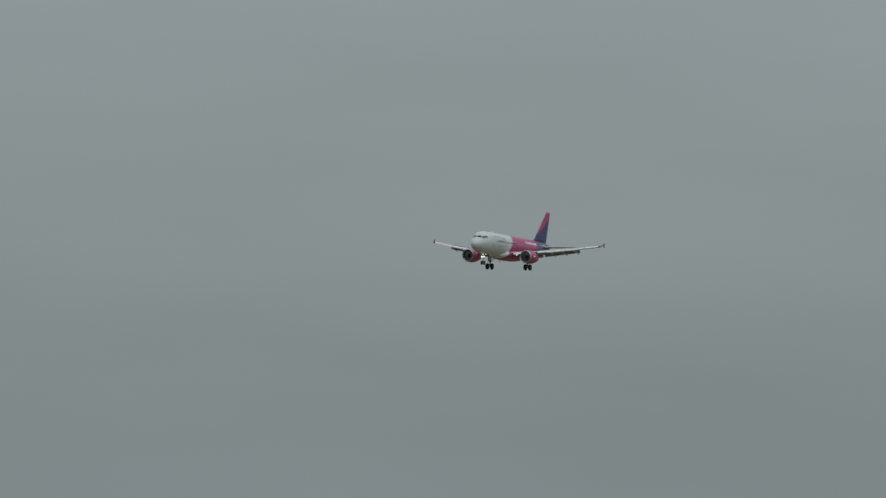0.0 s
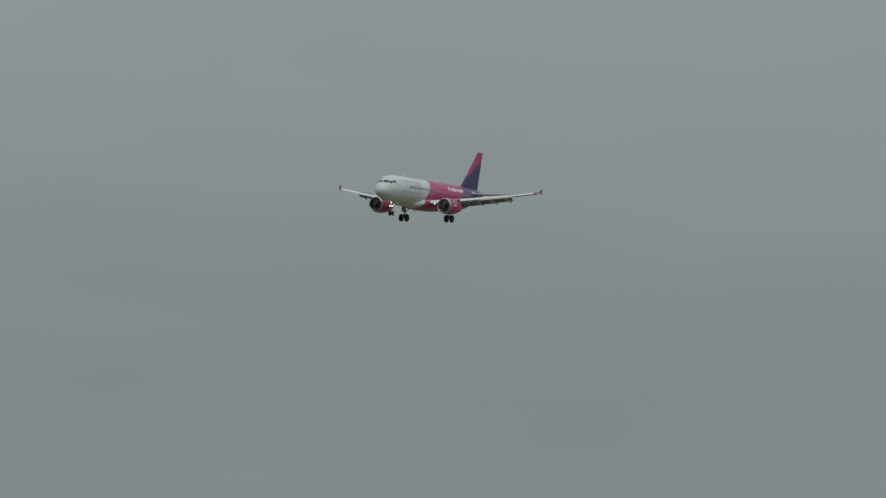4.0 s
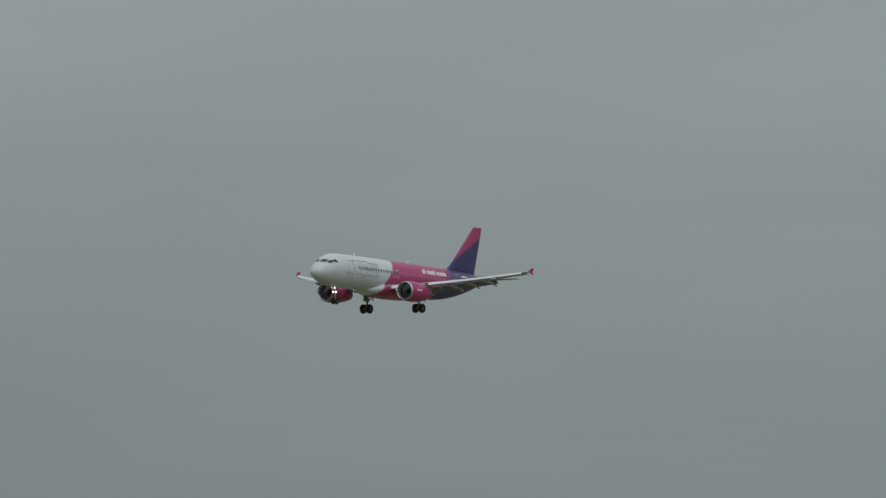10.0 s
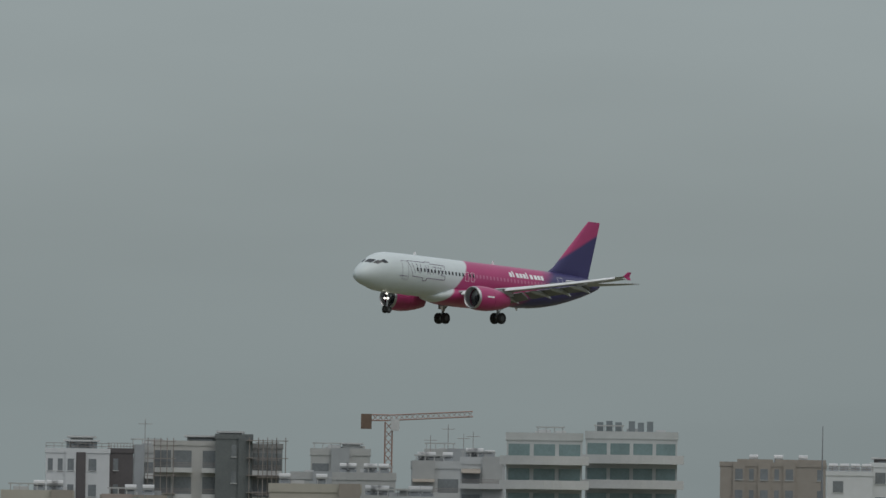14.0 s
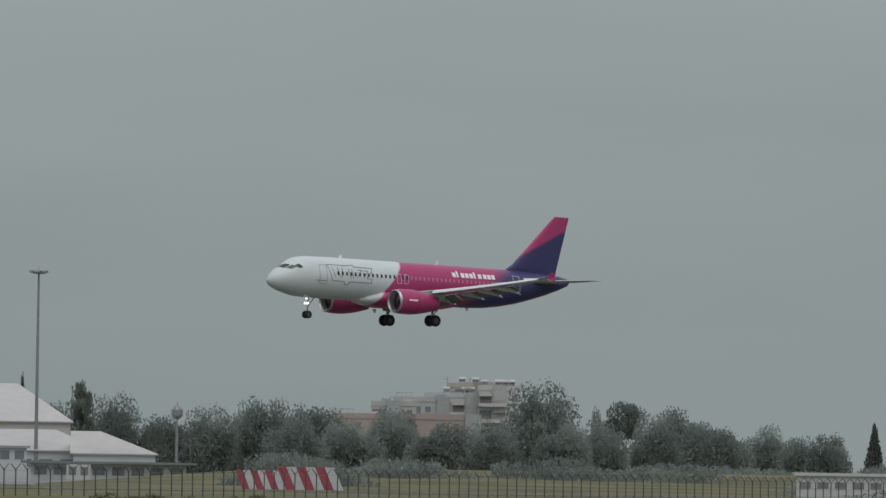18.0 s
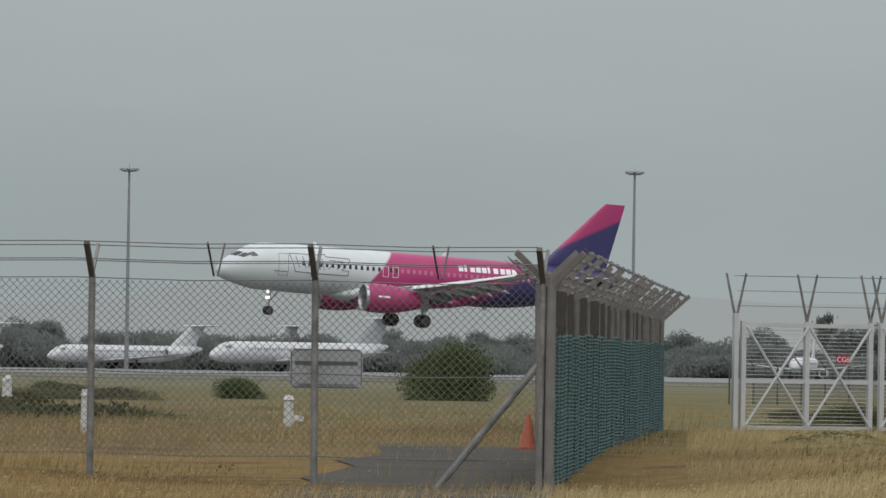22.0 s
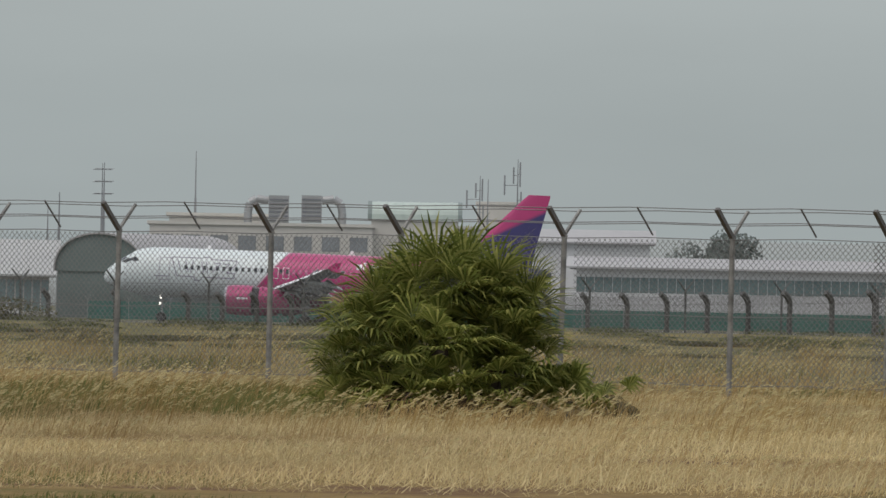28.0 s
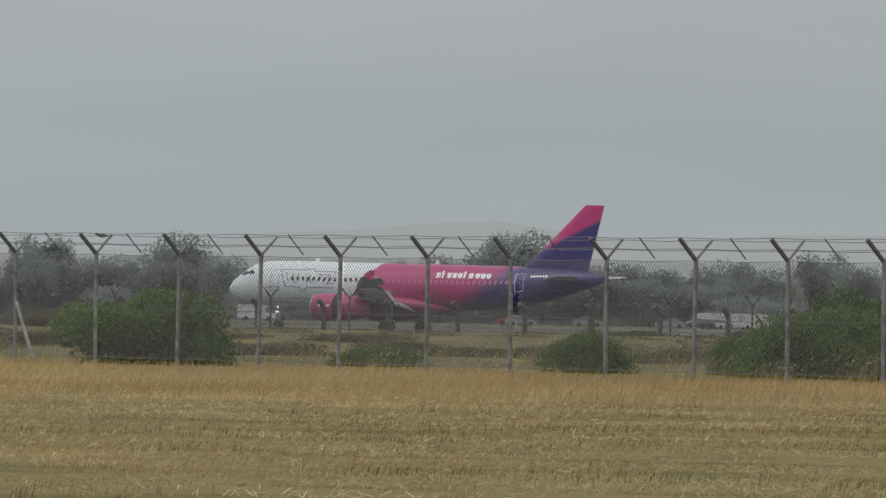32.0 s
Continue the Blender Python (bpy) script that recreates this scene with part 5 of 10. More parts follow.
tower(42.92, 43.2, 1120, 15.6, "bright", ((.5, "dark", "brown"), (1, Wn, ""), (1, "wall", ""), (.6, S, "")), (("room", .05, .95, 1.3, "glass"), ("rail", 0, 1, 1, "")), "white apartment tower with a glazed roof storey")
tower(43.17, 43.44, 1090, 13.9, "pale", ((.8, Wn, ""), (1.4, B, "cream"), (.6, "wall", "")), (("tanks", .1, .9, 3, ""), ("step", .15, .9, .8, "glass")), "pale apartment building with wide balconies")
tower(42.0, 42.42, 1000, 9.6, "ochre", ((1, B, "ochre"), (.8, Wn, ""), (1, B, "ochre"), (.4, "wall", ""), (1, B, "ochre")), (("tiles", 0, 1, .8, ""), ("tanks", .3, .7, 4, "")), "ochre apartment house with tiled eaves and arcaded balconies")
tower(42.35, 42.56, 985, 8.2, "ochre", ((1, B, "cream"), (1, Wn, "")), (("tiles", 0, 1, .7, ""),), "low ochre house with tiled eaves")
tower(41.86, 42.12, 1080, 13.4, "pale", ((.7, "wall", ""), (1, Wn, ""), (.8, "dark", "brown")), (("rail", 0, 1, 1, ""),), "pale grey apartment building with a dark end")
tower(41.36, 41.87, 1060, 12.9, "cream", ((1, Wn, ""), (1, B, "cream"), (.5, "wall", ""), (1, B, "cream"), (1, Wn, ""), (.7, "wall", "")), (("tanks", .1, .8, 4, ""), ("room", .75, .98, 1.1, "pale")), "cream apartment building with solar tanks on its roof")
tower(42.55, 43.05, 980, 6.2, "tan", ((1, Wn, ""), (1, B, "tan"), (1, Wn, ""), (1, S, "")), (("tiles", 0, .7, .9, ""), ("tanks", .3, .9, 3, "")), "tan house with a low tiled roof")
tower(39.5, 39.72, 1000, 13.0, "frame", ((1, B, ""), (1, B, "")), (("scaffold", -.15, .6, 1.2, ""),), "unfinished concrete building with open floors")
tower(39.7, 39.87, 998, 13.9, "net", ((1, "glass", ""), (1, "wall", "")), (("scaffold", .8, 1.1, .8, ""),), "dark netted block of an unfinished building")


def lattice(k, a, b, w, n, r=.07):
    """A square lattice girder between two points."""
    a, b = Vector(a), Vector(b)
    d = (b - a).normalized()
    s = d.cross(Vector((0, 1, 0)) if abs(d.y) < .9 else Vector((1, 0, 0))).normalized() * w / 2
    t = d.cross(s).normalized() * w / 2
    c = [s + t, s - t, -s - t, -s + t]
    for q in c:
        k.tube(a + q, b + q, r, r, 4, False)
    for i in range(n):
        p, q = a + (b - a) * i / n, a + (b - a) * (i + 1) / n
        for j in range(4):
            k.tube(p + c[j], q + c[(j + 1) % 4], r * .6, r * .6, 3, False)


crane = thing("tower_crane", "reddish steel tower crane above the town roofs", "crane", Matrix.Translation(polar(46.47, 1350)) @ Matrix.Rotation(radians(-46.5), 4, "Z"))
k = Kit()
lattice(k, (0, 0, 0), (0, 0, 22.6), 1.0, 20, .10)
k.make("mast", M_CRANE, crane)
k = Kit()
lattice(k, (0, 0, 23.2), (11.8, 0, 23.9), .75, 16, .07)
k.make("jib", M_CRANE, crane)
k = Kit()
lattice(k, (0, 0, 23.2), (-3.8, 0, 23.2), .8, 5, .08)
k.make("counter_jib", M_CRANE, crane)
k = Kit()
k.box(-3.9, -.8, 21.6, -2.4, .8, 23.7)
k.make("counterweight", M_BROWN, crane)
k = Kit()
k.box(.3, -1.2, 21.4, 1.5, .2, 23.0)
k.make("cab", M_TANK, crane)

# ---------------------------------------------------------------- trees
# leaf colours are lifted towards grey to imitate distance haze, the second most
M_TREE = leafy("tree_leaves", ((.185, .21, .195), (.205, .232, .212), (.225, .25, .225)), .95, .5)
M_HAZED = leafy("hazed_leaves", ((.24, .275, .255), (.26, .295, .272), (.28, .313, .285)), .95, .5)
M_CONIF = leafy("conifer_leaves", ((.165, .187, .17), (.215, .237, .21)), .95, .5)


def conifer_mesh(seed):
    """A ragged pine: uneven plates of needles round a leader, broad towards the top."""
    rng = np.random.default_rng(seed)
    P = []
    for j in range(13):
        z = .22 + .74 * (j / 12) + rng.uniform(-.04, .04)
        reach = (.95 if z < .75 else .95 - 2.4 * (z - .75)) * rng.uniform(.45, 1.0)
        a = rng.uniform(0, 6.283)
        c = np.array([math.cos(a) * reach * .5, math.sin(a) * reach * .5, z])
        d = rng.normal(0, 1, (190, 3)) * np.array([reach * .30, reach * .30, .035])
        P.append(c + d)
    P = np.concatenate(P)
    n = len(P)
    u = rng.normal(0, 1, (n, 3))
    u /= np.linalg.norm(u, axis=1)[:, None]
    b = np.cross(u, rng.normal(0, 1, (n, 3)))
    b /= np.linalg.norm(b, axis=1)[:, None]
    s = rng.uniform(.03, .07, n)[:, None]
    v = np.stack([P - u * s, P + b * s * .6, P + u * s, P - b * s * .6], 1).reshape(-1, 3)
    i = np.arange(n)[:, None] * 4
    return tri_mesh("crown", v, np.concatenate([i + [0, 1, 2], i + [0, 2, 3]], 1).reshape(-1, 3), M_CONIF)


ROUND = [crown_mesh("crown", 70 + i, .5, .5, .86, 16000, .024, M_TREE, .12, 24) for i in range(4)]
HAZED = [crown_mesh("crown", 75 + i, .5, .5, .86, 15000, .024, M_HAZED, .1, 24) for i in range(3)]
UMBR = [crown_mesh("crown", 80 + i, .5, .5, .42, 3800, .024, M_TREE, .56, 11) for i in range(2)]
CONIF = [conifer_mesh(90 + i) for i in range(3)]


def cone_mesh(seed):
    """A pointed conifer: whorls of drooping boughs that shorten to the tip."""
    rng = np.random.default_rng(seed)
    P = []
    for j in range(17):
        z = .08 + .9 * j / 16
        reach = .95 * (1.02 - z) ** .85
        for a in np.arange(0, 6.28, 6.283 / 8) + rng.uniform(0, .7):
            f = rng.uniform(.1, 1, (26, 1)) ** .7 * reach * rng.uniform(.75, 1.05)
            P.append(np.concatenate([np.cos(a) * f, np.sin(a) * f, z - .05 * f], 1) + rng.normal(0, .02, (26, 3)))
    P = np.concatenate(P)
    n = len(P)
    u = rng.normal(0, 1, (n, 3))
    u /= np.linalg.norm(u, axis=1)[:, None]
    b = np.cross(u, rng.normal(0, 1, (n, 3)))
    b /= np.linalg.norm(b, axis=1)[:, None]
    q = rng.uniform(.025, .06, n)[:, None]
    v = np.stack([P - u * q, P + b * q * .6, P + u * q, P - b * q * .6], 1).reshape(-1, 3)
    i = np.arange(n)[:, None] * 4
    return tri_mesh("crown", v, np.concatenate([i + [0, 1, 2], i + [0, 2, 3]], 1).reshape(-1, 3), M_CONIF)


CONES = [cone_mesh(190 + i) for i in range(3)]
k = Kit()
k.tube((0, 0, -.02), (.02, 0, .45), .035, .024, 6)
for a in range(5):
    k.tube((.02, 0, .3 + .03 * a), (.35 * math.cos(a * 1.3), .35 * math.sin(a * 1.3), .62 + .04 * a), .016, .005, 4)
TRUNK = k.data("trunk", M_TWIG)
k = Kit()
k.tube((0, 0, -.02), (0, 0, .9), .03, .006, 5)
SPIKE = k.data("trunk", M_TWIG)
for i, (az, d, h, w, kind) in enumerate((
    (36.014, 1350, 14.4, 5.7, 'r'), (35.164, 1400, 11.8, 5.8, 'r'), (34.742, 1350, 11.2, 7.1, 'r'), (36.528, 1500, 13.6, 6.2, 'u'), (36.36, 1500, 13.2, 1.9, 'r'),
    (36.849, 1500, 13.2, 5.3, 'r'), (36.698, 1400, 10.7, 6.6, 'r'), (37.002, 1450, 10.7, 6.0, 'r'), (37.137, 1400, 9.6, 6.6, 'r'), (37.373, 1450, 9.6, 6.0, 'r'),
    (37.576, 1400, 8.6, 4.1, 'r'), (37.761, 1400, 9.0, 4.1, 'r'), (38.013, 1350, 10.0, 2.7, 'c'), (38.165, 1350, 9.6, 2.1, 'c'), (38.283, 1350, 9.0, 3.2, 'r'),
    (38.419, 1350, 8.2, 2.4, 'r'), (38.551, 1330, 11.2, 2.2, 'c'), (38.612, 1330, 10.7, 1.9, 'c'), (38.827, 1330, 11.7, 3.0, 'c'), (39.034, 1330, 10.8, 2.3, 'c'),
    (39.245, 1330, 11.6, 2.7, 'c'), (35.755, 1300, 8.9, 6.9, 'r'), (35.451, 1320, 9.3, 7.8, 'r'), (36.159, 1300, 9.5, 6.1, 'r'), (36.395, 1330, 9.3, 6.3, 'r'),
    (39.53, 900, 6.6, 4.8, 'r'), (39.833, 900, 6.9, 4.8, 'r'), (43.418, 900, 8.8, 5.0, 'r'), (45.053, 900, 8.2, 3.2, 'r'), (45.289, 900, 8.0, 3.7, 'r'),
    (44.661, 900, 6.7, 2.4, 'r'), (44.11, 900, 7.6, 2.6, 'r'), (34.381, 1350, 12.5, 6.8, 'r'), (34.045, 1720, 13.0, 8.1, 'r'), (34.651, 1350, 11.7, 5.6, 'r'),
    (33.776, 1720, 12.1, 7.1, 'r'), (33.471, 1720, 14.7, 8.1, 'r'), (33.285, 1720, 16.2, 2.2, 'c'), (33.135, 1720, 13.8, 6.1, 'r'), (34.214, 1720, 11.8, 6.1, 'r'),
    (34.889, 1300, 9.2, 6.9, 'r'), (35.157, 1350, 11.1, 4.8, 'r'), (34.552, 1280, 8.9, 6.8, 'r'), (33.878, 1720, 11.1, 9.1, 'r'), (32.931, 1650, 16.8, 1.6, 'c'),
    (33.292, 1700, 15.9, 2.6, 'c'), (33.101, 1600, 13.3, 4.7, 'r'), (32.584, 1400, 4.4, 5.8, 'r'), (26.07, 2000, 12.2, 8.2, 'r'), (26.205, 2000, 11.7, 7.1, 'r'),
    (26.39, 2000, 11.8, 4.7, 'c'), (26.727, 2000, 11.8, 4.7, 'c'), (26.862, 2000, 11.4, 5.3, 'r'), (26.981, 2000, 10.7, 4.7, 'c'), (25.902, 2000, 10.1, 4.7, 'c'),
    (25.58, 1800, 13.6, 2.1, 'r'), (27.352, 2100, 10.6, 4.9, 'c'), (27.655, 2100, 11.2, 4.9, 'c'), (27.554, 2100, 10.3, 4.9, 'r'), (27.958, 2200, 11.4, 3.2, 'c'),
    (28.379, 2000, 11.7, 7.1, 'r'), (28.117, 2200, 11.3, 1.8, 'c'), (28.801, 2300, 12.4, 9.5, 'r'), (28.917, 2300, 16.0, 1.6, 'c'), (29.137, 2300, 15.1, 4.1, 'r'),
    (29.374, 1900, 10.6, 4.5, 'r'), (27.858, 2100, 8.2, 9.9, 'r'), (27.117, 2100, 8.4, 9.9, 'r'), (26.577, 2100, 8.5, 9.9, 'r'), (28.532, 2200, 9.2, 9.1, 'r'),
    (25.457, 1700, 13.6, 8.2, 'u'), (25.331, 2000, 11.9, 4.7, 'c'), (25.095, 2000, 12.4, 4.7, 'c'), (24.999, 2000, 13.9, 1.4, 'c'), (24.723, 2000, 13.0, 7.1, 'c'),
    (24.353, 2000, 13.2, 7.1, 'r'), (24.134, 2000, 12.4, 4.7, 'c'), (23.544, 2000, 13.1, 4.7, 'c'), (25.854, 2000, 10.4, 4.7, 'c'), (26.089, 2000, 12.4, 10.6, 'r'),
    (26.392, 2000, 11.9, 4.7, 'c'), (26.595, 2000, 11.4, 4.7, 'c'), (26.713, 2000, 11.5, 3.5, 'c'), (26.831, 2000, 11.6, 5.9, 'r'), (27.0, 2000, 10.7, 4.7, 'c'),
    (27.354, 2000, 10.1, 4.7, 'c'), (27.64, 2000, 10.8, 4.7, 'c'), (28.348, 2000, 11.5, 7.6, 'r'), (28.011, 2000, 10.5, 4.7, 'c'), (17.313, 1900, 11.1, 8.9, 'r'),
    (17.786, 1900, 8.6, 4.5, 'r'), (18.039, 1900, 8.4, 5.6, 'r'), (18.308, 1900, 8.0, 5.6, 'r'), (18.696, 1900, 8.0, 5.6, 'r'), (19.066, 1900, 8.6, 6.7, 'r'),
    (19.437, 1900, 9.7, 6.7, 'r'), (20.043, 1900, 10.3, 10.1, 'r'), (19.808, 1900, 8.8, 7.8, 'r'), (20.28, 1900, 9.6, 7.8, 'r'), (21.665, 1900, 11.4, 4.5, 'r'),
    (22.069, 1900, 11.8, 3.4, 'c'), (22.271, 1900, 12.6, 6.7, 'r'), (22.615, 1900, 11.9, 6.7, 'r'), (23.03, 1900, 11.8, 6.7, 'r'), (23.417, 1900, 12.3, 4.5, 'c'),
    (21.21, 1900, 10.5, 6.7, 'r'), (16.597, 1700, 9.9, 8.0, 'u'), (16.933, 1700, 12.1, 5.0, 'c'), (17.355, 1700, 10.5, 9.0, 'r'), (17.794, 1800, 8.1, 4.2, 'r'),
    (14.829, 1900, 7.2, 6.7, 'r'), (15.132, 1900, 6.8, 5.6, 'r'), (14.492, 1900, 7.0, 3.4, 'c'), (14.661, 1900, 5.4, 3.4, 'r'), (15.368, 1900, 6.3, 5.6, 'r'),
    (15.991, 1800, 8.0, 13.8, 'r'), (13.245, 1900, 5.2, 4.5, 'c'), (12.908, 1900, 5.0, 4.5, 'r'), (12.722, 1900, 6.6, 4.5, 'r'), (14.155, 1900, 6.8, 4.5, 'r'),
    (14.503, 1900, 7.1, 4.5, 'c'), (14.807, 1900, 7.2, 5.6, 'r'), (14.183, 1900, 6.4, 4.5, 'r'), (11.352, 1900, 6.6, 5.6, 'r'), (12.71, 1900, 7.3, 5.6, 'r'),
    (12.913, 1900, 6.3, 4.5, 'r'), (-3.548, 2200, 20.4, 3.9, 'c'), (-3.429, 2200, 18.8, 2.6, 'c'), (-3.345, 2200, 19.5, 2.6, 'c'), (-3.698, 2200, 17.7, 7.8, 'r'),
    (-3.934, 2200, 17.2, 7.8, 'r'), (-4.203, 2200, 17.0, 7.8, 'r'), (-6.835, 1300, 13.7, 3.1, 'r'), (-16.237, 1800, 15.6, 3.8, 'c'), (-15.792, 1800, 15.9, 1.1, 'c'),
    (-16.371, 1800, 13.9, 3.2, 'r'), (-16.538, 1800, 13.0, 5.3, 'r'), (-15.999, 1900, 13.7, 6.7, 'r'), (-15.561, 1900, 13.1, 6.7, 'r'), (-17.212, 1700, 11.5, 2.8, 'r'),
    (-17.583, 1700, 12.6, 4.0, 'r'), (-17.684, 1700, 12.1, 2.4, 'r'), (-17.835, 1700, 10.8, 4.0, 'r'), (-16.22, 1700, 15.4, 2.4, 'c'), (-16.304, 1700, 14.7, 2.4, 'c'),
    (-15.782, 1700, 16.2, 0.9, 'c'), (-16.591, 1700, 15.7, 3.0, 'r'), (-18.222, 1700, 10.6, 3.4, 'r'), (-16.707, 1700, 13.1, 3.0, 'r'), (-18.982, 1800, 14.0, 6.4, 'r'),
    (-17.349, 1700, 15.9, 3.0, 'r'), (-17.7, 1700, 11.9, 2.0, 'r'), (-17.566, 1700, 12.9, 2.5, 'r'), (-18.232, 1700, 10.3, 4.0, 'r'), (-17.861, 1700, 10.0, 5.0, 'r'),
    (-17.626, 1700, 11.6, 4.0, 'r'), (-17.188, 1700, 11.4, 2.6, 'r'), (-16.885, 1800, 13.7, 6.4, 'r'), (-16.532, 1800, 15.0, 4.2, 'r'), (-24.527, 2000, 17.8, 5.9, 'r'),
    (-24.119, 1500, 9.8, 12.4, 'r'), (-23.746, 1500, 7.6, 10.6, 'r'), (-23.241, 1500, 7.5, 7.9, 'r'), (-23.442, 1500, 7.0, 7.9, 'r'), (-24.622, 1500, 6.9, 8.8, 'r'),
    (-22.147, 1900, 12.4, 6.7, 'r'), (-24.387, 1500, 7.4, 8.8, 'r'), (-24.547, 1700, 15.2, 6.0, 'r'), (-24.664, 1750, 13.9, 6.2, 'r'), (-24.394, 1750, 13.6, 6.2, 'r'),
    (-27.361, 2000, 16.2, 3.5, 'r'), (-26.552, 2000, 16.1, 4.7, 'r'), (-27.476, 1600, 9.8, 7.5, 'r'), (-27.29, 1600, 9.5, 7.5, 'r'), (-26.852, 1600, 9.7, 8.5, 'r'),
    (-27.088, 1600, 10.0, 5.6, 'r'), (-26.616, 1600, 9.4, 8.5, 'r'), (-26.279, 1600, 10.0, 8.5, 'r'), (-26.01, 1600, 9.7, 8.5, 'r'), (-25.268, 1600, 10.2, 7.5, 'r'),
    (-24.999, 1600, 10.6, 5.6, 'r'), (-23.92, 1600, 10.7, 8.5, 'r'), (-23.684, 1600, 9.8, 7.5, 'r'), (-23.414, 1600, 9.6, 7.5, 'r'), (-23.247, 1700, 12.0, 8.0, 'r'),
    (-22.742, 1900, 15.0, 10.1, 'r'), (-23.009, 1500, 8.9, 7.9, 'r'), (-22.505, 1700, 11.5, 9.0, 'r'), (-27.762, 1600, 9.7, 8.5, 'r'), (-28.033, 1600, 10.4, 8.5, 'r'),
)):
    label = {"r": "rounded dark green broadleaf tree", "u": "umbrella-shaped pine tree with a bare trunk", "c": "pointed dark conifer" if az > 37.9 else "ragged dark pine"}[kind] + " beyond the airfield"
    o = thing("tree", label, "tree", Matrix.Translation(polar(az, d)) @ Matrix.Rotation(i * 1.9, 4, "Z"), "trees round the airfield")
    t = share("trunk", SPIKE if kind == "c" else TRUNK, o)
    # round crowns at the outer bearings take the leaves paled most for haze
    c = share("crown", HAZED[i % 3] if kind == "r" and (az < -20 or az > 32) else {"r": ROUND, "u": UMBR, "c": CONES if az > 37.9 else CONIF}[kind][i % (3 if kind == "c" else 2 if kind == "u" else 4)], o)
    if kind == "r" and 17 < az < 28.6:
        h, w = h * .84, max(w, h * .95)
    if kind == "c" and az > 37.9:
        h *= .94
    if kind != "u" and w > 2.5:
        w = max(w, h * (.5 if kind == "c" else .6 if az > 33 else .82))
    t.scale = (max(w, h * .4) * .5,) * 2 + (h,)
    c.scale = (w * (.56 if kind == "c" else 1.12),) * 2 + (h * 1.04,)
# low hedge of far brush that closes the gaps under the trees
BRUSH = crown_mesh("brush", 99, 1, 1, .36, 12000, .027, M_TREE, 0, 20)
# the same brush in the leaf colour paled for haze
BRUSH_HAZED = crown_mesh("brush", 98, 1, 1, .36, 6500, .026, M_HAZED, 0, 16)
rs = random.Random(4)
for az in np.arange(9.5, 46, .3):
    d = rs.uniform(1650, 2150) if az < 34.6 else rs.uniform(1080, 1500)
    w = rs.uniform(14, 28)
    o = thing("thicket", "low hazy green thicket along the far airfield edge", "thicket", group="far thickets")
    share("crown", BRUSH_HAZED if az > 33 else BRUSH, o)
    o.matrix_basis = Matrix.Translation(polar(az + rs.uniform(-.2, .2), d, -.1)) @ Matrix.Rotation(az, 4, "Z") @ Matrix.Diagonal((w * .55, w * .4, (rs.uniform(2.2, 4.4) if az > 33 else rs.uniform(3.0, 5.5) if az > 26 else rs.uniform(2.2, 4.5)) / .36, 1))
for az in np.arange(17.0, 24.4, .22):
    w = rs.uniform(14, 24)
    o = thing("thicket", "tall hazy dark thicket behind the parked jets", "thicket", group="far thickets")
    share("crown", BRUSH, o)
    o.matrix_basis = Matrix.Translation(polar(az + rs.uniform(-.1, .1), rs.uniform(1500, 1620), -.1)) @ Matrix.Rotation(az, 4, "Z") @ Matrix.Diagonal((w * .55, w * .4, rs.uniform(4.2, 6.9) / .36, 1))
for az in np.arange(-31, -15.5, .3):
    w = rs.uniform(12, 22)
    o = thing("thicket", "low hazy green thicket along the far airfield edge", "thicket", group="far thickets")
    share("crown", BRUSH_HAZED, o)
    o.matrix_basis = Matrix.Translation(polar(az + rs.uniform(-.2, .2), rs.uniform(1450, 1750), -.1)) @ Matrix.Rotation(az, 4, "Z") @ Matrix.Diagonal((w * .55, w * .4, rs.uniform(2.5, 5.5) / .36, 1))

for az in np.arange(25.75, 27.75, .12):
    w = rs.uniform(10, 18)
    o = thing("thicket", "continuous dark hazy treeline behind the parked jets", "thicket", group="far thickets")
    share("crown", BRUSH, o)
    o.matrix_basis = Matrix.Translation(polar(az + rs.uniform(-.04, .04), rs.uniform(1720, 1860), -.1)) @ Matrix.Rotation(az * 9, 4, "Z") @ Matrix.Diagonal((w * .55, w * .4, (rs.uniform(9.2, 12.6) - max(0, az - 26.9) * 2.6) / .36, 1))
for az in np.arange(28.25, 29.75, .09):
    w = rs.uniform(12, 22)
    o = thing("thicket", "pale hazy wood far behind the airfield", "thicket", group="far thickets")
    share("crown", BRUSH_HAZED, o)
    o.matrix_basis = Matrix.Translation(polar(az + rs.uniform(-.04, .04), rs.uniform(2500, 2700), -.1)) @ Matrix.Rotation(az * 9, 4, "Z") @ Matrix.Diagonal((w * .55, w * .4, rs.uniform(13, 19) / .36, 1))

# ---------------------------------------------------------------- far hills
# distance haze is put into the colour: the hills emit a flat grey, unlit
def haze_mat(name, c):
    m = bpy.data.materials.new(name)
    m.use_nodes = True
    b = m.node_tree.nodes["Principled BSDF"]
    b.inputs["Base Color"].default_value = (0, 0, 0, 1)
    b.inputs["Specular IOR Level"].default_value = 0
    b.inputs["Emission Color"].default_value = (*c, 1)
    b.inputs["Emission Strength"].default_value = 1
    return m


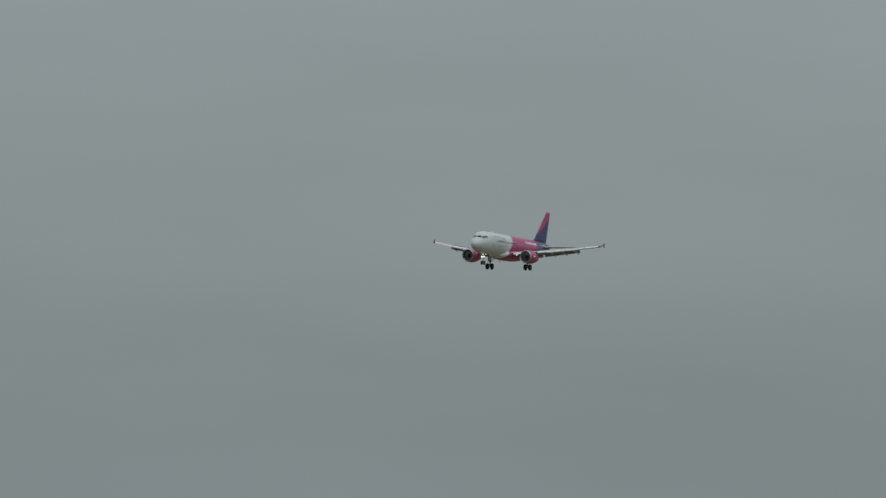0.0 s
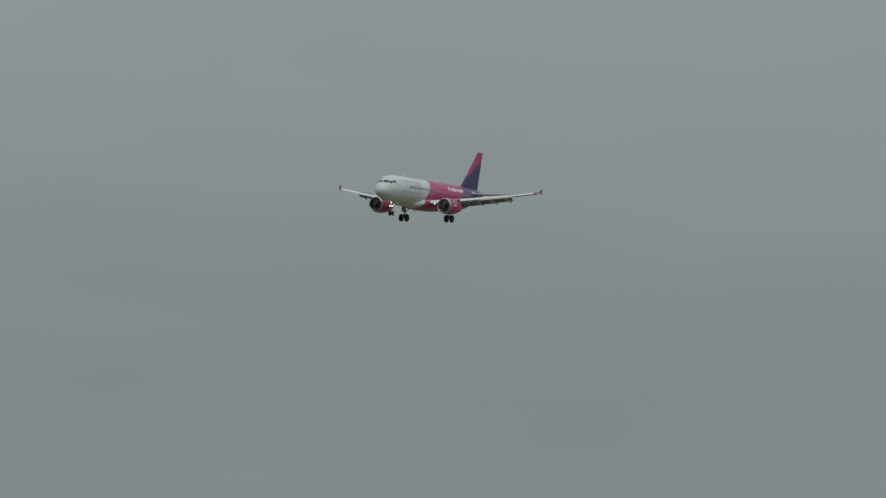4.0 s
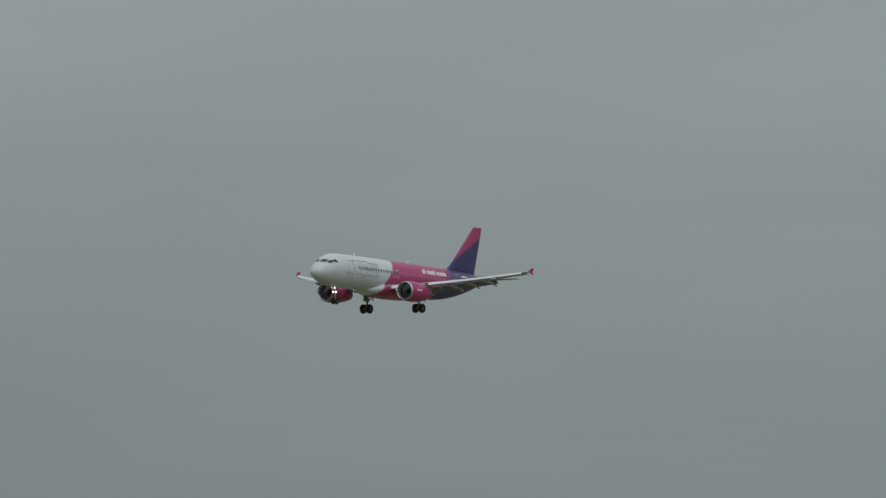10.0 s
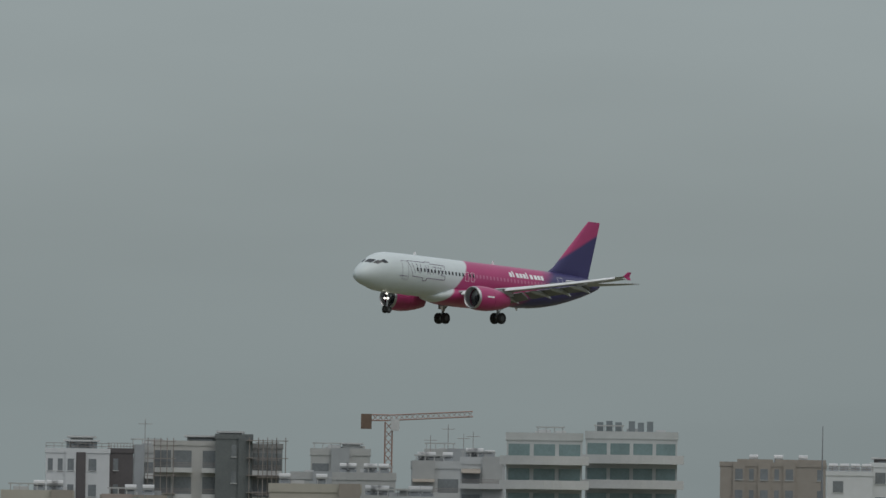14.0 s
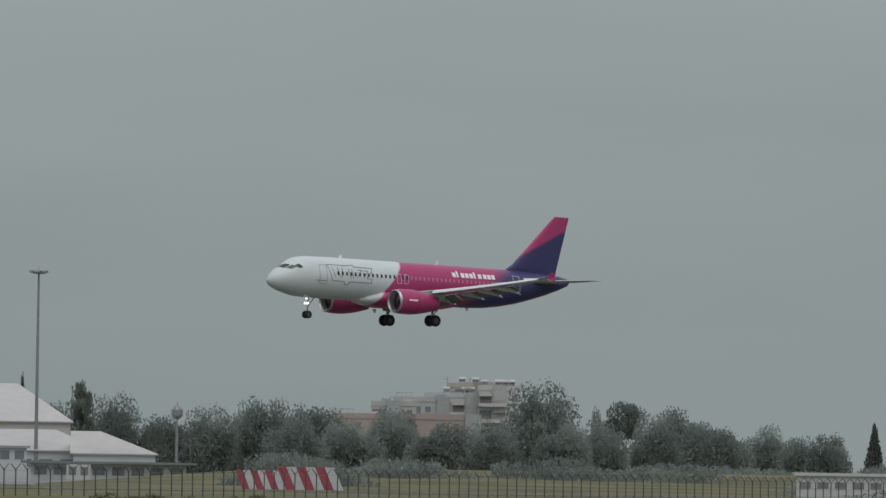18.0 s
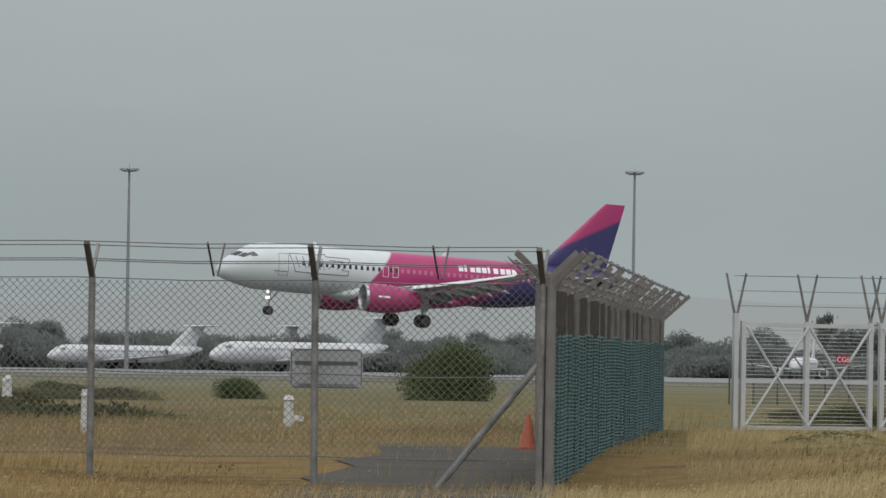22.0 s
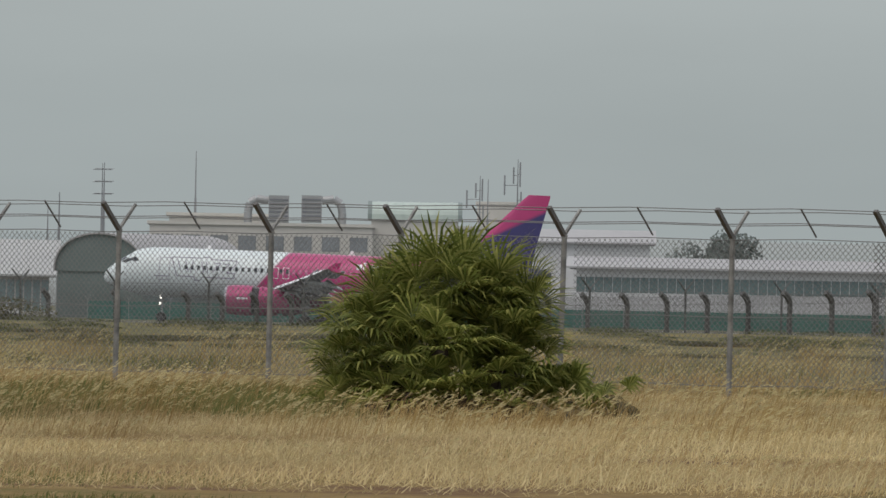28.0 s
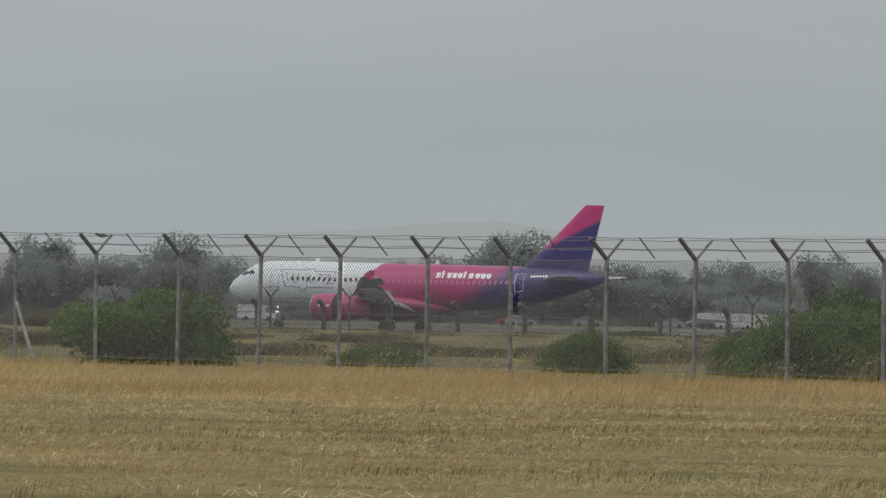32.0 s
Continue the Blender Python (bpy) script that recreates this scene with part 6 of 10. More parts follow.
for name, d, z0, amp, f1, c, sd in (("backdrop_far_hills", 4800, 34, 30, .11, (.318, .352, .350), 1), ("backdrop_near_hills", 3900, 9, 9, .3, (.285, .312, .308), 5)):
    k = Kit()
    vs, fs = [], []
    n = 260
    for i in range(n + 1):
        az = -45 + 115 * i / n
        h = z0 + amp * (noise.noise((az * f1, sd, 0)) + .5 * noise.noise((az * f1 * 3.1, sd, 2)) + .2 * noise.noise((az * f1 * 9, sd, 4)))
        h *= min(1, max(.25, (33 - az) / 12))
        vs += [tuple(polar(az, d, -8)), tuple(polar(az, d, max(2, h)))]
    fs = [(2 * i, 2 * i + 2, 2 * i + 3, 2 * i + 1) for i in range(n)]
    k.v, k.f = vs, fs
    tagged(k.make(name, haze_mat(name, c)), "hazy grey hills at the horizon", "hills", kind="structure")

# ---------------------------------------------------------------- runway, apron, taxiways
M_ASPH = mat("asphalt", (.075, .076, .075), .9, 0, .15, .2, .2, None, .3, 30)
M_APRON = mat("apron_concrete", (.22, .225, .22), .9, 0, .12, .05, 0, None, .3, 20)
M_PAINT = mat("runway_paint", (.62, .62, .60), .8, 0, .1, .5)
for name, x0, y0, x1, y1, z, m_, lab in (("runway", -1500, 762, 1900, 808, .03, M_ASPH, "long grey asphalt runway"), ("taxiway", -1500, 935, 1900, 960, .02, M_ASPH, "asphalt taxiway beside the runway"),
                                          ("apron", -480, 985, 900, 1600, .025, M_APRON, "wide pale concrete parking apron")):
    k = Kit()
    k.box(x0, y0, -.25, x1, y1, z)
    tagged(k.make(name, m_), lab, name, kind="structure")
for i in range(60):
    k = Kit()
    x = -1400 + i * 50
    k.box(x, 784.6, .031, x + 30, 785.4, .035)
    tagged(k.make("centre_line", M_PAINT, bpy.data.objects["runway"]))
for y in (763, 807):
    k = Kit()
    k.box(-1500, y - .45, .031, 1900, y + .45, .035)
    k.make("edge_line", M_PAINT, bpy.data.objects["runway"])

# ---------------------------------------------------------------- the big hangar
M_TEAL = mat("dark_teal_cladding", (.055, .105, .125), .55, 0, .12, .15, 0, None, .4, 8)
M_CLAD = mat("pale_cladding", (.54, .56, .56), .6, 0, .06, .08, 0, None, .4, 10)
M_DOORP = mat("door_panel", (.40, .40, .385), .6, 0, .08, .1, 0, None, .4, 10)
M_ROOFW = mat("weathered_white_roof", (.50, .49, .48), .6, 0, .14, .06, 0, None, .4, 8)
M_SEAM = mat("dark_seam", (.10, .11, .12), .7, 0, .1, .5)
M_LOGO = mat("white_emblem", (.58, .60, .60), .5, 0, .05, .5)


def hangar():
    """Gabled hall: local x along the front, y to the back."""
    a, b = polar(29.605, 1504), polar(31.061, 1480)
    w = (b - a).length
    ang = math.atan2(b.y - a.y, b.x - a.x)
    o = thing("hangar", "large hangar with dark teal gabled front and white roof", "hangar", Matrix.Translation(a) @ Matrix.Rotation(ang, 4, "Z"))
    L, e, r = 47.0, 19.0, 24.8
    g0, g1 = w * .17, w * .855
    k = Kit()
    k.prism([(0, 0), (g0, 0), (g0, 15.2), (w * .22, 16.8), (w * .80, 16.8), (g1, 15.2), (g1, 0), (w, 0), (w, e), (w * .89, e), (w * .49, r), (w * .1, e), (0, e)], "y", 0, 1.0)
    k.make("front_wall", M_TEAL, o, "dark teal gable wall")
    k = Kit()
    k.box(w - .5, 1.0, 0, w, L, e)
    k.make("side_wall", M_CLAD, o, "pale ribbed side wall")
    k = Kit()
    k.box(0, 1.0, 0, .5, L, e)
    k.make("side_wall", M_CLAD, o)
    k = Kit()
    k.box(.5, L - .5, 0, w - .5, L, e)
    k.make("back_wall", M_CLAD, o)
    for pts in (((-.3, e), (w * .1, e), (w * .49, r)), ((w * .49, r), (w * .89, e), (w + .6, e - .25))):
        k = Kit()
        k.prism([(x, z + .03) for x, z in pts] + [(x, z + .4) for x, z in reversed(pts)], "y", 1.0, L + .6)
        k.make("roof", M_ROOFW, o, "weathered white roof slope")
    leaves = (0, .25, .5, .69, .885, 1)
    for i, (u0, u1, gap) in enumerate(zip(leaves, leaves[1:], (.05, .1, .42, .42, .2))):
        k = Kit()
        x0, x1 = g0 + (g1 - g0) * u0, g0 + (g1 - g0) * u1
        k.box(x0 + .06, 1.2 + .15 * (i % 2), 0, x1 - .06, 1.6 + .15 * (i % 2), 16.7)
        k.make("door_leaf", M_DOORP, o, "tall pale sliding door leaf")
        # a dark strip drawn in place of the dark gap between two leaves
        k = Kit()
        k.box(x1 - gap / 2, 1.12, 0, x1 + gap / 2, 1.3, 16.7)
        k.make("door_gap", M_SEAM, o)
    # emblem: spread wings round a shield, as plain shapes
    c = w * .49
    for q, (dx, z, s) in enumerate(((-3.6, 21.6, 2.6), (-3.2, 20.4, 2.2), (-2.6, 19.4, 1.7))):
        k = Kit()
        k.prism([(c + dx, z + .9), (c + dx + s * .5, z), (c + dx + s, z - .4), (c + dx + s * .9, z + .15), (c + dx + s * .4, z + .5)], "y", -.12, -.02)
        k.make("emblem_feather", M_LOGO, o)
    k = Kit()
    k.prism([(c + .4, 20.3), (c + 2.2, 21.0), (c + 3.8, 22.9), (c + 3.0, 20.6), (c + 2.4, 18.6), (c + 1.0, 16.9), (c - .9, 17.6), (c - 1.4, 18.2), (c + .8, 17.8), (c + 1.7, 19.0), (c + 2.0, 20.2)], "y", -.12, -.02)
    k.make("emblem_body", M_LOGO, o)
    k = Kit()
    k.box(c - .6, -.13, 18.6, c + 1.6, -.02, 19.7)
    k.make("emblem_bar", M_LOGO, o)


hangar()


def shed(az0, az1, d, h, depth, wall, roof, label, rise=2.0, name="shed", over=.5, windows=0, wz=1.2, wh=1.2, skew=0.0, pane=None, gable=False, hip=0.0, fill=.32):
    """A low hall with a pitched or flat roof, its front towards the camera."""
    _, m, w = facing(az0, az1, d)
    o = thing(name, label, "building", m @ Matrix.Rotation(radians(skew), 4, "Z"))
    x0, x1 = -w / 2, w / 2
    k = Kit()
    k.box(x0, 0, 0, x1, depth, h)
    k.make("wall", wall, o)
    k = Kit()
    if gable:
        k.prism([(x0 - over, h), (0, h + rise), (x1 + over, h), (x1 + over, h + .25), (0, h + rise + .3), (x0 - over, h + .25)], "y", -over, depth + over)
    elif hip:
        e = over
        lo = [(x0 - e, -e, h), (x1 + e, -e, h), (x1 + e, depth + e, h), (x0 - e, depth + e, h)]
        up = [(x0 - e, depth / 2 - .1, h + rise), (x1 - hip, depth / 2 - .1, h + rise), (x1 - hip, depth / 2 + .1, h + rise), (x0 - e, depth / 2 + .1, h + rise)]
        k.loft([lo, [(x, y, z + .2) for x, y, z in lo], [(x, y, z + .25) for x, y, z in up]])
    elif rise > .05:
        k.prism([(-over, h), (depth / 2, h + rise), (depth + over, h), (depth + over, h + .2), (depth / 2, h + rise + .25), (-over, h + .2)], "x", x0 - over, x1 + over)
        kk = Kit()
        for xx in (x0, x1 - .3):
            kk.prism([(0, h - .01), (depth / 2, h + rise - .05), (depth, h - .01)], "x", xx, xx + .3)
        kk.make("gable", wall, o)
    else:
        k.box(x0 - over, -over, h, x1 + over, depth + over, h + .35)
    k.make("roof", roof, o)
    if windows:
        bw = w / windows
        data = Kit().box(-bw * fill, -.06, 0, bw * fill, .04, wh).data("window", pane or M_PANE)
        for i in range(windows):
            share("window", data, o, Matrix.Translation((x0 + bw * (i + .5), 0, wz)))
    return o


M_ROOFG = mat("grey_roof", (.33, .33, .33), .7, 0, .12, .08)
M_GREENR = mat("green_grey_roof", (.17, .21, .20), .7, 0, .12, .08)
M_ROOFP = mat("dulled_pale_roof", (.34, .35, .34), .7, 0, .1, .1)
M_PALEG = mat("pale_green_roof", (.37, .44, .40), .6, 0, .1, .1)
M_BANDW = mat("dark_teal_glazing", (.12, .175, .175), .25, 0, .2, .3)
M_TEALW = mat("teal_glass_wall", (.27, .36, .35), .4, 0, .15, .15)
M_WHITEW = mat("white_wall", (.52, .53, .53), .7, 0, .07, .1)
M_CREAMW = mat("cream_wall", (.47, .46, .42), .8, 0, .1, .1)
M_DUCT = mat("duct_metal", (.30, .31, .31), .5, .4, .1, .5)
M_RED = mat("red_paint", (.35, .065, .095), .6, 0, .12, .6)
# dark green paled for haze; also the shade inside the open sheds
M_DARKG = mat("dark_wall_and_open_shade", (.12, .155, .15), .7, 0, .15, .2)
shed(32.018, 33.221, 1560, 9.6, 40, M_CREAMW, M_ROOFW, "broad workshop with a pale hipped roof", name="workshop", rise=6.2, hip=8.5)
shed(32.263, 33.392, 1500, 4.8, 22, M_WHITEW, M_ROOFW, "low white workshop with a pale hipped roof", name="workshop", rise=3.2, windows=9, wz=2.4, hip=6.5)
shed(33.241, 33.73, 1490, 4.4, 16, M_WHITEW, M_ROOFW, "low white annex with a sloping roof", name="annex", rise=3.4, windows=5, hip=8.5)
shed(32.095, 32.964, 1440, 5.1, 10, M_WHITEW, M_ROOFG, "two-storey white office block beside the workshop", name="office_block", rise=0, windows=10, wz=3.4, wh=1.3)
shed(32.989, 33.916, 1420, 2.9, 8, M_WHITEW, M_GREENR, "long low shelter with a dark thin roof", name="lean_to", rise=0, over=1.5, windows=8)
shed(33.202, 33.344, 1400, 2.4, 5, M_WHITEW, M_WHITEW, "white container cabin on the apron edge", name="container", rise=0, over=.05, windows=2)
shed(31.184, 31.932, 1430, 5.8, 14, M_CREAMW, M_CREAMW, "low cream storage building beside the hangar", name="stores", rise=1.0, windows=4, wh=3.0, wz=.6)
# closed boxes: the dark wall colour stands for the shade of the open front
shed(27.505, 27.886, 1650, 5.6, 26, M_DARKG, M_ROOFW, "open-fronted shed, its shaded opening a dark wall, with a pale pitched roof", name="open_shed", rise=1.3, gable=True, over=.8)
shed(27.886, 28.263, 1652, 5.7, 26, M_DARKG, M_ROOFW, "open-fronted shed, its shaded opening a dark wall, with a pale pitched roof", name="open_shed", rise=1.3, gable=True, over=.8)
shed(28.223, 29.376, 1700, 5.9, 26, M_WHITEW, M_ROOFG, "long white shed behind parked aircraft", name="shed", rise=1.5)
shed(37.553, 38.186, 1080, 2.5, 7, M_WHITEW, M_WHITEW, "low white building with small windows", name="gatehouse", rise=0, over=.3, windows=6, wz=1.1, wh=.7)
shed(38.193, 38.607, 1085, 2.8, 7, M_WHITEW, M_SEAM, "low white building with a dark roof", name="gatehouse", rise=0, over=.8, windows=2, wz=.4, wh=1.6)
shed(38.654, 39.126, 1360, 9.2, 12, M_CREAMW, M_CREAMW, "plain tan building among conifers", name="cabin", rise=0, over=.1)
shed(10.592, 11.222, 1250, 7.2, 18, M_DARKG, M_GREENR, "dark green depot with a flat roof", name="depot", rise=0, over=1.0, windows=6, wz=1.0)
shed(7.855, 8.731, 1150, 5.6, 18, M_GREENR, M_DARKG, "dark green depot hall", name="depot", rise=0, over=1.0, windows=7, wz=1.0)
shed(5.419, 6.11, 1130, 7.4, 40, M_GREENR, M_ROOFG, "grey hangar with a low curved roof", name="arched_hangar", rise=2.2, gable=True)
shed(6.127, 6.598, 1150, 7.8, 40, M_GREENR, M_ROOFG, "grey hangar with a low curved roof", name="arched_hangar", rise=2.0, gable=True)
shed(4.639, 5.414, 1120, 7.0, 40, M_GREENR, M_ROOFG, "grey hangar with a low curved roof", name="arched_hangar", rise=2.3, gable=True)
shed(0.495, 1.607, 1080, 4.3, 14, M_WHITEW, M_ROOFG, "white airport office block with square windows", name="office_block", rise=0, over=.6, windows=11, wz=.9, wh=1.5)
shed(-5.346, -3.055, 1060, 6.0, 30, M_WHITEW, M_ROOFW, "long glazed hall with a pale overhanging roof", name="long_hall", rise=1.3, over=1.8, windows=34, wz=3.4, wh=1.7, pane=M_BANDW, fill=.46)
shed(-7.69, -5.736, 1020, 6.2, 30, M_WHITEW, M_ROOFG, "long low hall with a band of windows", name="long_hall", rise=1.1, over=1.2, windows=36, wz=3.7, wh=1.6, pane=M_BANDW, fill=.46)
shed(-10.24, -8.909, 1120, 10.9, 30, M_CREAMW, M_CREAMW, "cream terminal block with small windows", name="terminal_block", rise=0, over=.3, windows=8, wz=8.0, wh=1.7)
shed(-8.976, -8.268, 1140, 11.1, 30, M_CREAMW, M_CREAMW, "cream terminal block beside the roof plant", name="terminal_block", rise=0, over=.3, windows=4, wz=8.0, wh=1.6)
shed(-10.123, -9.55, 1150, 12.2, 20, M_CREAMW, M_CREAMW, "cream upper terminal storey", name="terminal_block", rise=0, over=.4)
shed(-8.288, -8.018, 1160, 14.3, 14, M_CREAMW, M_CREAMW, "cream tower block of the terminal", name="terminal_block", rise=0, over=.2)
shed(-8.014, -7.255, 1190, 10.0, 24, M_WHITEW, M_ROOFG, "pale block with a grey roof", name="terminal_block", rise=1.6, over=.8)
shed(-13.18, -10.83, 1050, 4.3, 40, M_CREAMW, M_ROOFP, "glazed terminal hall under a broad pale pitched roof", name="terminal_hall", rise=3.9, over=1.6, windows=46, wz=.5, wh=3.4, pane=M_PANE2, fill=.4)
shed(-16.282, -14.917, 1080, 4.9, 26, M_WHITEW, M_CREAMW, "glazed terminal hall with a cream fascia", name="terminal_hall", rise=0, over=1.4, windows=30, wz=.5, wh=3.5, pane=M_PANE2, fill=.42)
shed(-16.3, -14.9, 1080.5, 6.4, 20, M_CREAMW, M_CREAMW, "deep cream parapet storey over the terminal hall", name="terminal_block", rise=0, over=.2)
shed(-17.075, -16.32, 1076, 6.6, 26, M_CREAMW, M_CREAMW, "cream terminal wing with tall narrow windows", name="terminal_hall", rise=0, over=.6, windows=14, wz=1.2, wh=3.4, pane=M_BANDW, fill=.24)
shed(-16.941, -16.351, 1130, 6.9, 20, M_CREAMW, M_CREAMW, "cream upper terminal storey", name="terminal_block", rise=0, over=.4, windows=5, wz=5.5)
shed(-17.595, -17.016, 1060, 3.9, 24, M_WHITEW, M_ROOFW, "low cargo shed with a pale roof", name="cargo_shed", rise=2.0, over=1.2, windows=5, wz=.6, wh=2)
shed(-18.337, -17.578, 1065, 3.7, 24, M_TEALW, M_ROOFW, "low cargo shed with a pale roof", name="cargo_shed", rise=2.0, over=1.2, windows=6, wz=.6, wh=2)
shed(-18.943, -18.343, 1070, 3.4, 24, M_WHITEW, M_ROOFG, "low cargo shed with a grey roof", name="cargo_shed", rise=1.8, over=1.0, windows=4, wz=.6, wh=2)
shed(-21.94, -20.255, 960, 6.5, 50, M_CLAD, M_ROOFG, "very large white hangar with a low grey roof", name="white_hangar", rise=1.6, over=.6)
o = shed(-20.255, -19.042, 962, 7.1, 50, M_CLAD, M_ROOFG, "very large white hangar with a wide sliding door", name="white_hangar", rise=1.5, over=.6)
for x0, z0, x1, z1 in ((3.4, 0, 3.62, 6.2), (-9.6, 6.0, 3.4, 6.2), (-3.1, 0, -2.98, 6.0)):
    k = Kit()
    k.box(x0, -.12, z0, x1, -.01, z1)
    k.make("door_frame", M_SEAM, o)

# ---------------------------------------------------------------- the landing airliner
def oval(x, w, h, zc, n=28):
    return [(x, w * math.sin(6.283185 * i / n), zc + h * math.cos(6.283185 * i / n)) for i in range(n)]


def foil(p, chord, thick, droop=0.0, n=7):
    """A wing section at its leading edge p, running aft."""
    xs = [(1 - math.cos(math.pi * i / n)) / 2 for i in range(n + 1)]
    t = lambda x: 5 * thick * (0.2969 * math.sqrt(x) - 0.126 * x - 0.3516 * x * x + 0.2843 * x ** 3 - 0.1015 * x ** 4)
    top = [(p[0] + chord * x, p[1], p[2] + chord * (t(x) * 1.1 - droop * x)) for x in xs]
    low = [(p[0] + chord * x, p[1], p[2] - chord * (t(x) * 0.8 + droop * x)) for x in reversed(xs[1:-1])]
    return top + low


FUS = [(0.0, 0.06, 0.06, -0.60), (0.12, 0.36, 0.36, -0.59), (0.4, 0.68, 0.66, -0.54), (0.8, 0.95, 0.93, -0.45), (1.3, 1.18, 1.20, -0.35), (1.9, 1.40, 1.46, -0.24),
       (2.6, 1.61, 1.77, -0.11), (3.3, 1.74, 1.95, -0.05), (4.2, 1.87, 2.03, -0.01), (5.4, 1.95, 2.05, 0.0), (7.0, 1.975, 2.07, 0.0),
       (16.0, 1.975, 2.07, 0.0), (24.5, 1.975, 2.07, 0.0), (26.5, 1.93, 2.02, 0.04), (28.5, 1.82, 1.9, 0.15), (30.5, 1.62, 1.7, 0.32),
       (32.5, 1.34, 1.42, 0.56), (34.3, 1.04, 1.11, 0.78), (36.0, 0.68, 0.74, 1.0), (37.2, 0.36, 0.38, 1.14), (37.5, 0.14, 0.15, 1.18)]


def fus_at(x):
    """Half width, half height and centre height of the body, x metres aft of the nose."""
    for a, b in zip(FUS, FUS[1:]):
        if x <= b[0]:
            k = (x - a[0]) / (b[0] - a[0])
            return [a[i] + (b[i] - a[i]) * k for i in (1, 2, 3)]
    return FUS[-1][1:]


def skin(x, ang, side, out=0.012):
    """A point on the body's skin: ang degrees up from the waist."""
    w, h, zc = fus_at(x)
    c, s = math.cos(radians(ang)), math.sin(radians(ang))
    return Vector((x - 17.7, side * (w + out) * c, zc + (h + out) * s))


def patch(kit, x0, x1, a0, a1, side, nx=2, na=3, out=0.012, slant=0.0):
    """A sheet that hugs the skin between two stations and two angles."""
    vs = [skin(x0 + (x1 - x0) * i / nx + slant * j / na, a0 + (a1 - a0) * j / na, side, out) for i in range(nx + 1) for j in range(na + 1)]
    fs = [(i * (na + 1) + j, (i + 1) * (na + 1) + j, (i + 1) * (na + 1) + j + 1, i * (na + 1) + j + 1) for i in range(nx) for j in range(na)]
    kit.add(vs, fs)


def stroke(kit, pts, side, width=0.07, out=0.014):
    """A painted line on the skin through points of (station, angle)."""
    for (xa, aa), (xb, ab) in zip(pts, pts[1:]):
        n = max(1, int(abs(ab - aa) / 8))
        for i in range(n):
            p, q = (skin(xa + (xb - xa) * k / n, aa + (ab - aa) * k / n, side, out) for k in (i, i + 1))
            d = (q - p).normalized()
            up = d.cross(Vector((0, side, 0.35)).normalized()).normalized() * width / 2
            p, q = p - d * width * 0.3, q + d * width * 0.3
            kit.add([p - up, q - up, q + up, p + up], [(0, 1, 2, 3)])


def lathe(prof, c, n=28, flip=False):
    """Rings about an axis that runs aft through c; prof is (x, radius)."""
    return [[(c[0] + x, c[1] + r * math.cos(6.283185 * i / n), c[2] + r * math.sin(6.283185 * i / n)) for i in range(n)] for x, r in prof]


def wheel(parent, name, c, r, w):
    k = Kit()
    prof = [(-w / 2, r * 0.55), (-w / 2, r * 0.86), (-w * 0.36, r * 0.97), (0, r), (w * 0.36, r * 0.97), (w / 2, r * 0.86), (w / 2, r * 0.55)]
    n = 20
    k.loft([[(c[0] + q * math.cos(6.283 * i / n), c[1] + y, c[2] + q * math.sin(6.283 * i / n)) for i in range(n)] for y, q in prof], caps=False)
    wh = thing(name, "", "")
    wh.parent = parent
    k.make("tyre", M_TYRE, wh, "black rubber tyre", True)
    k = Kit()
    prof = [(-w * 0.34, 0.02), (-w * 0.40, r * 0.25), (-w * 0.34, r * 0.50), (-w * 0.44, r * 0.57), (w * 0.44, r * 0.57), (w * 0.34, r * 0.5), (w * 0.4, r * 0.25), (w * 0.34, 0.02)]
    k.loft([[(c[0] + q * math.cos(6.283 * i / n), c[1] + y, c[2] + q * math.sin(6.283 * i / n)) for i in range(n)] for y, q in prof])
    k.make("rim", M_RIM, wh, "grey metal wheel rim", True)


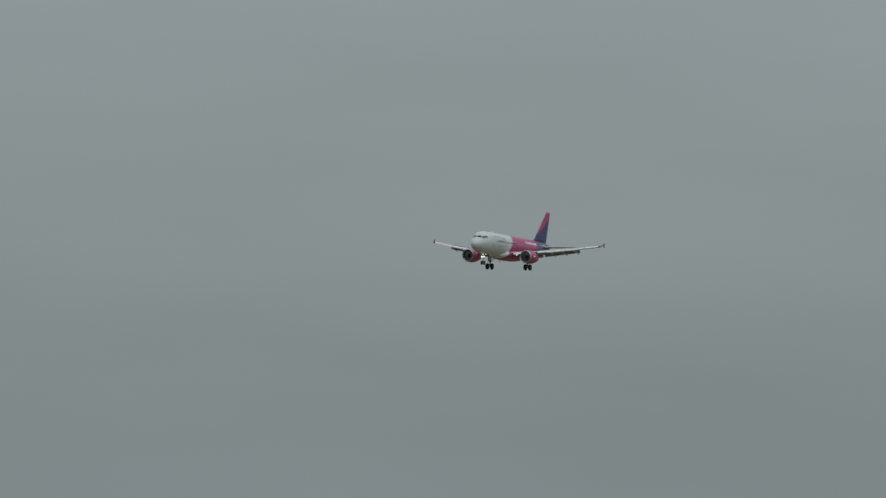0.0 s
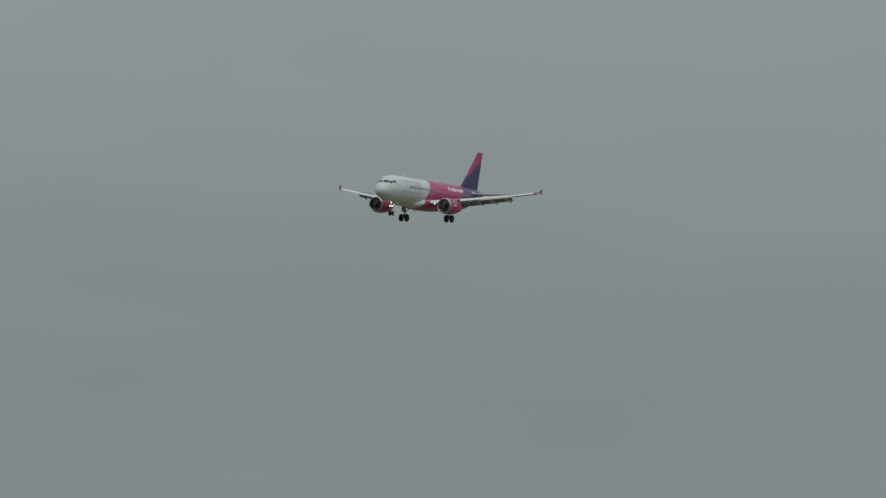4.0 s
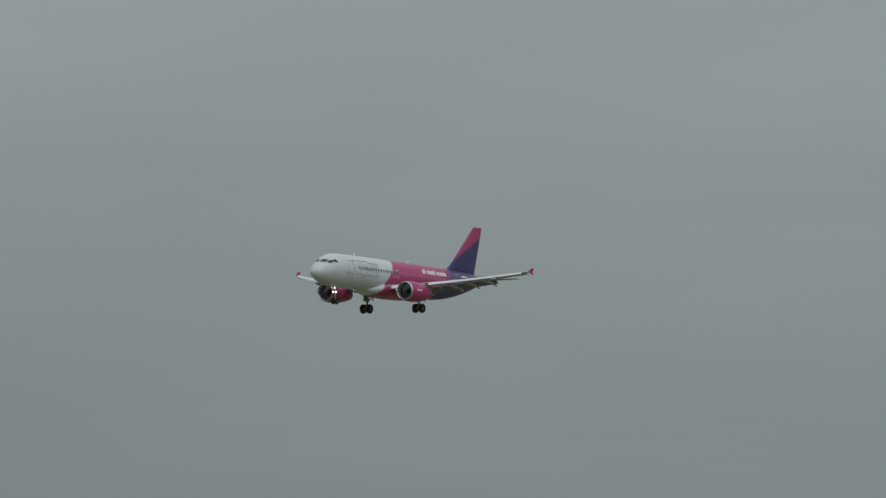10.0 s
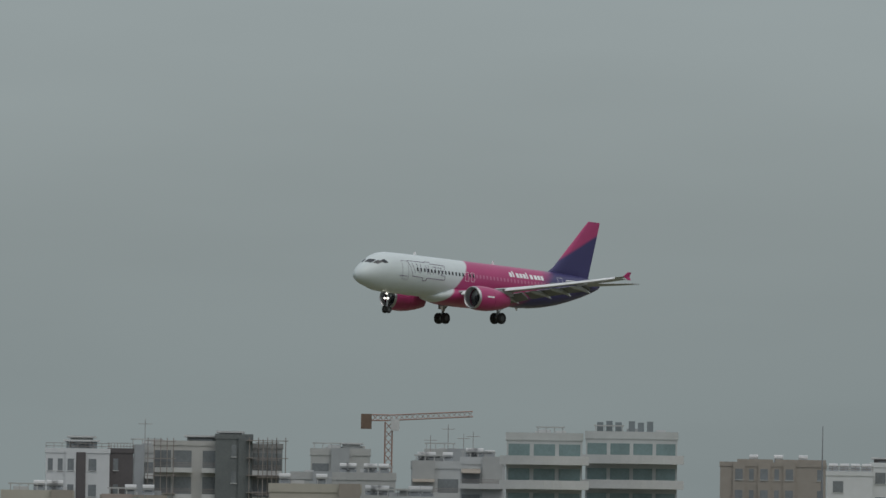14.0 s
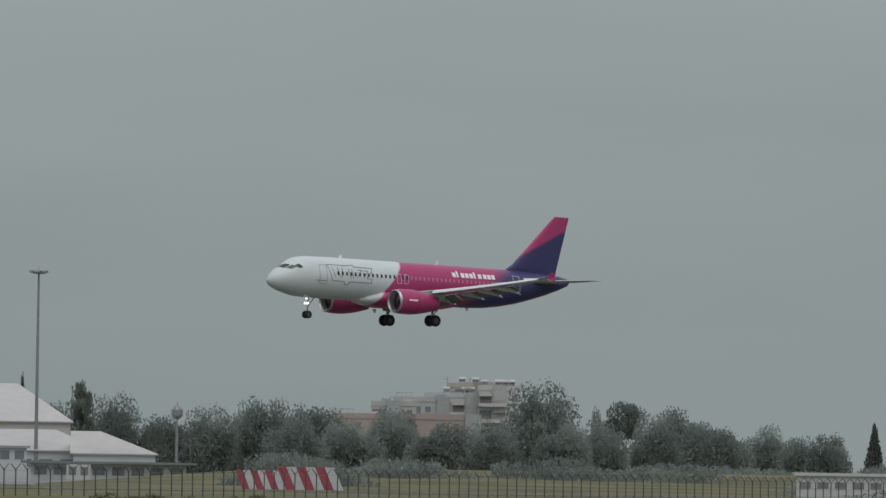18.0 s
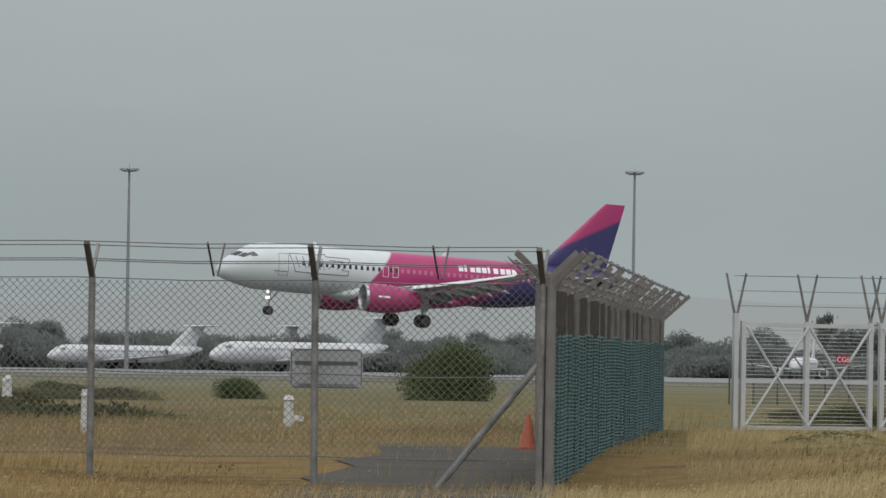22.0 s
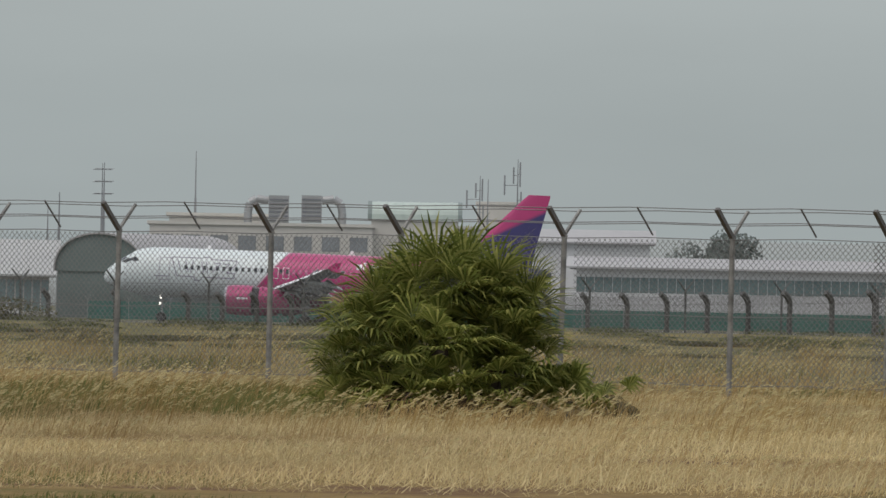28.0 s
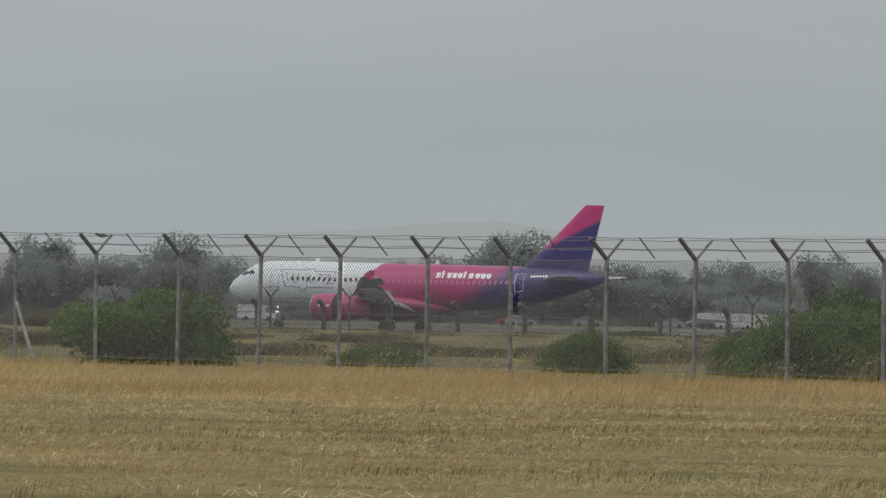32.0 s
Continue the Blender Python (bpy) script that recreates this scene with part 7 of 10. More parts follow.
def airliner():
    jet = thing("airliner", "white, pink and navy twin-engined airliner landing with its gear down", "airplane")
    k = Kit()
    k.loft([oval(x - 17.7, w, h, z) for x, w, h, z in FUS])
    k.make("fuselage", M_BODY, jet, "fuselage painted white, pink and navy in slanted bands", True)
    k = Kit()
    k.loft([[(x - 17.7, w * math.sin(6.283 * i / 20), z + h * math.cos(6.283 * i / 20)) for i in range(20)] for x, w, h, z in
            ((10.2, 0.3, 0.1, -1.95), (11.4, 1.5, 0.55, -1.85), (13, 2.15, 1.0, -1.65), (16, 2.25, 1.1, -1.6), (19, 2.15, 1.0, -1.62), (21.5, 1.5, 0.55, -1.82), (23, 0.4, 0.1, -1.98))])
    k.make("belly_fairing", M_BODY, jet, "", True)
    # fin, rudder, tail plane
    sec = lambda x, z, c, t: [(px - 17.7, pz, z) for px, pz in [(x + c * u, c * t * w) for u, w in ((0, 0), (0.05, .35), (.2, .5), (.45, .48), (.7, .36), (1, .22), (1, -.22), (.7, -.36), (.45, -.48), (.2, -.5), (.05, -.35))]]
    rud = lambda x, z, c, t: [(px - 17.7, pz, z) for px, pz in [(x + c * u, c * t * w) for u, w in ((0, .46), (.4, .32), (1, .03), (1, -.03), (.4, -.32), (0, -.46))]]
    k = Kit()
    k.loft([sec(28.2, 1.72, 5.6, .06), sec(29.3, 2.0, 4.65, .1), sec(30.2, 2.6, 4.1, .11), sec(34.93, 7.35, 1.55, .1), sec(35.33, 7.7, 1.28, .07)])
    k.make("fin", M_FIN, jet, "vertical fin, pink above and navy below", True)
    k = Kit()
    k.loft([rud(33.82, 1.72, 1.9, .1), rud(34.3, 2.6, 1.62, .1), rud(36.48, 7.35, .6, .1), rud(36.61, 7.7, .52, .08)])
    k.make("rudder", M_FIN, jet, "", True)
    for s in (-1, 1):
        k = Kit()
        k.loft([foil((31.4 - 17.7, s * 0.6, 0.95), 4.1, .10), foil((33.35 - 17.7, s * 3.4, 1.12), 2.8, .09), foil((35.5 - 17.7, s * 6.15, 1.3), 1.45, .08)])
        k.make("tailplane", M_WING, jet, "grey horizontal tailplane", True)
    # wings
    W = lambda y: (13.05 + (y - 1.9) * .55 - 17.7, -1.35 + (y - 1.9) * .118 + .0022 * (y - 1.9) ** 2)
    TE = lambda y: 19.1 if y < 6.4 else 19.1 + (y - 6.4) * .36
    stations = (0.6, 1.9, 4.2, 6.4, 9.5, 13.0, 16.2, 16.95)
    for s in (-1, 1):
        k = Kit()
        rings = []
        for y in stations:
            x, z = W(y)
            rings.append(foil((x + .35, s * y, z), (TE(y) - 17.7 - x) - 1.0 * (1 - y / 26) - .35, .125 - .002 * y, .02))
        k.loft(rings)
        k.make("wing", M_WING, jet, "swept grey wing", True)
        # slats drooped ahead of the leading edge
        for ya, yb in ((2.6, 5.0), (6.5, 9.0), (9.05, 11.6), (11.65, 14.1), (14.15, 16.3)):
            k = Kit()
            rg = []
            for y in (ya, yb):
                x, z = W(y)
                c = .95 - .03 * y
                rg.append([(x + .05 + c * u, s * y, z - .05 + c * w) for u, w in ((-.28, -.32), (-.2, -.12), (.1, .1), (.75, .2), (.3, .03), (.0, -.15), (-.12, -.34))])
            k.loft(rg)
            k.make("slat", M_SLAT, jet, "white drooped slat", True)
        # flaps
        for ya, yb in ((2.0, 6.2), (6.5, 12.6)):
            k = Kit()
            rg = []
            for y in (ya, yb):
                x, z = W(y)
                c = 1.5 - .05 * y
                xt = TE(y) - 17.7 - 1.0 * (1 - y / 26)
                rg.append([(xt + .05 + c * u, s * y, z - .2 + c * w) for u, w in ((0, 0), (.12, .06), (.5, -.12), (1, -.52), (.5, -.24), (.1, -.08))])
            k.loft(rg)
            k.make("flap", M_DARKW, jet, "extended grey flap", True)
        x, z = W(14.4)
        k = Kit()
        rg = []
        for y in (12.7, 16.2):
            x, z = W(y)
            xt = TE(y) - 17.7 - 1.0 * (1 - y / 26)
            rg.append([(xt + .02, s * y, z - .02), (xt + .4, s * y, z - .03), (xt + .75, s * y, z - .1), (xt + .4, s * y, z - .1), (xt + .02, s * y, z - .09)])
        k.loft(rg)
        k.make("aileron", M_WING, jet)
        for y in (4.4, 8.2, 10.2, 12.2):
            x, z = W(y)
            xt = TE(y) - 17.7
            k = Kit()
            k.loft([[(q, s * y + r * .6 * math.sin(6.283 * i / 10), zz + r * math.cos(6.283 * i / 10)) for i in range(10)] for q, r, zz in
                    ((xt - 2.4, .03, z - .42), (xt - 1.6, .19, z - .46), (xt - .4, .21, z - .52), (xt + .5, .16, z - .72), (xt + 1.0, .03, z - .92))])
            k.make("flap_track_fairing", M_WING, jet, "", True)
        x, z = W(16.95)
        k = Kit()
        for sg, hh in ((1, .45), (-1, .35)):
            k.loft([[(x + .25 + u, s * (16.95 + w), z) for u, w in ((0, 0), (.35, .05), (.95, 0), (.35, -.05))],
                    [(x + .85 + u, s * (17.0 + w), z + sg * hh) for u, w in ((0, 0), (.2, .02), (.55, 0), (.2, -.02))]])
        k.make("wingtip_fence", M_COWL, jet, "arrow-shaped pink wingtip fence")
        # landing light under the wing root, deep in its housing
        x, z = W(3.1)
        k = Kit()
        k.tube((x - .05, s * 3.1, z - .42), (x + .55, s * 3.1, z - .42), .16, .16, 12, False)
        hs = k.make("light_housing", M_STRUT, jet)
        k = Kit()
        k.tube((x + .28, s * 3.1, z - .42), (x + .4, s * 3.1, z - .42), .15, .12, 12)
        k.make("landing_light", M_LAMP, hs, "lit landing light")
        # engine
        c = (11.36 - 17.7, s * 5.75, -2.03)
        k = Kit()
        k.loft(lathe([(.75, .98), (.3, .95), (.05, 1.0), (0, 1.06), (.06, 1.12), (.22, 1.17)], c), caps=False)
        k.make("inlet_lip", M_METAL, jet, "polished metal inlet lip", True)
        k = Kit()
        k.loft(lathe([(.225, 1.17), (.9, 1.24), (1.7, 1.25), (2.3, 1.22)], c), caps=False)
        k.make("fan_cowl", M_COWL, jet, "pink engine cowl", True)
        k = Kit()
        k.loft(lathe([(2.32, 1.05), (2.33, 1.21), (3.1, 1.13), (4.0, .96), (4.9, .74), (5.2, .66), (5.2, .62), (4.2, .8), (2.6, 1.0)], c), caps=False)
        sl = k.make("reverser_sleeve", M_COWL, jet, "pink rear cowl that slides aft", True)
        SLEEVES.append(sl)
        k = Kit()
        k.loft(lathe([(2.1, 1.0), (2.2, 1.08), (3.4, .98), (3.6, .9)], c), caps=False)
        k.make("cascade", M_BLACK, jet, "dark reverser grating", True)
        k = Kit()
        k.loft(lathe([(.55, .04), (.62, .2), (.95, .32), (.96, .98), (1.0, .98)], c), caps=False)
        fan = k.make("fan", M_BLACK, jet, "dark fan with spinner", True)
        k = Kit()
        for i in range(22):
            a = 6.2832 * i / 22
            p = lambda r, da, dx: (c[0] + .86 + dx, c[1] + r * math.cos(a + da), c[2] + r * math.sin(a + da))
            k.add([p(.32, 0, 0), p(.96, .1, 0), p(.96, .28, .1), p(.32, .2, .1)], [(0, 1, 2, 3)])
        k.make("fan_blades", M_METAL, fan)
        k = Kit()
        k.loft([[(c[0] + xx, c[1] + w * q, zz) for q in (-1, 1)] + [(c[0] + xx, c[1] + w * q, z2) for q in (1, -1)] for xx, w, zz, z2 in
                ((1.0, .05, -1.0, -1.05), (2.2, .22, -.9, -1.3), (4.2, .25, -.95, -1.6), (6.2, .12, -1.15, -1.5))])
        k.make("pylon", M_WING, jet)
        # spoilers, hinged on the wing's upper face
        for ya, yb in ((3.0, 5.6), (6.7, 8.2), (8.25, 9.75), (9.8, 11.3), (11.35, 12.7)):
            k = Kit()
            ym = (ya + yb) / 2
            hx, hz = TE(ym) - 17.7 - 1.75, W(ym)[1] + .17
            dx = (TE(yb) - TE(ya))
            k.loft([[(-dx / 2, s * (ya - ym), 0), (.75 - dx / 2, s * (ya - ym), -.06), (.75 - dx / 2, s * (ya - ym), -.09), (-dx / 2, s * (ya - ym), -.06)],
                    [(dx / 2, s * (yb - ym), .02), (.75 + dx / 2, s * (yb - ym), -.04), (.75 + dx / 2, s * (yb - ym), -.07), (dx / 2, s * (yb - ym), -.04)]])
            sp = k.make("spoiler", M_WING, jet, "grey hinged spoiler panel")
            sp.matrix_basis = pose(hx, s * ym, hz)
            SPOILERS.append((sp, hx, s * ym, hz))
        # main gear
        g = thing("main_gear", "", "")
        g.parent = jet
        k = Kit()
        k.tube((0, s * 3.6, -1.5), (0, s * 3.8, -3.65), .17, .13, 10)
        k.tube((0, s * 3.4, -3.65), (0, s * 4.2, -3.65), .11, .11, 8)
        k.tube((0, s * 2.4, -1.7), (0, s * 3.72, -2.9), .07, .07, 6)
        k.tube((.5, s * 3.8, -2.3), (.1, s * 3.8, -3.3), .05, .05, 6)
        k.make("strut", M_STRUT, g, "grey metal oleo strut", True)
        k = Kit()
        k.obox((-.35, s * 4.02, -2.75), (.75, 0, 0), (0, s * .05, 0), (0, s * .05, 1.2))
        k.make("gear_door", M_STRUT, g)
        for dy in (-.46, .46):
            wheel(g, "wheel", (0, s * 3.8 + dy, -3.68), .58, .42)
    g = thing("nose_gear", "", "")
    g.parent = jet
    k = Kit()
    k.tube((5.07 - 17.7, 0, -1.8), (5.0 - 17.7, 0, -3.72), .1, .08, 10)
    k.tube((5.0 - 17.7, -.3, -3.72), (5.0 - 17.7, .3, -3.72), .06, .06, 8)
    k.tube((5.9 - 17.7, 0, -1.9), (5.05 - 17.7, 0, -2.9), .05, .05, 6)
    k.make("strut", M_STRUT, g, "grey metal nose strut", True)
    for dy in (-.25, .25):
        wheel(g, "wheel", (5.0 - 17.7, dy, -3.74), .39, .22)
    for y, z, r in ((-.2, -2.62, .12), (.2, -2.62, .12), (0, -2.15, .08)):
        k = Kit()
        k.tube((4.80 - 17.7, y, z), (4.96 - 17.7, y, z), r, r * .7, 12)
        k.make("landing_light", M_LAMP, g, "lit landing light")
    # windows, doors and markings on both sides
    for s in (-1, 1):
        for a0, lo0, hi0, a1, lo1, hi1 in ((54, 1.40, 2.05, 85, 1.12, 1.68), (34, 1.98, 2.6, 50, 1.56, 2.18), (28, 2.72, 3.22, 43, 2.3, 2.86)):
            k = Kit()
            for j in range(5):
                for i in range(4):
                    p, q = j / 4, i / 3
                    k.v.append(tuple(skin(lo0 + (lo1 - lo0) * p + q * (hi0 - lo0 + (hi1 - lo1 - hi0 + lo0) * p), a0 + (a1 - a0) * p, s, .018)))
            k.f = [(j * 4 + i, j * 4 + i + 1, j * 4 + i + 5, j * 4 + i + 4) for j in range(4) for i in range(3)]
            k.make("cockpit_window", M_GLASSD, jet, "dark cockpit pane")
        for i in range(42):
            x = 7.1 + i * .533
            if 13.6 < x < 14.9 and i % 5 == 4:
                continue
            k = Kit()
            patch(k, x, x + .24, 8.5, 18.5, s, 1, 2, .012)
            k.make("cabin_window", M_GLASSD if x < 16 else M_TINT, jet)
        for x, w, a0, a1 in ((5.0, .85, -18, 36), (14.5, .5, -3, 22), (15.4, .5, -3, 22), (29.3, .8, -14, 40)):
            k = Kit()
            stroke(k, [(x, a0), (x + w, a0), (x + w, a1), (x, a1), (x, a0)], s, .035)
            tagged(k.make("door_outline", M_INK if x < 14 else M_WHITEP, jet), kind="stuff")
        # logo drawn as a plain outlined block with slanting strokes
        k = Kit()
        stroke(k, [(4.6, -9), (5.75, -9)], s, .06)
        k.make("logo_underline", M_INK, jet)
        k = Kit()
        stroke(k, [(5.95, 38), (8.55, 38), (8.6, 41), (9.25, 41), (9.3, 35), (11.45, 34), (11.4, 24), (10.7, 4), (11.35, 3), (11.3, -8), (8.65, -8), (8.45, -16), (8.0, -16), (7.95, -8), (6.5, -7), (5.95, 38)], s, .06)
        k.make("logo_outline", M_INK, jet, "purple outlined logo shape")
        for pts in (((6.5, 31), (6.85, 3)), ((7.15, 31), (7.45, 3)), ((7.8, 31), (7.65, 3)), ((8.5, 28), (8.75, 2)), ((8.9, 28), (9.1, 2)), ((9.6, 26), (10.15, 26), (9.5, 4)), ((10.3, 25), (10.9, 25), (10.3, 5))):
            k = Kit()
            stroke(k, list(pts), s, .06)
            k.make("logo_stroke", M_INK, jet)
        for i in range(10):
            k = Kit()
            x = 21.5 + i * .54 + (.1 if i > 6 else 0)
            patch(k, x, x + (.22 if i in (1, 5) else .43), 25, 46 if i in (1, 5) else 40, s, 1, 2, .014)
            k.make("lettering_bar", M_WHITEP, jet, "white bar of lettering")
        k = Kit()
        patch(k, 30.7, 32.3, 27, 33, s, 3, 1, .014)
        k.make("registration_bar", M_WHITEP, jet)
        k = Kit()
        cy = s * 5.75
        k.add([(11.36 - 17.7 + x, cy + s * 1.262 * math.cos(radians(a)), -2.03 + 1.262 * math.sin(radians(a))) for x in (1.0, 1.5, 2.05) for a in (4, 11)],
              [(0, 2, 3, 1), (2, 4, 5, 3)])
        k.make("cowl_lettering", M_WHITEP, jet)
    for x, z, h in ((8.5, 2.05, .35), (20.5, 2.05, .4), (13.0, -2.75, -.4), (24.5, -2.0, -.35)):
        k = Kit()
        k.loft([[(x - 17.7 + u, w, z) for u, w in ((0, 0), (.2, .03), (.5, 0), (.2, -.03))], [(x - 17.5 + u, w, z + h) for u, w in ((0, 0), (.1, .01), (.25, 0), (.1, -.01))]])
        k.make("antenna", M_WHITEP, jet)
    return jet


SLEEVES, SPOILERS = [], []
JET = airliner()

# ---------------------------------------------------------------- parked aircraft
PAINT = {"white": mat("jet_white", (.56, .58, .58), .4, 0, .05, .3), "orange": mat("jet_orange", (.50, .09, .03), .4, 0, .05, .3), "blue": mat("jet_blue", (.10, .30, .44), .4, 0, .06, .3),
         "black": mat("jet_black", (.05, .055, .06), .4, 0, .06, .3), "grey": mat("jet_grey", (.36, .38, .39), .5, 0, .06, .3), "navyeng": mat("jet_navy", (.04, .05, .12), .4, 0, .05, .3), "cover": mat("engine_cover", (.26, .075, .06), .8, 0, .15, 1.0)}
WHITEJ, ORANGEJ, BLUEJ, NAVYJ = (.56, .58, .58), (.50, .09, .03), (.10, .30, .44), (.05, .075, .16)
M_ORANGEJ = livery("orange_tail_paint", ((WHITEJ, 0, 0, 0), (ORANGEJ, 22.6, 1.3, .2)), .4)
M_BLUEJ = livery("blue_tail_paint", ((WHITEJ, 0, 0, 0), (NAVYJ, 18.3, 1.6, .25), (BLUEJ, 19.8, 1.6, .4)), .4)


def parked(nose, tail, label, t_tail=False, body="white", fin="white", eng="white", rear=None, size=1.0, tips=False, mark="", cover="black"):
    """A parked jet between two ground points, nose first; its shape is scaled to the distance between them only in whole."""
    nose, tail = Vector(nose), Vector(tail)
    ang = math.atan2((tail - nose).y, (tail - nose).x)
    o = thing("parked_jet", label, "airplane", Matrix.Translation(nose) @ Matrix.Rotation(ang, 4, "Z") @ Matrix.Diagonal((size, size, size, 1)), "parked aircraft")
    c = 3.75 if not t_tail else 2.9
    rw = 1.95 if not t_tail else 1.65
    k = Kit()
    sec = [(x, w * rw / 1.975, h * rw / 2.07, z + c) for x, w, h, z in FUS]
    k.loft([oval(x, w, h, z, 18) for x, w, h, z in sec])
    k.make("fuselage", rear or PAINT[body], o, "", True)
    s10 = lambda x, z, ch, t: [(px, py, z) for px, py in [(x + ch * u, ch * t * w) for u, w in ((0, 0), (.05, .35), (.25, .5), (.6, .4), (1, .02), (.6, -.4), (.25, -.5), (.05, -.35))]]
    k = Kit()
    top = c + 7.9 if not t_tail else c + 5.6
    k.loft([s10(29.2, c + 1.3, 6.6, .07), s10(30.6, c + 2.5, 5.6, .09), s10(35.2 if not t_tail else 34.6, top, 2.3 if not t_tail else 3.2, .09)])
    fn = k.make("fin", PAINT[fin], o, "", True)
    # plain shapes in place of the fin's lettering and emblem
    for s in (-1, 1):
        if mark == "bars":
            for q, hgt in enumerate((.62, .6, .62, .85, 1.0, .6, .95)):
                x, z = 36.05 - .53 * q, c + 7.15 - .62 * q
                k = Kit()
                k.obox((x, s * (.13 + .018 * q), z), (-.30, 0, -.35), (hgt * .75, 0, -hgt * .66), (0, s * .03, 0))
                k.make("lettering_bar", M_WHITEP, fn)
        elif mark == "star":
            for q in range(8):
                a0 = q * math.pi / 4 + .2
                k = Kit()
                k.prism([(33.3 + r_ * math.cos(a0 + da), c + 4.7 + r_ * math.sin(a0 + da)) for r_, da in ((.45, -.2), (1.2, -.22), (1.55, 0), (1.2, .22), (.45, .2))], "y", *sorted((s * .24, s * .27)))
                k.make("star_petal", M_WHITEP, fn)
            k = Kit()
            k.prism([(33.3 + .62 * math.cos(t_ * .7854) * (1.6 if t_ in (0, 4) else .8), c + 4.7 + .62 * math.sin(t_ * .7854)) for t_ in range(8)], "y", *sorted((s * .27, s * .29)))
            k.make("star_centre", PAINT["navyeng"], fn)
    for s in (-1, 1):
        k = Kit()
        if t_tail:
            k.loft([foil((34.4, s * .1, top - .1), 3.6, .09), foil((37.0, s * 5.6, top), 1.4, .08)])
        else:
            k.loft([foil((31.6, s * .6, c + .95), 4.0, .1), foil((35.1, s * 6.1, c + 1.5), 1.5, .08)])
        k.make("tailplane", PAINT["grey" if not t_tail else body], o, "", True)
        k = Kit()
        k.loft([foil((12.3, s * 1.0, c - 1.3), 7.0, .12), foil((14.7, s * 6.0, c - .85), 4.2, .11), foil((20.2, s * 16.6, c + .3), 1.5, .09)])
        k.make("wing", PAINT["grey"], o, "", True)
        if tips:
            k = Kit()
            k.loft([[(20.2, s * 16.6, c + .3), (21.7, s * 16.6, c + .3), (21.7, s * 16.7, c + .3)], [(21.9, s * 17.4, c + 2.6), (22.6, s * 17.4, c + 2.6), (22.6, s * 17.45, c + 2.6)]])
            k.make("wingtip", PAINT[fin], o)
        e = (26.2, s * (rw + 1.25), c + .35) if t_tail else (10.4, s * 5.75, c - 1.95)
        k = Kit()
        k.loft(lathe([(.6, .8), (.1, .84), (0, .95), (.2, 1.08), (1.4, 1.15), (3.4, 1.0), (4.6, .62)] if not t_tail else [(.6, .6), (0, .68), (.3, .82), (2.5, .85), (5.2, .6)], e, 14), caps=False)
        en = k.make("engine", PAINT[eng], o, "", True)
        k = Kit()
        k.loft(lathe([(.5, .02), (.62, .82 if not t_tail else .62)], e, 14), caps=False)
        k.make("fan" if cover == "black" else "engine_cover", PAINT[cover], en)
        k = Kit()
        k.box(12.6 + (6 if t_tail else 4.6), s * 3.4 - .2, .4, 13 + (6 if t_tail else 4.6), s * 3.4 + .2, c - .9)
        k.tube((17.7, s * 3.4 - .6, .55), (17.7, s * 3.4 + .6, .55), .55, .55, 12)
        k.make("main_gear", M_TYRE, o)
        k = Kit()
        for a in range(34):
            x = 6.5 + a * .62
            yy = s * (rw * .985 + .02)
            k.add([(x, yy, c + .35), (x + .28, yy, c + .35), (x + .28, yy * .985, c + .72), (x, yy * .985, c + .72)], [(0, 1, 2, 3)])
        tagged(k.make("window_row", M_PANE, o), kind="stuff")
        k = Kit()
        k.loft([[(2.0, s * .25, c + .62), (2.2, s * 1.05, c + .42), (2.5, s * 1.05, c + .85), (2.4, s * .25, c + 1.12)], [(3.2, s * 1.25, c + .6), (3.25, s * 1.36, c + .55), (3.3, s * 1.25, c + 1.0), (3.3, s * 1.1, c + 1.1)]])
        k.make("cockpit_window", M_PANE, o)
    k = Kit()
    k.tube((5, 0, .35), (5, 0, c - 1.6), .12, .12, 6)
    k.tube((5, -.3, .38), (5, .3, .38), .38, .38, 12)
    k.make("nose_gear", M_TYRE, o)
    return o


parked((728.4, 1219.0, 0), (700.9, 1240.7, 0), "white and orange airliner parked before the hangar", body="white", fin="orange", eng="orange", rear=M_ORANGEJ, mark="bars")
parked((712.4, 1164.4, 0), (687.5, 1196.5, 0), "white airliner with pale blue tail parked on the apron", body="white", fin="blue", eng="navyeng", rear=M_BLUEJ, tips=True, mark="star")
parked((733.0, 1163.3, 0), (731.1, 1193.9, 0), "small white jet with a black T-tail", t_tail=True, fin="black", eng="black", size=.55)
parked((728.6, 1288.2, 0), (715.7, 1318.3, 0), "plain white airliner parked on the apron", size=.95)
parked((638.6, 1279.5, 0), (657.1, 1312.7, 0), "plain white airliner seen nose on, engines covered", cover="cover", size=.84)
parked((677.0, 1316.1, 0), (691.3, 1348.1, 0), "plain white airliner parked tail towards the trees", cover="cover", size=.8)
parked((612.2, 1303.4, 0), (639.8, 1323.5, 0), "plain white airliner parked on the apron", cover="cover")
parked((615.5, 1312.9, 0), (647.1, 1331.1, 0), "plain white airliner with red engine covers", cover="cover", size=.8)
parked((589.6, 1258.8, 0), (606.0, 1262.0, 0), "small plain white jet on the apron", t_tail=True, size=.5)
parked((578.5, 1362.3, 0), (606.5, 1371.9, 0), "white T-tailed jet parked on the apron", t_tail=True, size=.72)
parked((536.7, 1336.2, 0), (567.3, 1388.6, 0), "small white jet parked on the apron", size=.6)
parked((443.4, 1412.0, 0), (473.3, 1423.4, 0), "white T-tailed jet with open nose door", t_tail=True, size=.82)
parked((468.2, 1446.1, 0), (501.0, 1456.2, 0), "white T-tailed jet in a parked row", t_tail=True, size=.86)
parked((457.7, 1375.9, 0), (497.0, 1394.0, 0), "white T-tailed jet in a parked row", t_tail=True, fin="grey", size=1.0)
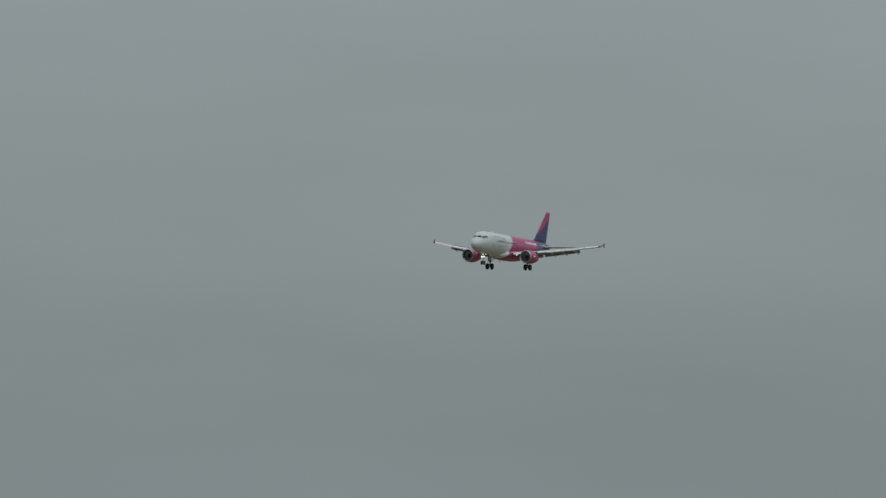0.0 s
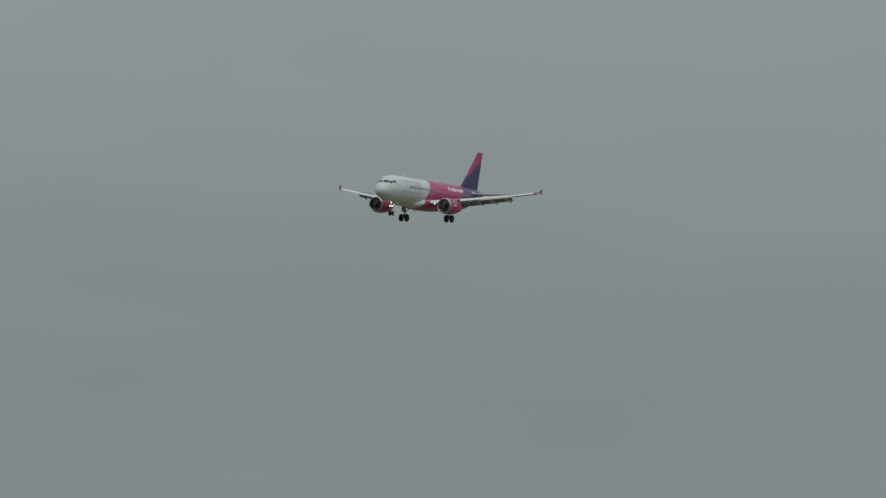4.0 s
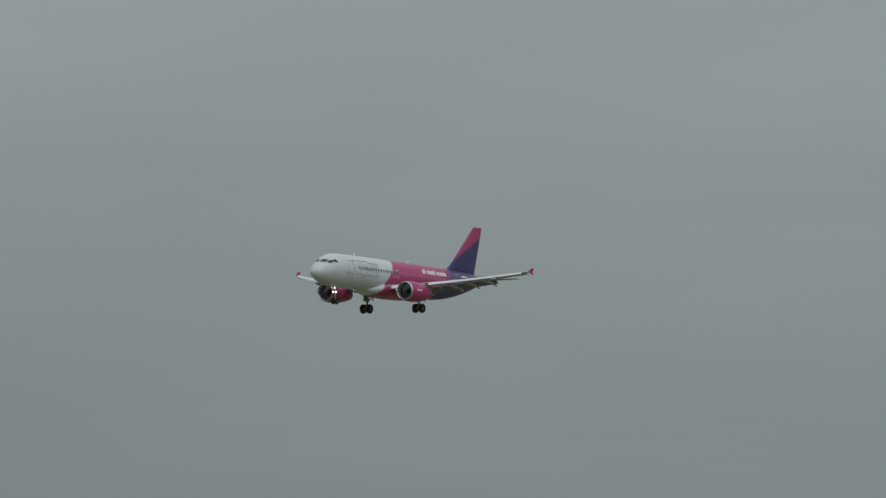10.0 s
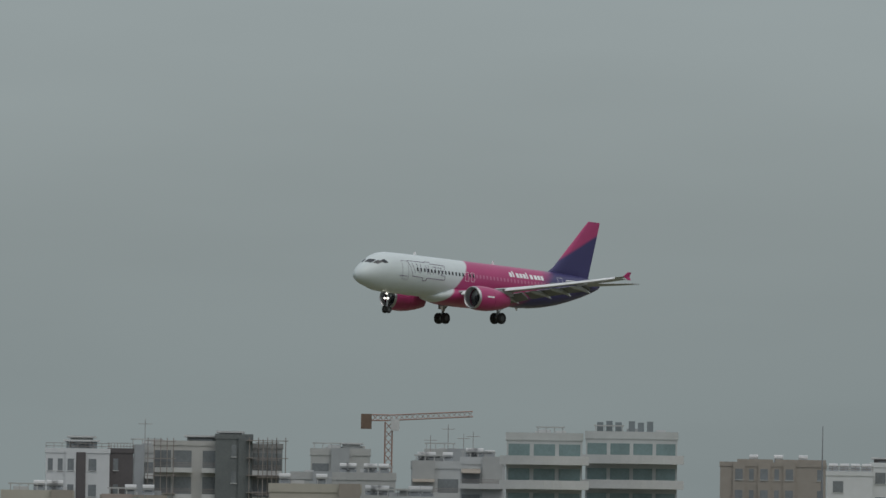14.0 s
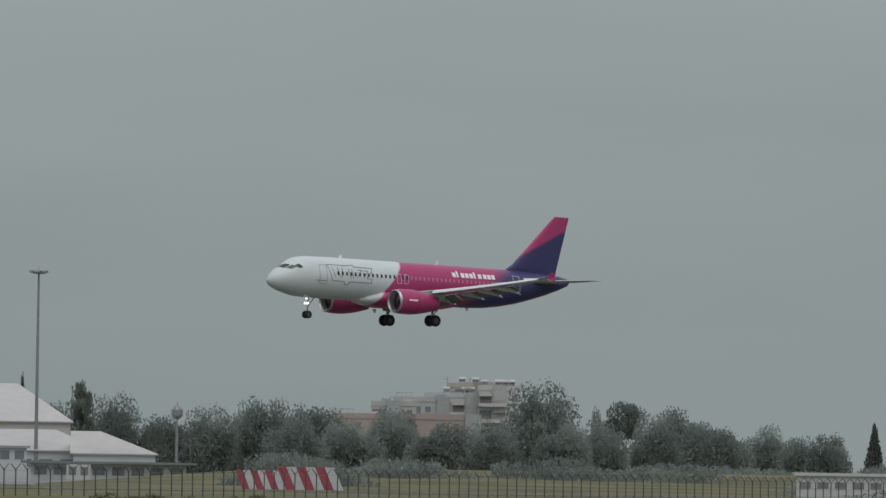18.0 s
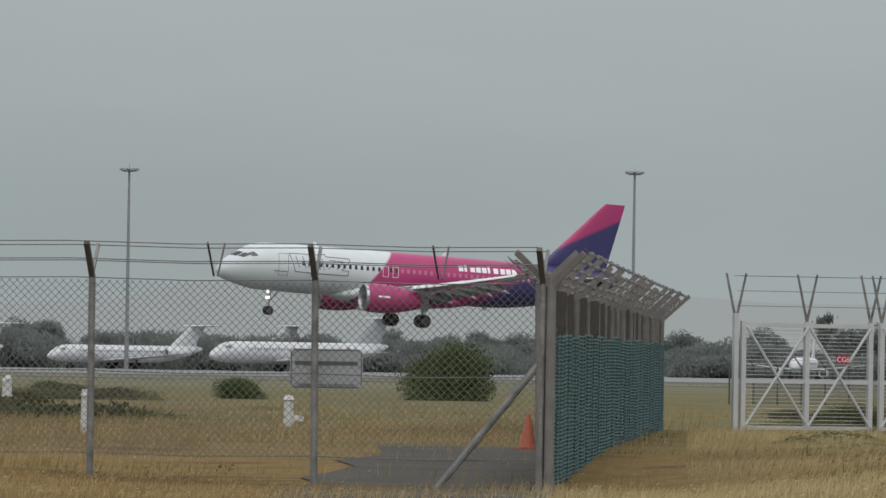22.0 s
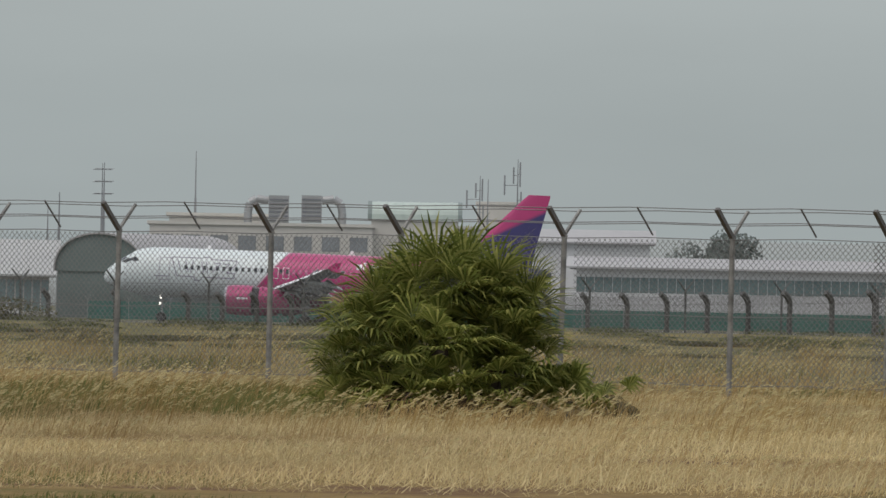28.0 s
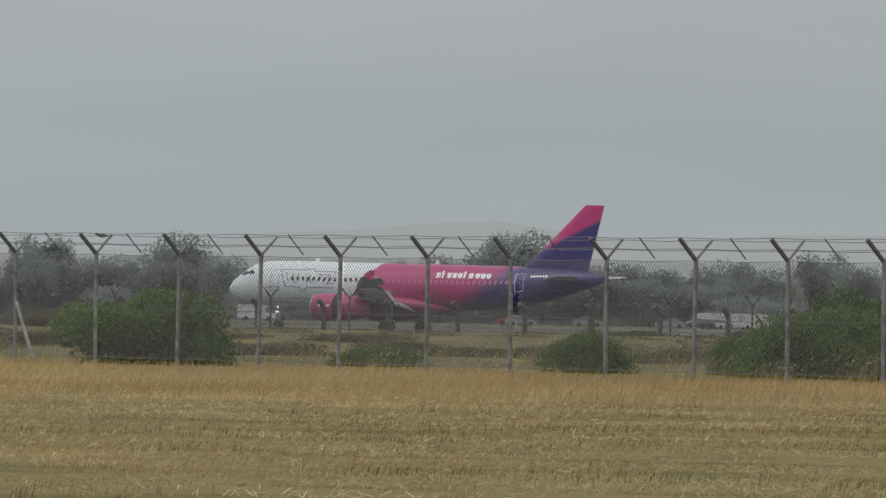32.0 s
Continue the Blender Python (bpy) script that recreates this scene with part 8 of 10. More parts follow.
parked((400.0, 1445.7, 0), (432.8, 1457.1, 0), "white T-tailed jet with a dark fin", t_tail=True, fin="black", size=.92)
parked((403.4, 1382.3, 0), (431.3, 1394.8, 0), "white T-tailed jet in a parked row", t_tail=True, size=.8)
parked((389.1, 1448.7, 0), (408.2, 1484.9, 0), "small white jet in the far row", size=.5)
parked((449.9, 1430.9, 0), (479.9, 1442.3, 0), "white T-tailed jet in a parked row", t_tail=True, size=.82)


# ---------------------------------------------------------------- cars
CARC = [mat("car_paint", c, .3, 0, .05, .5) for c in ((.58, .59, .59), (.30, .31, .33), (.06, .065, .07), (.33, .06, .05), (.12, .16, .25))]


def car(color, van=False):
    o = thing("van" if van else "car", ("white panel van" if van else "small parked passenger car") + " on the airport road", "van" if van else "car", None, "parked cars")
    L, W, H = (5.2, 1.95, 2.3) if van else (4.2, 1.75, 1.45)
    k = Kit()
    k.prism([(0, .3), (L, .3), (L, .75), (L * .93, .9), (L * .1, .92), (0, .8)] if not van else [(0, .35), (L, .35), (L, 1.0), (L * .9, 1.15), (L * .78, H), (0, H)], "y", -W / 2, W / 2)
    k.make("body", CARC[color], o)
    k = Kit()
    if van:
        k.prism([(L * .8, 1.2), (L * .885, 1.2), (L * .79, H - .2), (L * .72, H - .2), (L * .72, 1.2)], "y", -W / 2 - .01, W / 2 + .01)
    else:
        k.prism([(L * .12, .9), (L * .78, .9), (L * .62, 1.38), (L * .25, 1.40)], "y", -W / 2 + .06, W / 2 - .06)
    k.make("glazing", M_PANE, o)
    if not van:
        k = Kit()
        k.prism([(L * .24, 1.38), (L * .63, 1.36), (L * .58, 1.45), (L * .3, 1.46)], "y", -W / 2 + .1, W / 2 - .1)
        k.make("roof", CARC[color], o)
    for x in (L * .18, L * .8):
        for y in (-W / 2, W / 2):
            k = Kit()
            k.tube((x, y - .1, .32), (x, y + .1, .32), .32, .32, 10)
            k.make("wheel", M_TYRE, o)
    return o


CARS = [car(i) for i in range(5)] + [car(0, True)]
rs = random.Random(21)
spots = [(rs.uniform(8.3, 13.0), rs.uniform(1230, 1420)) for _ in range(46)] + [(rs.uniform(3.5, 8.3), rs.uniform(1000, 1100)) for _ in range(16)] + [(rs.uniform(-15.8, -9.6), rs.uniform(1000, 1040)) for _ in range(26)] + [(rs.uniform(-17.3, -15.8), rs.uniform(1000, 1040)) for _ in range(5)] + [(-24.2, 1350), (-24.6, 1360), (-22.9, 1365), (-26.2, 1340), (-25.9, 1400), (-25.3, 1345)]
first = True
for i, (az, d) in enumerate(spots):
    src = CARS[(0, 0, 0, 1, 1, 2, 3, 4, 0)[i % 9]] if not (i % 13 == 5) else CARS[5]
    m = Matrix.Translation(polar(az, d)) @ Matrix.Rotation(radians(-az + rs.choice((0, 180, 8, 172, 95))), 4, "Z")
    copy_thing(src, m)
for az in (-23.36, -23.2, -14.42, -14.28, -13.92, -13.62, -15.3, -12.4):
    copy_thing(CARS[5], Matrix.Translation(polar(az, rs.uniform(985, 1000) if az > -20 else 1400)) @ Matrix.Rotation(radians(-az + rs.choice((4, 176, 150))), 4, "Z"))
for i, c in enumerate(CARS):
    c.matrix_basis = Matrix.Translation(polar((-23.459, -23.536, -23.523, -24.483, -23.422, -23.307)[i], 1372)) @ Matrix.Rotation(radians(20 + 180 * (i % 2)), 4, "Z")

# ---------------------------------------------------------------- white gate, screened fence, signs
M_GATE = mat("white_gate_paint", (.50, .51, .51), .5, 0, .1, 1.5)
M_SCREEN = mat("green_screen", (.05, .165, .14), .75, 0, .18, 1.2, 0, None, .3, 8)
M_SCREEND = mat("weathered_green_screen", (.06, .125, .122), .8, 0, .25, 1.2, 0, None, .3, 8)
M_RUST = mat("rusty_arm", (.15, .125, .10), .85, .1, .22, 2)
M_WEATHER = mat("weathered_steel", (.21, .20, .185), .85, .15, .22, 6)
M_SIGN = mat("sign_plate", (.42, .44, .45), .5, 0, .06, 1)
M_SIGNT = mat("sign_ink", (.10, .10, .11), .6, 0, .05, 1)
M_SIGNR = mat("red_sign", (.35, .03, .05), .5, 0, .05, 1)


def run_frame(a, b):
    """Matrix at a with local x towards b."""
    d = b - a
    return Matrix.Translation(a) @ Matrix.Rotation(math.atan2(d.y, d.x), 4, "Z")


def ground_at(az, d):
    p = polar(az, d)
    return Vector((p.x, p.y, ground_z(p.x, p.y)))


def words(txt, size, material, parent, m):
    cu = bpy.data.curves.new("lettering", "FONT")
    cu.body, cu.size, cu.extrude, cu.align_x = txt, size, .002, "CENTER"
    cu.materials.append(material)
    ob = new("lettering", cu)
    ob.parent, ob.matrix_basis = parent, m
    return ob


def gate():
    a, b = ground_at(*(21.533, 192)), ground_at(*(23.208, 195))
    o = thing("security_gate", "white steel double security gate with cross braces and barbed wire", "gate", run_frame(a, b))
    w = (b - a).length
    H = 2.25
    xs = [0, .17, w * .25, w * .475, w * .515, w * .75, w - .17, w]
    for x in xs:
        k = Kit()
        k.box(x - .05, -.05, -.3, x + .05, .05, H + (.15 if x in (0, w) else 0))
        k.make("gate_post", M_GATE, o)
    for x0, x1 in ((.22, w * .475), (w * .515, w - .22)):
        for z in (.12, 1.05, H - .08):
            k = Kit()
            k.box(x0, -.03, z - .04, x1, .03, z + .04)
            k.make("rail", M_GATE, o)
        xm = (x0 + x1) / 2
        for p, q in ((x0, xm), (xm, x1)):
            for za, zb in ((.15, H - .1), (H - .1, .15)):
                k = Kit()
                k.tube((p, -.04, za), (q, -.04, zb), .028, .028, 6)
                k.make("brace", M_GATE, o)
        k = Kit()
        k.v, k.f = [], []
        for i in range(int((H - .3) / .075)):
            z = .2 + i * .075
            k.tube((x0, .02, z), (x1, .02, z), .006, .006, 3, False)
        tagged(k.make("infill_wire", M_GATE, o), kind="stuff")
    for x in (0, w * .25, w * .475, w * .515, w * .75, w):
        for sx in (-1, 1):
            k = Kit()
            k.tube((x, 0, H), (x + sx * .17, -.1 * sx, H + .95), .028, .022, 6)
            k.make("wire_arm", M_GALV, o)
    for z, y in ((H + .3, -.03), (H + .6, -.06), (H + .9, -.1), (H + .9, .1)):
        k = Kit()
        k.tube((0, y, z), (w, y, z), .006, .006, 4)
        k.make("barbed_wire", M_WIRE, o)
    k = Kit()
    k.box(w * .35, -.09, 1.42, w * .35 + .29, -.07, 1.6)
    pl = k.make("gate_plate", M_SIGNR, o, "red gate plate")
    words("CG6", .15, M_WHITEP, pl, Matrix.Translation((w * .35 + .145, -.093, 1.455)) @ Matrix.Rotation(radians(90), 4, "X"))
    k = Kit()
    k.box(w * .55, -.09, .95, w * .55 + .28, -.07, 1.3)
    k.make("notice_plate", M_SIGN, o)


gate()


def y_post(o, a, d, h=2.35, m_=None, both=True, r=.045):
    m_ = m_ or M_GALV
    k = Kit()
    k.tube((0, 0, -.2), (0, 0, h), r, r, 8)
    k.make("post", m_, o).matrix_basis = a
    for sy in ((-1, 1) if both else (-1,)):
        k = Kit()
        k.tube((0, 0, h - .03), (0, sy * .42, h + .42), r * .7, r * .55, 6)
        k.make("arm", m_, o).matrix_basis = a


def screened_fence():
    a, b = on_fence(US[0]), ground_at(21.08, 200)
    n = 22
    o = thing("screened_fence", "chain-link fence hung with torn green windbreak screen", "fence")
    M = run_frame(a, b)
    L = (b - a).length
    rng = random.Random(3)

    def rise(f):
        p = a + (b - a) * f
        return ground_z(p.x, p.y) + dip(p.x, p.y) - a.z

    for i in range(n + 1):
        m = M @ Matrix.Translation((L * i / n, 0, rise(i / n))) @ Matrix.Rotation(rng.uniform(-.03, .03), 4, "X")
        k = Kit()
        k.tube((0, 0, -.5), (0, 0, 2.35), .05, .05, 8)
        k.make("post", M_WEATHER, o).matrix_basis = m
        for sy, ln in ((-1, rng.uniform(.44, .58)), (1, rng.uniform(.34, .46))):
            k = Kit()
            k.obox((-.05, 0, 2.22), (.1, 0, 0), (0, sy * ln, ln * .95), (0, .05, .065))
            k.make("arm", M_WEATHER, o).matrix_basis = m
    for i in range(n):
        m = M @ Matrix.Translation((L * i / n, 0, rise((i + .5) / n)))
        k = Kit()
        w = L / n
        top = 1.75 + rng.uniform(-.05, .05)
        nx, nz = 12, 78
        vs = [(w * p / nx, -.07 - .05 * math.sin(p * math.pi / nx) - .022 * (q % 2) * rng.uniform(.5, 1.2), -.3 + (top + .3) * q / nz + .012 * math.sin(p * 2.1 + i) + .008 * (p % 2)) for p in range(nx + 1) for q in range(nz + 1)]
        fs = [(p * (nz + 1) + q, (p + 1) * (nz + 1) + q, (p + 1) * (nz + 1) + q + 1, p * (nz + 1) + q + 1) for p in range(nx) for q in range(nz)]
        k.add(vs, fs)
        k.make("screen_panel", M_SCREEND, o).matrix_basis = m
    pm = mesh_panel(L / n, 2.5, .075, .007, M_WEATHER)
    for i in range(n):
        share("mesh_panel", pm, o, M @ Matrix.Translation((L * i / n, 0, rise((i + .5) / n) - .18)))
    for y, z in ((-.56, 2.78), (-.45, 2.68), (-.34, 2.58), (-.23, 2.48), (-.12, 2.40), (.42, 2.66), (.31, 2.56), (.2, 2.46), (.1, 2.38)):
        k = Kit()
        for i in range(n * 3):
            p, q = (Vector((L * j / n / 3, y, z + rise(j / n / 3) - (.03 if j % 3 else 0))) for j in (i, i + 1))
            k.tube(p, q, .011, .011, 4, False)
            for e in range(7):
                c = p + (q - p) * (e + .5) / 7
                k.tube(c - Vector((.03, .025, .03)), c + Vector((.03, .025, .03)), .007, .007, 3, False)
        tagged(k.make("barbed_wire", M_WEATHER, o), kind="stuff").matrix_basis = M


screened_fence()
for u, du, dy, z in ((US[0], 1.35, -.1, 1.35), (101.9, 1.25, -.35, 1.05), (101.9, -1.25, -.35, 1.05), (176.2, -1.4, -.35, 1.25)):
    p, q = on_fence(u), on_fence(u + du, dy)
    k = Kit()
    k.tube((p.x, p.y, p.z + z), (q.x, q.y, q.z - .35), .045, .045, 8)
    k.make("brace", M_GALV, FENCE, "slanting brace tube")
k = Kit()
k.tube((0, 0, -.5), (0, 0, 2.42), .062, .062, 10)
cp = k.make("corner_post", M_WEATHER, FENCE)
cp.matrix_basis = Matrix.Translation(on_fence(US[0] - .12))
for sx in (-1, 1):
    k = Kit()
    k.obox((0, -.04, 2.25), (sx * .46, -.15, .46), (0, .09, 0), (-sx * .05, 0, .06))
    k.make("corner_arm", M_WEATHER, FENCE).matrix_basis = Matrix.Translation(on_fence(US[0] - .12)) @ F_ROT


def side_fence():
    o = thing("side_fence", "weathered chain-link fence with cranked barbed wire arms", "fence")
    pts = [ground_at(23.22 + .335 * i, 195 + 2.7 * i) for i in range(6)]
    for i, p in enumerate(pts):
        y_post(o, Matrix.Translation(p) @ Matrix.Rotation(radians(48), 4, "Z"), 0, 2.3, M_WEATHER, True, .038)
        if i:
            M = run_frame(pts[i - 1], p)
            w = (p - pts[i - 1]).length
            share("mesh_panel", mesh_panel(w, 2.2, .12, .005), o, M)
            for z in (.1, 1.2, 2.25, 2.7):
                k = Kit()
                k.tube((0, 0, z), (w, 0, z), .008, .008, 4)
                k.make("wire_strand", M_RUST, o).matrix_basis = M
    for p, dx in ((pts[-1], -.75), (pts[0], .9)):
        k = Kit()
        k.tube((p.x, p.y, p.z + 1.3), (p.x + dx, p.y + dx * .9, p.z - .05), .045, .045, 6)
        k.make("brace", M_RUST, o)


side_fence()


def plate(az, d, z0, z1, w, label, lines, readable=(), post=True):
    p = polar(az, d)
    o = thing("notice_sign", label, "sign", Matrix.Translation((p.x, p.y, 0)) @ Matrix.Rotation(-radians(az), 4, "Z"))
    k = Kit()
    k.prism([(-w / 2 + .05, z0), (w / 2 - .05, z0), (w / 2, z0 + .05), (w / 2, z1 - .05), (w / 2 - .05, z1), (-w / 2 + .05, z1), (-w / 2, z1 - .05), (-w / 2, z0 + .05)], "y", 0, .02)
    k.make("panel", M_SIGN, o, "pale grey metal plate")
    h = z1 - z0
    for i, frac in enumerate(lines):
        z = z1 - h * (.2 + .17 * i)
        if i < len(readable) and readable[i]:
            words(readable[i], min(.095, w * 1.5 / len(readable[i])), M_SIGNT, o, Matrix.Translation((0, -.006, z - .03)) @ Matrix.Rotation(radians(90), 4, "X"))
        elif frac:
            k = Kit()
            k.box(-w * frac / 2, -.008, z - .02, w * frac / 2, 0, z + .03)
            k.make("text_bar", M_SIGNT, o)
    if lines:
        k = Kit()
        e = .012
        for x0, zz0, x1, zz1 in ((-w / 2 + .04, z0 + .012, w / 2 - .04, z0 + .012 + e), (-w / 2 + .04, z1 - .012 - e, w / 2 - .04, z1 - .012), (-w / 2 + .012, z0 + .04, -w / 2 + .012 + e, z1 - .04), (w / 2 - .012 - e, z0 + .04, w / 2 - .012, z1 - .04)):
            k.box(x0, -.004, zz0, x1, .002, zz1)
        k.make("border_line", M_SIGNT, o)
    if post:
        k = Kit()
        k.tube((0, .07, ground_z(p.x, p.y) - .1), (0, .07, z1 - .05), .03, .03, 6)
        k.make("sign_post", M_GALV, o)
    else:
        for x in (-w * .45, w * .45):
            k = Kit()
            k.tube((x, -.01, z1 - .04), (x, .12, z1 - .03), .006, .006, 5)
            k.make("tie_wire", M_WIRE, o)
    return o


plate(24.577, 203, 0.94, 1.55, 0.98, "pale warning notice board on the fence", (.5, .85, .5, .8, .3), ("", "", "TRESPASSERS", "WILL BE PROSECUTED", ""))
plate(23.733, 196, 1.20, 1.61, 0.69, "small blank pale blue notice plate on the fence", (), ())
plate(19.096, 122.78, 1.26, 1.77, 0.93, "pale notice plate wired to the fence", (0, .86, 0, 0, .9), ('', '', '', '', 'TRESPASSERS WILL BE PROSECUTED'), False)

# ---------------------------------------------------------------- block hut, road patch, markers
M_BLOCK = mat("whitewashed_block", (.35, .385, .42), .9, 0, .32, 2.5, .4, (.16, .165, .165))
M_JOINT = mat("block_joint", (.27, .285, .30), .95, 0, .15, 2)
M_LID = mat("stained_concrete", (.27, .25, .21), .9, 0, .2, .8)


def block_hut(az0, az1, d, h):
    _, m, w = facing(az0, az1, d)
    g = polar((az0 + az1) / 2, d)
    m = Matrix.Translation((0, 0, ground_z(g.x, g.y))) @ m @ Matrix.Rotation(radians(-14), 4, "Z")
    o = thing("block_hut", "low whitewashed concrete block hut with a flat slab", "hut", m)
    k = Kit()
    k.box(-w / 2 + .03, .03, -.2, w / 2 - .03, 2.6, h)
    k.make("core_wall", M_JOINT, o)
    bw, bh = .44, .2
    n, rows = int(w / bw), int(h / bh)
    bw, bh = w / n, h / rows
    data = Kit().box(.008, 0, .008, bw - .008, .05, bh - .008).data("block", M_BLOCK)
    for r in range(rows):
        for i in range(n):
            x = -w / 2 + bw * (i + (.5 if r % 2 else 0))
            if x + bw <= w / 2 + .01:
                share("block", data, o, Matrix.Translation((x, random.uniform(-.006, .006), r * bh)))
    k = Kit()
    k.box(-w / 2 - .12, -.15, h, w / 2 + .12, 2.75, h + .12)
    k.make("roof_slab", M_LID, o, "stained concrete slab")


block_hut(*(14.841, 15.785, 222, 1.21))
k = Kit()
for i in range(17):
    d = 92 + 3.7 * i
    a0, a1 = 18.75 + max(0, i - 6) * .075 + .12 * math.sin(i * 2.3), 20.35 + i * .012 + .02 * math.sin(i * 1.7)
    k.v += [tuple(ground_at(a0 + (a1 - a0) * j / 6, d) + Vector((0, 0, .016))) for j in range(7)]
k.f = [(i * 7 + j, i * 7 + j + 1, i * 7 + j + 8, i * 7 + j + 7) for i in range(16) for j in range(6)]
tagged(k.make("road", mat("worn_asphalt", (.105, .10, .088), .95, 0, .24, .5, 0, None, .02, 20)), "patched asphalt service road at the gate", "road", kind="structure")
M_MARK = mat("marker_white", (.55, .55, .53), .7, 0, .1, 2)
for az, d, w, h in ((17.186, 300, 0.23, 0.74), (18.875, 190, 0.22, 0.63), (17.661, 170, 0.16, 0.76), (17.203, 300, 0.25, 0.81), (17.674, 170, 0.14, 0.73), (16.512, 320, 0.23, 0.47), (26.649, 330, 0.19, 0.49)):
    p = ground_at(az, d)
    o = thing("marker_post", "short white marker post in the grass", "post", Matrix.Translation(p), "white marker posts")
    k = Kit()
    k.tube((0, 0, -.1), (0, 0, h * .85), w * .5, w * .42, 8)
    k.make("post", M_MARK, o)
    k = Kit()
    k.tube((0, 0, h * .85), (0, 0, h), w * .55, w * .3, 8)
    k.make("cap", M_MARK, o)
p = ground_at(20.304, 150)
o = thing("traffic_cone", "orange traffic cone on the service road", "cone", Matrix.Translation(p))
M_ORANGE = mat("orange_plastic", (.45, .10, .04), .6, 0, .1, 2)
k = Kit()
k.tube((0, 0, .03), (0, 0, .55), .13, .03, 12)
k.make("cone", M_ORANGE, o)
k = Kit()
k.box(-.18, -.18, 0, .18, .18, .03)
k.make("base", M_ORANGE, o)


# ---------------------------------------------------------------- windsock and light aircraft past the runway
M_SOCKR = mat("sock_red", (.42, .07, .06), .8, 0, .1, 2)
M_SOCKW = mat("sock_white", (.62, .60, .57), .8, 0, .1, 2)


# white paint greyed to stand in for the haze in front of the aircraft
M_LIGHTP = mat("hazed_white_paint", (.46, .47, .48), .5, 0, .1, 1.5)


def windsock():
    o = thing("windsock", "red and white windsock drooping from its pole", "windsock", Matrix.Translation(polar(10.75, 840)))
    k = Kit()
    k.tube((0, 0, -.1), (0, 0, 6.1), .09, .06, 8)
    k.make("pole", M_GALV, o)
    k = Kit()
    k.tube((.02, 0, 5.95), (.10, 0, 5.93), .44, .44, 12, False)
    k.make("hoop", M_GALV, o)
    for i in range(5):
        k = Kit()
        p, q = (Vector((.10 + .54 * j, 0, 5.93 - .045 * j * (j + 1))) for j in (i, i + 1))
        k.tube(p, q, .44 - .06 * i, .38 - .06 * i, 12, i == 4)
        k.make("sock_band", M_SOCKW if i % 2 else M_SOCKR, o, "red band" if i % 2 == 0 else "white band", True)


windsock()


def light_aircraft(low):
    """A single-engined aeroplane, nose along x."""
    o = thing("light_aircraft", "small white " + ("low" if low else "high") + "-wing propeller aircraft parked on the grass", "light aircraft", None, "light aircraft by the taxiway")

    def ring(x, w, h, z):
        return [(x, w * math.cos(6.283 * i / 10), z + h * math.sin(6.283 * i / 10)) for i in range(10)]
    k = Kit()
    k.loft([ring(x, w, h, z) for x, w, h, z in ((3.0, .2, .22, 1.25), (2.7, .42, .42, 1.25), (1.6, .52, .55, 1.28), (1.0, .58, .75, 1.45), (-.2, .58, .78, 1.5), (-1.2, .42, .48, 1.42), (-3.0, .2, .26, 1.5), (-4.6, .08, .14, 1.6))])
    k.make("fuselage", M_LIGHTP, o, "", True)
    z = .95 if low else 2.22
    for s in (-1, 1):
        k = Kit()
        k.loft([[(x0, s * y, zz), (x0 - c * .35, s * y, zz + .11), (x0 - c, s * y, zz + .02)] for y, x0, c, zz in ((.3, 1.0, 1.55, z), (3.0, 1.0, 1.5, z + .07), (5.2, .85, 1.1, z + (.42 if low else .13)))])
        k.make("wing", M_LIGHTP, o)
        k = Kit()
        k.loft([[(-3.6, s * .1, 1.62), (-3.9, s * .1, 1.68), (-4.6, s * .1, 1.62)], [(-3.95, s * 1.65, 1.64), (-4.1, s * 1.65, 1.68), (-4.6, s * 1.65, 1.64)]])
        k.make("tailplane", M_LIGHTP, o)
        k = Kit()
        k.tube((.1, s * 1.1, .9), (.1, s * 1.2, .2), .05, .04, 5)
        k.make("gear_leg", M_GALV, o)
        k = Kit()
        k.tube((.1, s * 1.14, .2), (.1, s * 1.3, .2), .2, .2, 10)
        k.make("wheel", M_SIGNT, o, "black tyre")
    k = Kit()
    k.prism([(-3.4, 1.7), (-4.1, 2.95), (-4.65, 2.95), (-4.75, 1.5)], "y", -.06, .06)
    k.make("fin", M_LIGHTP, o)
    k = Kit()
    k.obox((1.25, -.5, 1.72), (-.25, .05, .36), (0, .9, 0), (.03, 0, .02))
    k.make("windscreen", M_SIGNT, o, "dark windscreen")
    for s in (-1, 1):
        k = Kit()
        k.obox((-.5, s * .55, 1.6), (1.4, 0, 0), (0, s * .04, 0), (-.1, -s * .06, .35))
        k.make("side_window", M_SIGNT, o, "dark side window")
    k = Kit()
    k.tube((2.4, 0, .95), (2.45, 0, .2), .04, .04, 5)
    k.tube((2.45, -.06, .18), (2.45, .06, .18), .18, .18, 10)
    k.make("nose_wheel", M_SIGNT, o)
    k = Kit()
    k.obox((3.04, -.06, .35), (.04, 0, 0), (0, .12, .02), (0, .05, 1.8))
    k.make("propeller", M_SIGNT, o)
    return o


FLEET = [light_aircraft(False), light_aircraft(True)]
SPOTS = (8.74, 9.0, 9.2, 9.36, 9.6, 9.78, 10.05, 10.42, 10.56, 10.69, 10.86, 11.1, 11.28, 11.7, 9.48, 9.9)
for i, az in enumerate(SPOTS):
    m = Matrix.Translation(polar(az, 862 + 13 * (i * 5 % 4))) @ Matrix.Rotation(radians((20, 155, -30, 200, 75, 340)[i % 6]), 4, "Z")
    if i < 2:
        FLEET[i].matrix_basis = m
    else:
        copy_thing(FLEET[i % 2], m)


# ---------------------------------------------------------------- inner fences on the bank
M_POSTD = mat("dark_fence_post", (.085, .085, .08), .7, .2, .15, 1.0)
M_INNER = mat("greyed_steel", (.095, .10, .095), .75, .2, .25, 2.0)


